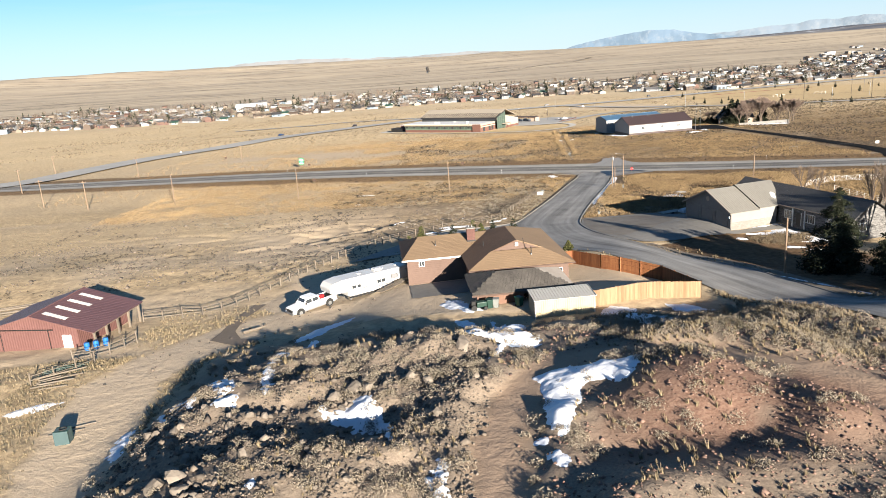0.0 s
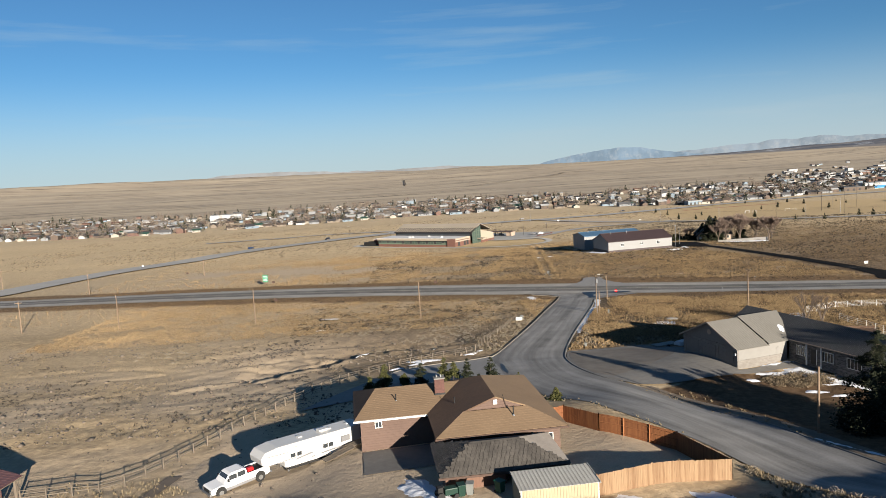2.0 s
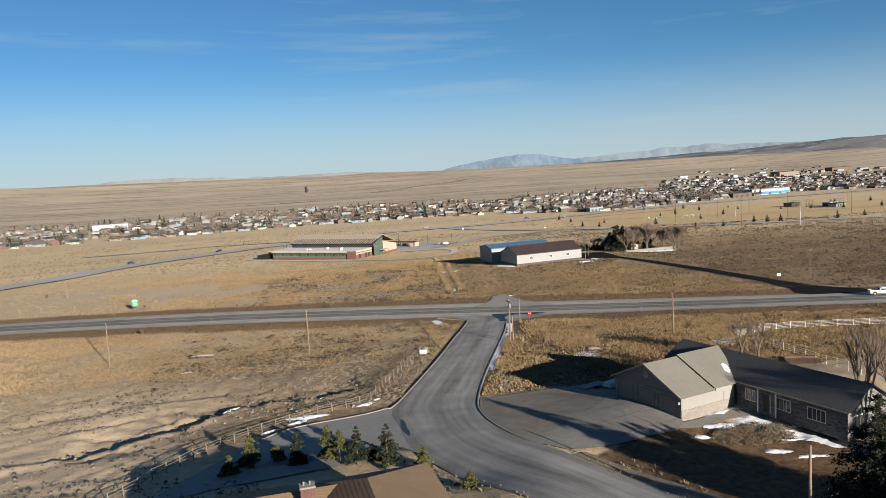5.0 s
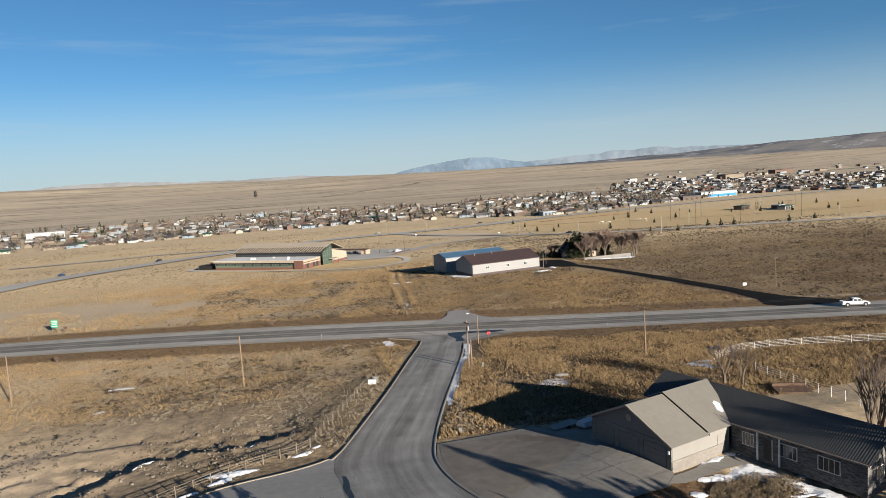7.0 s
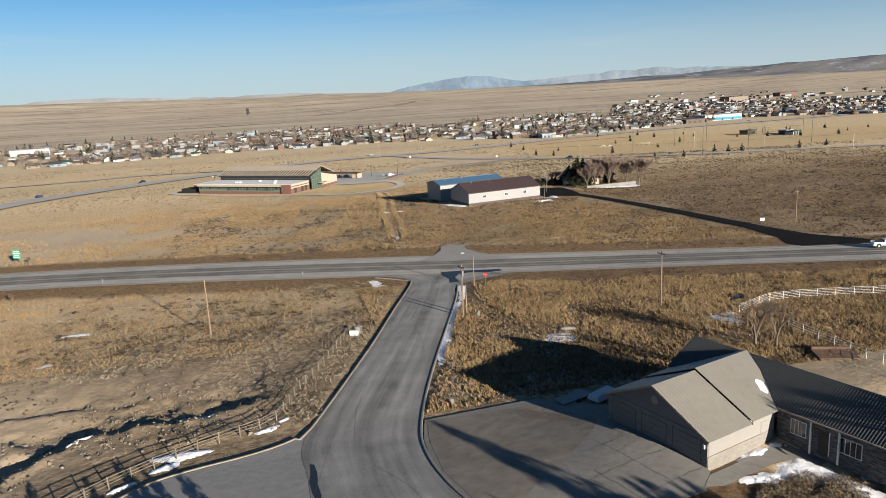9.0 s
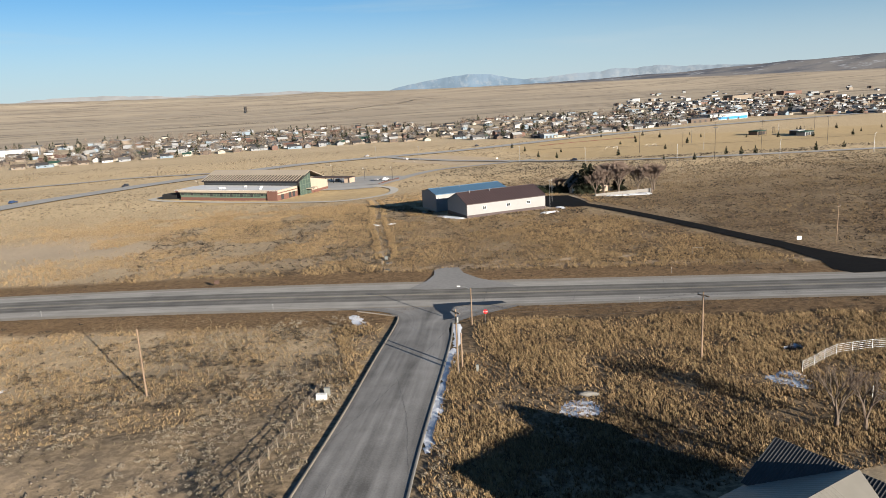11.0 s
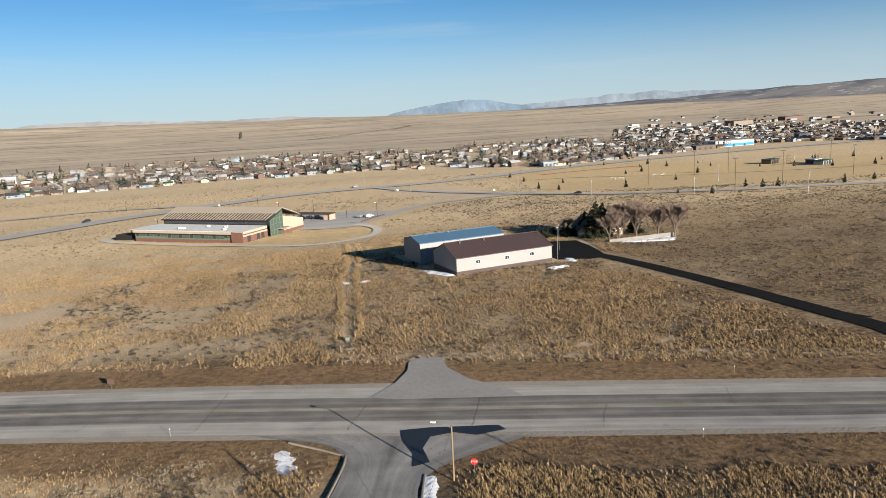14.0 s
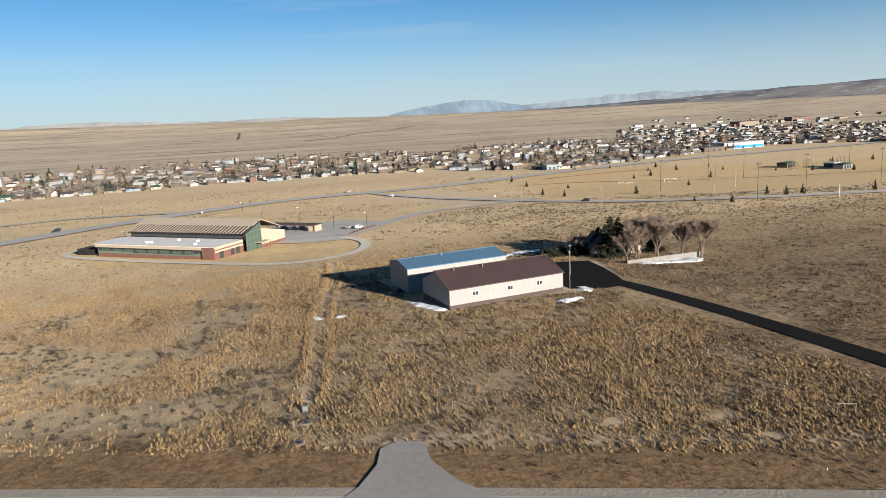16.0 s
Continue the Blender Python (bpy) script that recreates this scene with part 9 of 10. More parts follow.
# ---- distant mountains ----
def hazed_rock(name, rock, snow, lo, hi):
    """Far slopes, distance haze mixed into their blue-grey, with snow streaks down the gullies."""
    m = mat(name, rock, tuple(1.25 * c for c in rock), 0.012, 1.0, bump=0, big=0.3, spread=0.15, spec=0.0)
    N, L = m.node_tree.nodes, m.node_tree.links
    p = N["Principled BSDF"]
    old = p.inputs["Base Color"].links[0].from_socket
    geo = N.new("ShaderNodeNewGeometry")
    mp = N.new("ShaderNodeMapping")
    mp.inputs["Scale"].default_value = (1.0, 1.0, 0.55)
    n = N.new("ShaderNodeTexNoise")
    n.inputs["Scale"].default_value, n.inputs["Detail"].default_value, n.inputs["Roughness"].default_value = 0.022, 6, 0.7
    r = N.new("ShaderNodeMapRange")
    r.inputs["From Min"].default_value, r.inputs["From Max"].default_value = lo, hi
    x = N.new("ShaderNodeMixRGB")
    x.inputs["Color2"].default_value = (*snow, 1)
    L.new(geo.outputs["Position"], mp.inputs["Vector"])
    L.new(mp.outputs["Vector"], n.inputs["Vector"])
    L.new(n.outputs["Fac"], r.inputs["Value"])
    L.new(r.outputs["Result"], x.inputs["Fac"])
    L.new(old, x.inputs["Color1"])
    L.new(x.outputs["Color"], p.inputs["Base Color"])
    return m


# haze is part of these colours: bluer near mountain, paler range behind
M["mountain"] = hazed_rock("hazed_mountain", (0.085, 0.122, 0.168), (0.145, 0.18, 0.222), 0.5, 0.68)
M["mountain_pale"] = hazed_rock("hazed_snowy_mountain", (0.12, 0.152, 0.19), (0.18, 0.21, 0.245), 0.48, 0.66)


def mountain(name, az, el, material, label, seed, dist):
    """A far range as a solid ridge along an arc: its skyline in degrees of turn and of height."""
    n, rows = 160, 8
    u = np.linspace(az[0], az[-1], n)
    top = 40 + dist * np.tan(np.radians(np.interp(u, az, el) + 0.16 * (fbm(u * 1.6 + seed, u * 0 + seed, 5) - 0.5)))
    v, f = [], []
    for j in range(rows):
        t = j / (rows - 1)
        d = dist + 130 * t + 0 * u
        z = -40 + (top + 40) * t * (0.93 + 0.07 * t)
        v += list(np.column_stack([40 + d * np.sin(np.radians(u)), 150 + d * np.cos(np.radians(u)), z]))
    for j in range(rows - 1):
        for i in range(n - 1):
            k = j * n + i
            f.append((k, k + 1, k + n + 1, k + n))
    ob = raw(name, v, f, material)
    ob.data.polygons.foreach_set("use_smooth", [True] * len(f))
    return tagged(ob, label, "mountain", kind="structure")


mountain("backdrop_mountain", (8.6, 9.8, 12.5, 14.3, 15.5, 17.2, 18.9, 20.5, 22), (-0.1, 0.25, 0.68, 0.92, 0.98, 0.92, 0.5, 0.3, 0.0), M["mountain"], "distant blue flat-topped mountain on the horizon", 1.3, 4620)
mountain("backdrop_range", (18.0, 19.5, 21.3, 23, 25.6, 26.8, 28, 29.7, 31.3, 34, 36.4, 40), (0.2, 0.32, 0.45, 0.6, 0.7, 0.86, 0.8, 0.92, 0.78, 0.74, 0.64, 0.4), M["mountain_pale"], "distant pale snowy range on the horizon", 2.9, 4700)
mountain("backdrop_hills", (-18.5, -16, -13.8, -11.7, -9, -7, -3, 2, 6), (0.3, 0.6, 0.66, 0.64, 0.5, 0.36, 0.3, 0.34, 0.0), hazed_rock("hazed_hills", (0.125, 0.132, 0.142), (0.14, 0.145, 0.15), 0.5, 0.7), "faint low hills on the horizon", 4.2, 4600)

# narrow dark bands laid a little above the far plain
for k, pts in enumerate((((132, 2141), (300, 2450), (600, 3019)), ((-77, 3214), (-64, 2800), (-60, 2650)), ((600, 2500), (900, 2350), (1250, 2200)), ((-900, 1750), (-400, 1800), (100, 1850)))):
    ribbon("field_line", list(pts), -4, 4, 2.2, M["far_line"], 1, 40, label="dark line crossing the far plain", category="ditch")
for x, y in ((260.7, 534.8), (310.6, 563), (349.3, 580.8), (257.6, 444.2), (316.6, 483.4), (486.3, 638), (369.9, 488.9)):
    f = thing("field_light", at(x, y), "tall grey floodlight pole at the playing fields", "lamp", "floodlight poles")
    part("shaft", rod((0, 0, -0.4), (0, 0, 18), 0.13, 0.08, 8), M["dark_metal"], f)
    part("lamp_bar", box(-1.2, -0.2, 17.4, 1.2, 0.2, 17.9), M["dark_metal"], f)

# ---- grass, brush and stones ----
KEEP_OUT = [
    [(-8, 66), (28, 66), (27, 82), (18, 98), (-8, 98)],
    [(44, 112), (66, 100), (72, 112), (62, 142), (42, 134)],
    [(70, 296), (106, 302), (104, 350), (66, 346)],
    [(-40, 466), (-30, 448), (20, 414), (50, 450), (70, 500), (10, 510)],
    [(-56, 68), (-36, 68), (-36, 88), (-56, 90)],
    [(56, 64), (58, 64), (58, 65)],
    [(126, 346), (150, 344), (152, 366), (128, 366)],
]


def scatter(n, x0, x1, y0, y1, density=None, seed=0, margin=0.3, soil_limit=0.6, thin=True):
    """Random plan points in a box, thinned by a density between 0 and 1, off roads, yards, lawns and houses."""
    r = np.random.default_rng(seed)
    x, y = x0 + (x1 - x0) * r.random(n), y0 + (y1 - y0) * r.random(n)
    gap_ = road_gap(x, y)
    ok = (gap_ > margin) & (r.random(n) < np.where(thin & (y > 185), smooth(1.5, 7, gap_), 1))
    ok &= bare(x, y) < soil_limit * (0.4 + 0.9 * r.random(n))
    ok &= lawn(x, y) < 0.5
    for poly in KEEP_OUT:
        ok &= ~inside(x, y, poly)
    if density is not None:
        ok &= r.random(n) < density(x, y)
    return x[ok], y[ok]


def tufts(name, x, y, height, width, blades, material, label, seed, lean=0.25, category="grass"):
    """Many clumps of splayed blades in one mesh."""
    r = np.random.default_rng(seed)
    n = len(x)
    z = ground_z(x, y) - 0.04
    s = (0.55 + 0.75 * r.random(n)) * (0.7 + 0.6 * fbm(x / 5, y / 5, 2))
    a = r.random((n, blades)) * math.tau
    out = (0.25 + 0.75 * r.random((n, blades))) * width * s[:, None]
    rad = 0.35 * width * s[:, None] * r.random((n, blades))
    h = height * s[:, None] * (0.55 + 0.6 * r.random((n, blades)))
    bx, by = x[:, None] + rad * np.cos(a), y[:, None] + rad * np.sin(a)
    w = 0.16 * width * (0.7 + 0.8 * r.random((n, blades)))
    px, py = -np.sin(a) * w, np.cos(a) * w
    tx, ty = bx + out * np.cos(a) - lean * h * 0.5, by + out * np.sin(a) + lean * h * 0.6
    zz = np.repeat(z[:, None], blades, 1)
    v = np.stack([np.stack([bx - px, by - py, zz], -1), np.stack([bx + px, by + py, zz], -1), np.stack([tx, ty, zz + h], -1)], 2).reshape(-1, 3)
    ob = raw_np(name, v, np.arange(len(v)).reshape(-1, 3), material)
    return tagged(ob, label, category, kind="stuff")


def brush(name, x, y, radius, leaves, size, material, label, seed):
    """Many low rounded bushes of small leaf sprays in one mesh."""
    r = np.random.default_rng(seed)
    n = len(x)
    s = radius * (0.55 + 0.8 * r.random(n))
    d = r.normal(size=(n, leaves, 3))
    d[..., 2] = np.abs(d[..., 2])
    d /= np.linalg.norm(d, axis=-1)[..., None]
    d *= (0.45 + 0.6 * r.random((n, leaves)))[..., None] * s[:, None, None]
    d[..., 2] *= 0.8
    c = d + np.stack([x, y, ground_z(x, y) - 0.05], -1)[:, None]
    v, f = leaf_cloud(c.reshape(-1, 3), (size * (0.6 + 0.8 * r.random(n * leaves))), r, 3.4, -0.7)
    return tagged(raw_np(name, v, f, material), label, "brush", kind="stuff")


def stones(name, x, y, size, material, label, seed):
    """Loose angular stones, each a small uneven octahedron, in one mesh."""
    r = np.random.default_rng(seed)
    n = len(x)
    s = size * np.exp(r.normal(0, 0.5, n))
    base = np.array([(1, 0, 0), (0, 1, 0), (-1, 0, 0), (0, -1, 0), (0.2, 0.1, 0.8), (0, 0, -0.6), (0.7, 0.7, 0.35), (-0.6, -0.7, 0.4)], float)
    faces = np.array([(0, 6, 4), (6, 1, 4), (1, 2, 4), (2, 7, 4), (7, 3, 4), (3, 0, 4), (0, 5, 6), (6, 5, 1), (1, 5, 2), (2, 5, 7), (7, 5, 3), (3, 5, 0)])
    v = base[None] * (0.7 + 0.6 * r.random((n, 8, 3)))
    a = r.random(n) * math.tau
    ca, sa = np.cos(a)[:, None], np.sin(a)[:, None]
    v = np.stack([v[..., 0] * ca - v[..., 1] * sa, v[..., 0] * sa + v[..., 1] * ca, v[..., 2]], -1) * s[:, None, None]
    v += np.stack([x, y, ground_z(x, y) + 0.15 * s], -1)[:, None]
    f = (faces[None] + 8 * np.arange(n)[:, None, None]).reshape(-1, 3)
    return tagged(raw_np(name, v.reshape(-1, 3), f, material), label, "stones", kind="stuff")


M["grass_brown"] = mat("brown_grass", (0.157, 0.103, 0.052), (0.0547, 0.0355, 0.0205), 0.6, 0.9, bump=0, island=0.9, spread=0.7, big=0.08)
M["straw_brown"] = mat("straw_brown_grass", (0.25, 0.175, 0.094), (0.0645, 0.044, 0.0258), 0.6, 0.9, bump=0, island=0.9, spread=0.7, big=0.08)
M["far_brush"] = mat("far_brush", (0.15, 0.115, 0.0718), (0.0686, 0.053, 0.0343), 0.6, 0.9, bump=0, island=0.9, spread=0.7, big=0.08)
M["pale_grass"] = mat("pale_winter_grass", (0.237, 0.189, 0.118), (0.118, 0.0918, 0.0558), 0.5, 0.9, bump=0, island=1.0, spread=0.6, big=0.1)
M["shrub_dark"] = mat("dark_winter_shrub", (0.0398, 0.0309, 0.0215), (0.0187, 0.015, 0.0112), 0.8, 0.95, bump=0, island=0.8, spread=0.6)

# right-hand field between the side road and the highway
x, y = scatter(95000, 26, 135, 138, 208, lambda x, y: off_verge(x, y) * (0.2 + 0.9 * smooth(0.36, 0.58, fbm(x / 5, y / 5, 3))), 1)
tufts("dry_grass", x, y, 0.44, 0.26, 8, M["dry_grass"], "tall clumps of dry tan bunch grass", 2)
x, y = scatter(36000, 26, 135, 138, 208, lambda x, y: off_verge(x, y) * (0.3 + 0.7 * smooth(0.4, 0.65, fbm(x / 9 + 5, y / 9, 2))), 3)
tufts("brown_grass", x, y, 0.36, 0.28, 7, M["grass_brown"], "darker brown grass clumps in the roadside field", 4)
x, y = scatter(1600, 30, 135, 140, 204, lambda x, y: smooth(0.45, 0.62, fbm(x / 9 + 1, y / 9, 3)), 57, 1.0)
brush("dark_shrub", x, y, 0.55, 40, 0.22, M["shrub_dark"], "dark shrubs standing in the roadside field", 58)
# left-hand field
x, y = scatter(26000, -120, 32, 100, 226, lambda x, y: off_verge(x, y) * smooth(0.42, 0.62, fbm(x / 10 + 9, y / 10, 3)) * 0.7 + 0.9 * smooth(-40, 10, x) * smooth(160, 178, y) + 0.2, 5)
tufts("dry_grass", x, y, 0.24, 0.2, 5, M["pale_grass"], "short dry grass clumps in the bare field", 6)
x, y = scatter(5200, -60, 34, 142, 214, lambda x, y: smooth(0.42, 0.58, fbm(x / 8 + 2, y / 8, 2)) * (0.35 + 0.65 * smooth(-20, 12, x)) + 0.6 * smooth(9, 4, road_gap(x, y)) * (y < 200), 7)
brush("sagebrush", x, y, 0.55, 34, 0.22, M["sage"], "grey sagebrush scattered over the field", 8)
x, y = scatter(60000, -90, 36, 172, 262, lambda x, y: off_verge(x, y) * (beyond_hwy(x, y) < 0) * (0.3 + 0.8 * smooth(0.35, 0.6, fbm(x / 5, y / 5, 3))), 33, 0.6, 1.2, False)
tufts("field_grass", x, y, 0.32, 0.24, 6, M["dry_grass"], "short dense dry grass between the fence and the highway", 34)
x, y = scatter(150000, -120, 150, 170, 300, lambda x, y: (np.abs(np.abs(beyond_hwy(x, y)) - 14.5) < 6).astype(float), 35, 0.5, 1.0, False)
tufts("verge_grass", x, y, 0.2, 0.2, 4, M["grass_brown"], "short brown mown grass along both highway verges", 36)
# verge beside the fence and the side road
x, y = scatter(9000, -30, 40, 60, 215, lambda x, y: smooth(9, 2, road_gap(x, y)), 9, 0.6)
tufts("verge_grass", x, y, 0.34, 0.22, 10, M["pale_grass"], "dry grass along the road verge", 10)
x, y = scatter(2200, -40, -20, 64, 86, lambda x, y: smooth(3.6, 4.6, line_dist(x, y, DRIVE)), 11, 0.6, 0.4)
tufts("barn_grass", x, y, 0.34, 0.2, 9, M["pale_grass"], "dry grass around the barn and corral", 12)
x, y = scatter(16000, -56, -24, 30, 68, lambda x, y: smooth(3.2, 4.4, line_dist(x, y, DRIVE)) * (0.3 + 0.7 * smooth(0.35, 0.6, fbm(x / 4 + 3, y / 4, 3))), 37, 0.6, 1.0)
tufts("barn_grass", x, y, 0.26, 0.18, 6, M["pale_grass"], "dry grass on the ground below the barn", 38)
# beyond the highway
x, y = scatter(190000, -130, 132, 214, 420, lambda x, y: off_verge(x, y) * smooth(132, 124, x) * (0.06 + 0.95 * smooth(0.36, 0.56, fbm(x / 11 + 1, y / 11, 3)) * smooth(-110, 20, x) * smooth(410, 360, y)), 13, 0.8)
tufts("bunch_grass", x, y, 0.48, 0.32, 7, M["dry_grass"], "bunch grass covering the field beyond the highway", 14)
x, y = scatter(45000, 10, 132, 200, 330, lambda x, y: off_verge(x, y) * smooth(330, 270, y) * smooth(10, 60, x) * (0.25 + 0.75 * smooth(0.38, 0.56, fbm(x / 8 + 8, y / 8, 3))), 15, 0.8)
tufts("bunch_grass", x, y, 0.44, 0.36, 7, M["straw_brown"], "darker straw-brown bunch grass beyond the highway", 16)
x, y = scatter(2600, -30, 32, 178, 214, lambda x, y: off_verge(x, y) * (0.08 + 0.9 * smooth(0.5, 0.64, fbm(x / 6 + 4, y / 4, 3))), 59, 0.8)
brush("dark_shrub", x, y, 0.5, 46, 0.2, M["shrub_dark"], "dark shrubs along the wire fence", 60)
x, y = scatter(70000, 118, 360, 130, 470, lambda x, y: smooth(470, 380, y) * smooth(360, 260, x) * (0.3 + 0.7 * smooth(0.35, 0.6, fbm(x / 12 + 8, y / 12, 3))), 55, 0.8)
tufts("pasture_grass", x, y, 0.46, 0.4, 5, M["straw_brown"], "pale dry grass over the pasture beyond the drive", 56)
x, y = scatter(16000, -40, 330, 190, 520, lambda x, y: smooth(0.42, 0.62, fbm(x / 16 + 3, y / 16, 3)) * (0.25 + 0.75 * smooth(40, 110, x)), 17, 1.0)
brush("dark_shrub", x, y, 0.55, 14, 0.4, M["shrub_dark"], "low dark shrubs dotted over the grassland", 18)
x, y = scatter(7500, -20, 132, 228, 345, lambda x, y: off_verge(x, y) * (0.2 + 0.8 * smooth(0.46, 0.62, fbm(x / 11 + 6, y / 11, 3))), 43, 1.0)
brush("dark_shrub", x, y, 0.62, 36, 0.26, M["shrub_dark"], "low dark shrubs standing among the bunch grass", 44)
x, y = scatter(40000, 34, 66, 256, 385, lambda x, y: 0.55 * smooth(1.4, 0.2, np.abs(line_dist(x, y, TRAIL) - 1.9)) * smooth(0.3, 0.5, fbm(x / 3, y / 3, 2)), 45, 1.0, 3)
tufts("trail_grass", x, y, 0.68, 0.36, 6, M["dry_grass"], "taller straw grass along the old two-track", 46)
x, y = scatter(16000, -330, 420, 420, 800, lambda x, y: smooth(0.4, 0.65, fbm(x / 30 + 3, y / 30, 3)), 19, 2.0)
brush("far_shrub", x, y, 0.7, 6, 0.8, M["far_brush"], "scattered brush on the far grassland", 20)
# the stony hill
hill_d = lambda x, y: smooth(-26, -20, x) * smooth(68, 62, y) * smooth(1.0, 2.2, line_dist(x, y, MAINTRACK))
x, y = scatter(2000, -26, 40, 24, 70, lambda x, y: hill_d(x, y) * (0.12 + 0.88 * smooth(0.42, 0.6, fbm(x / 4, y / 4 + 3, 2))) * (1 - 0.6 * red_soil(x, y)), 21, 0.3, 2)
brush("sagebrush", x, y, 0.6, 200, 0.13, M["sage"], "tan and grey sagebrush on the stony hill", 22)
x, y = scatter(3600, -26, 44, 24, 70, lambda x, y: hill_d(x, y) * smooth(0.4, 0.6, fbm(x / 5 + 7, y / 5, 2)), 23, 0.3, 2)
tufts("hill_grass", x, y, 0.34, 0.2, 14, M["pale_grass"], "dry grass clumps between the hill's stones", 24)
x, y = scatter(20000, -26, 3, 24, 52, lambda x, y: hill_d(x, y) * smooth(0.38, 0.6, fbm(x / 3.2 + 1, y / 3.2, 2)), 25, 0.3, 2)
stones("rubble", x, y, 0.062, M["rubble"], "broken grey-tan rubble on the hillside", 26)
x, y = scatter(16000, 3, 40, 24, 58, lambda x, y: hill_d(x, y) * (0.35 + 0.65 * smooth(0.4, 0.65, fbm(x / 4 + 1, y / 4, 2))), 27, 0.3, 2)
stones("rubble", x, y, 0.055, mat("red_rubble", (0.203, 0.129, 0.101), (0.101, 0.0663, 0.0546), 4, 0.95, bump=0.4, island=0.9), "small reddish stones on the right-hand mound", 28)
x, y = scatter(12000, -90, 16, 100, 178, lambda x, y: smooth(0.4, 0.62, fbm(x / 7 + 5, y / 7, 3)), 39, 0.5, 3)
stones("clods", x, y, 0.10, M["rubble"], "clods and stones scattered over the bare field", 40)
x, y = scatter(3600, -90, 16, 100, 178, lambda x, y: smooth(0.5, 0.62, fbm(x / 9 + 15, y / 9, 3)), 41, 0.5, 3)
brush("dark_shrub", x, y, 0.34, 18, 0.2, M["shrub_dark"], "small dark shrubs dotted over the bare field", 42)
x, y = scatter(2200, -40, 28, 60, 160, None, 29, 0.3, 3)
stones("pebbles", x, y, 0.07, M["rubble"], "scattered pebbles on bare ground", 30)

x, y = scatter(4200, 12, 48, 42, 74, lambda x, y: 0.2 + 0.8 * smooth(0.4, 0.62, fbm(x / 3.5 + 2, y / 3.5, 2)) * smooth(1.2, 2.4, line_dist(x, y, MAINTRACK)), 47, 0.5, 2)
tufts("hill_grass", x, y, 0.42, 0.24, 13, M["pale_grass"], "dry grass clumps on the bank above the road", 48)
x, y = scatter(800, 12, 46, 44, 74, lambda x, y: smooth(1.4, 2.6, line_dist(x, y, MAINTRACK)), 49, 0.8, 2)
brush("sagebrush", x, y, 0.62, 200, 0.12, M["sage"], "grey sagebrush on the bank above the road", 50)
x, y = scatter(2600, -25, 3, 26, 54, lambda x, y: hill_d(x, y) * smooth(0.42, 0.6, fbm(x / 3 + 11, y / 3, 2)), 51, 0.3, 2)
stones("broken_stone", x, y, 0.10, M["rubble"], "broken angular stones heaped on the hillside", 52)
x, y = scatter(13000, 120, 380, 150, 520, lambda x, y: 0.35 + 0.65 * smooth(0.4, 0.6, fbm(x / 14 + 3, y / 14, 3)), 53, 1.0)
brush("pasture_shrub", x, y, 0.6, 14, 0.4, M["shrub_dark"], "dark sagebrush clumps over the pasture", 54)

# ---- boulders, each one a thing ----
def angular(k):
    """A broken stone: an uneven lump cut by a few flat faces."""
    bm = blob(1.0, 3.1 * k + 1, 0.2, 0.7, 2)
    r = np.random.default_rng(k + 60)
    for _ in range(16):
        n_ = Vector(r.normal(size=3)).normalized()
        lim = 0.4 + 0.28 * r.random()
        for w in bm.verts:
            over = w.co.dot(n_) - lim
            if over > 0:
                w.co -= n_ * over
    return bm


shapes = [mesh_of("boulder", angular(k), M["rock"]) for k in range(9)]
BOULDER_SITES = [(-19.5, -6, 28, 48, 90, 0.24), (-8, 2, 44, 56, 46, 0.24), (-24, -16, 36, 48, 44, 0.26), (4, 24, 30, 50, 14, 0.14), (-3, 10, 54, 66, 18, 0.22), (-19, 8, 138, 150, 120, 0.26), (20, 34, 66, 72, 6, 0.3)]
rb = np.random.default_rng(77)
for x0, x1, y0, y1, n, size in BOULDER_SITES:
    for k in range(n):
        bx, by = x0 + (x1 - x0) * rb.random(), y0 + (y1 - y0) * rb.random()
        if float(line_dist(np.array([bx]), np.array([by]), MAINTRACK)[0]) < 1.6 or float(road_gap(np.array([bx]), np.array([by]))[0]) < 0.8:
            continue
        s = size * (0.45 + 1.0 * rb.random() ** 2)
        o = new("boulder", shapes[int(rb.integers(0, 9))])
        o.matrix_basis = pose(bx, by, gz(bx, by) + 0.12 * s, rb.normal(0, 14), rb.normal(0, 14), 360 * rb.random()) @ Matrix.Diagonal((s * (1 + 0.5 * rb.random()), s, s * (0.8 + 0.5 * rb.random()), 1))
        tagged(o, "angular tan boulder lying on the stony slope" if s > 0.4 else "small tan rock on the stony slope", "rock", "boulders on the hill")
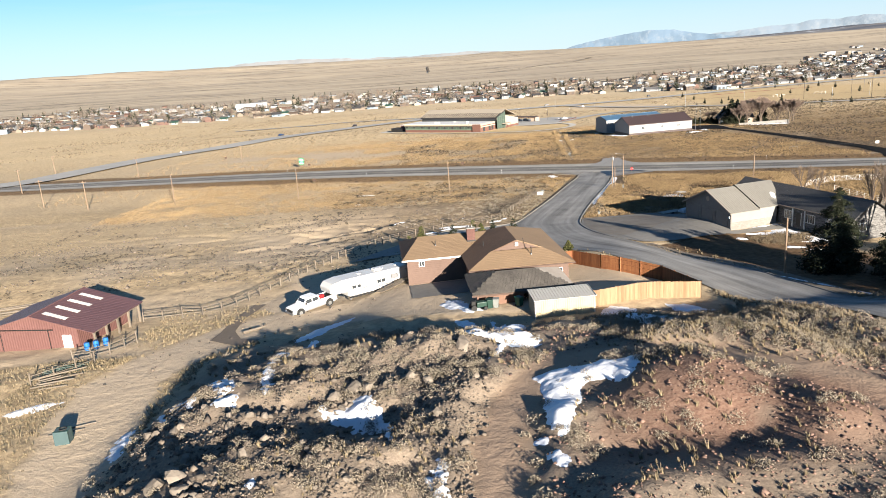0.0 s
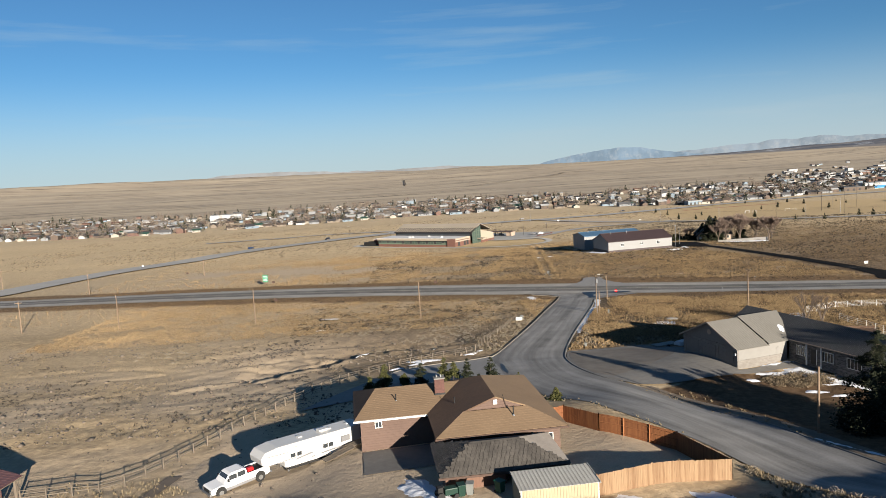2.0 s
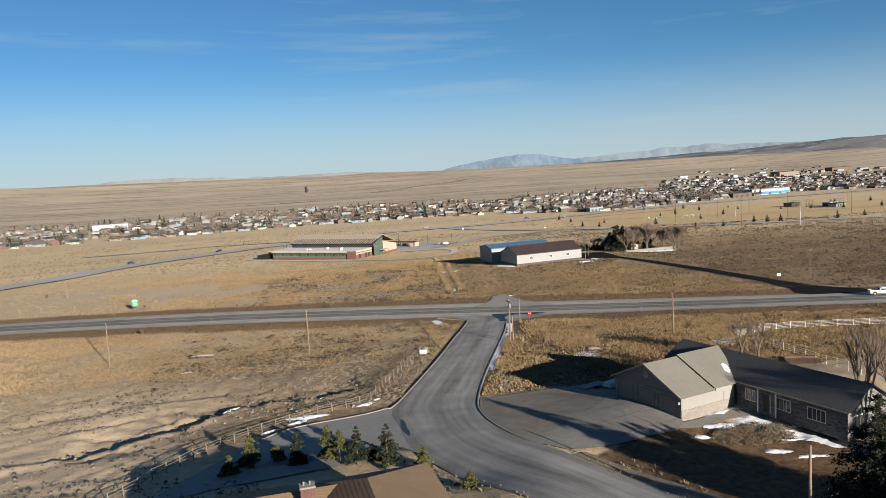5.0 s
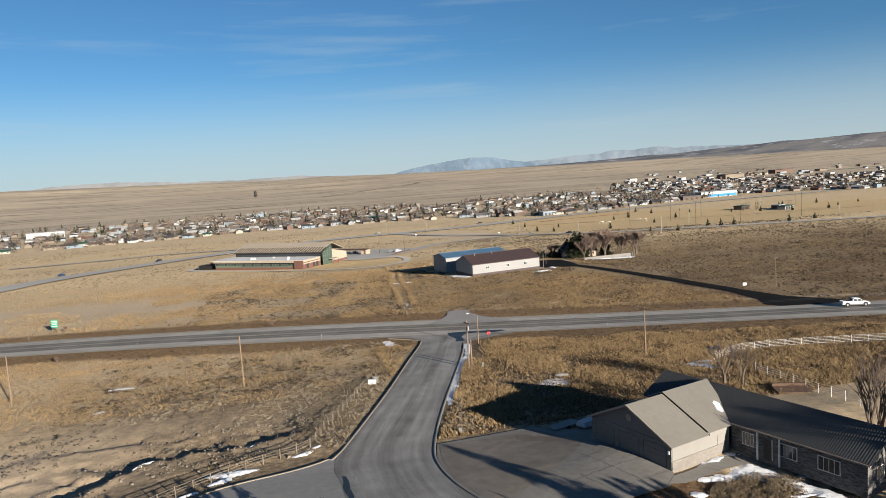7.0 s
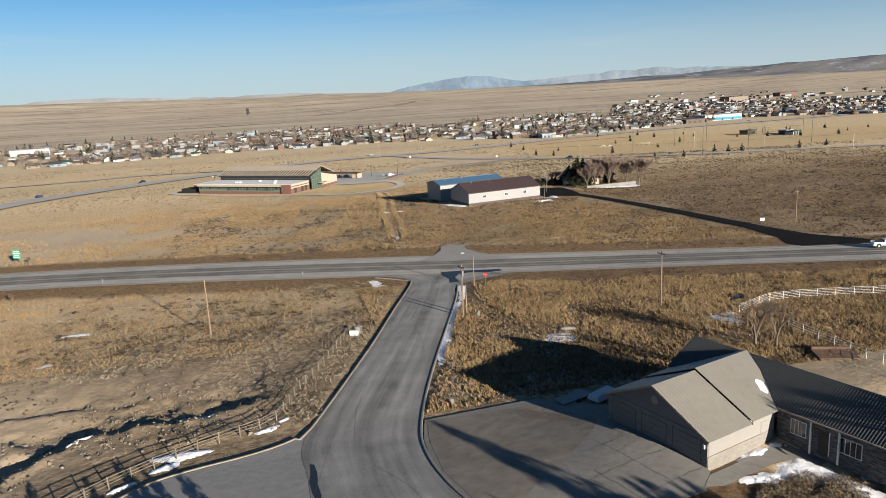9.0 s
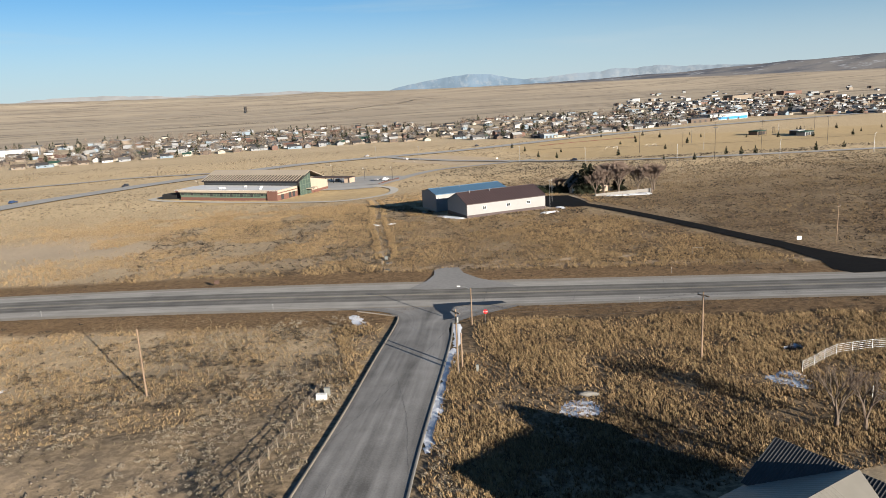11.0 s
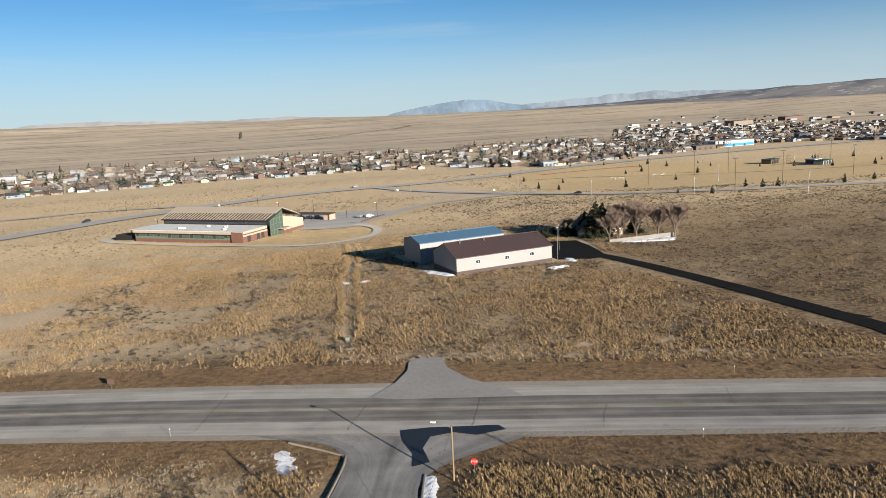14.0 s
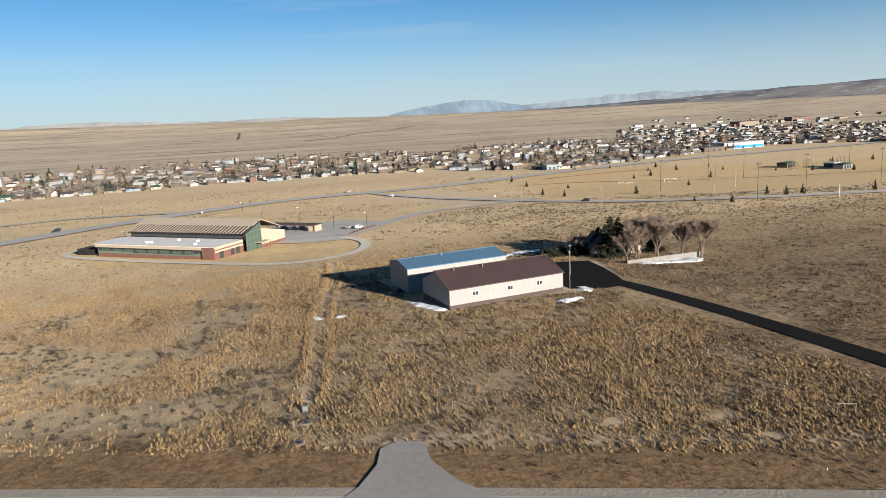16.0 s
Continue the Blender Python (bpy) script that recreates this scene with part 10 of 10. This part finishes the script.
# the largest stones of the slope: place and half width
for k, (bx, by, s) in enumerate([(-15.8, 34.5, 0.82), (-17.0, 34.3, 0.72), (-16.9, 38.7, 0.5), (-22.6, 47.5, 0.51), (-22.0, 45.0, 0.49), (-19.0, 43.5, 0.42), (-15.0, 32.9, 0.52), (-12.7, 36.8, 0.47), (-9.4, 42.0, 0.43), (-14.3, 43.7, 0.41), (-13.2, 43.7, 0.37), (-7.4, 46.6, 0.84), (-8.8, 45.9, 0.67), (-6.4, 45.9, 0.54), (-15.7, 43.8, 0.33), (-6.1, 33.7, 0.3), (-1.3, 40.1, 0.52), (-2.1, 45.9, 0.66), (-13.9, 32.2, 0.3), (-17.8, 45.3, 0.43), (0.5, 50.9, 0.89), (-7.5, 44.7, 0.37), (-21.4, 44.8, 0.45), (-19.1, 41.7, 0.5), (-19.3, 43.2, 0.4), (-15.3, 42.5, 0.42), (-16.3, 37.5, 0.45), (-17.6, 35.9, 0.6), (-16.5, 35.5, 0.55), (-8.1, 44.4, 0.4), (-3.4, 46.4, 0.5), (-8.8, 39.3, 0.42), (-12.1, 39.2, 0.4), (-9.6, 38.5, 0.36), (-13.1, 41.5, 0.45)]):
    o = new("boulder", shapes[k % 9])
    o.matrix_basis = pose(bx, by, gz(bx, by) + 0.2 * s, rb.normal(0, 16), rb.normal(0, 16), 360 * rb.random()) @ Matrix.Diagonal((s * 1.35, s * 1.1, s * 1.1, 1))
    tagged(o, "large pale angular boulder lying on the stony slope", "rock", "boulders on the hill")
# low brush bed on the garage lawn
bed = np.random.default_rng(5).random((260, 2)) * math.tau
x, y = 53.2 + 5.0 * np.sqrt(bed[:, 1] / math.tau) * np.cos(bed[:, 0]), 112.2 + 2.9 * np.sqrt(bed[:, 1] / math.tau) * np.sin(bed[:, 0])
brush("planting_bed", x, y, 0.62, 90, 0.17, mat("winter_perennials", (0.20, 0.155, 0.10), (0.085, 0.064, 0.043), 1.2, 0.95, bump=0, island=0.8, spread=0.7), "brown winter plants in the lawn bed", 31)
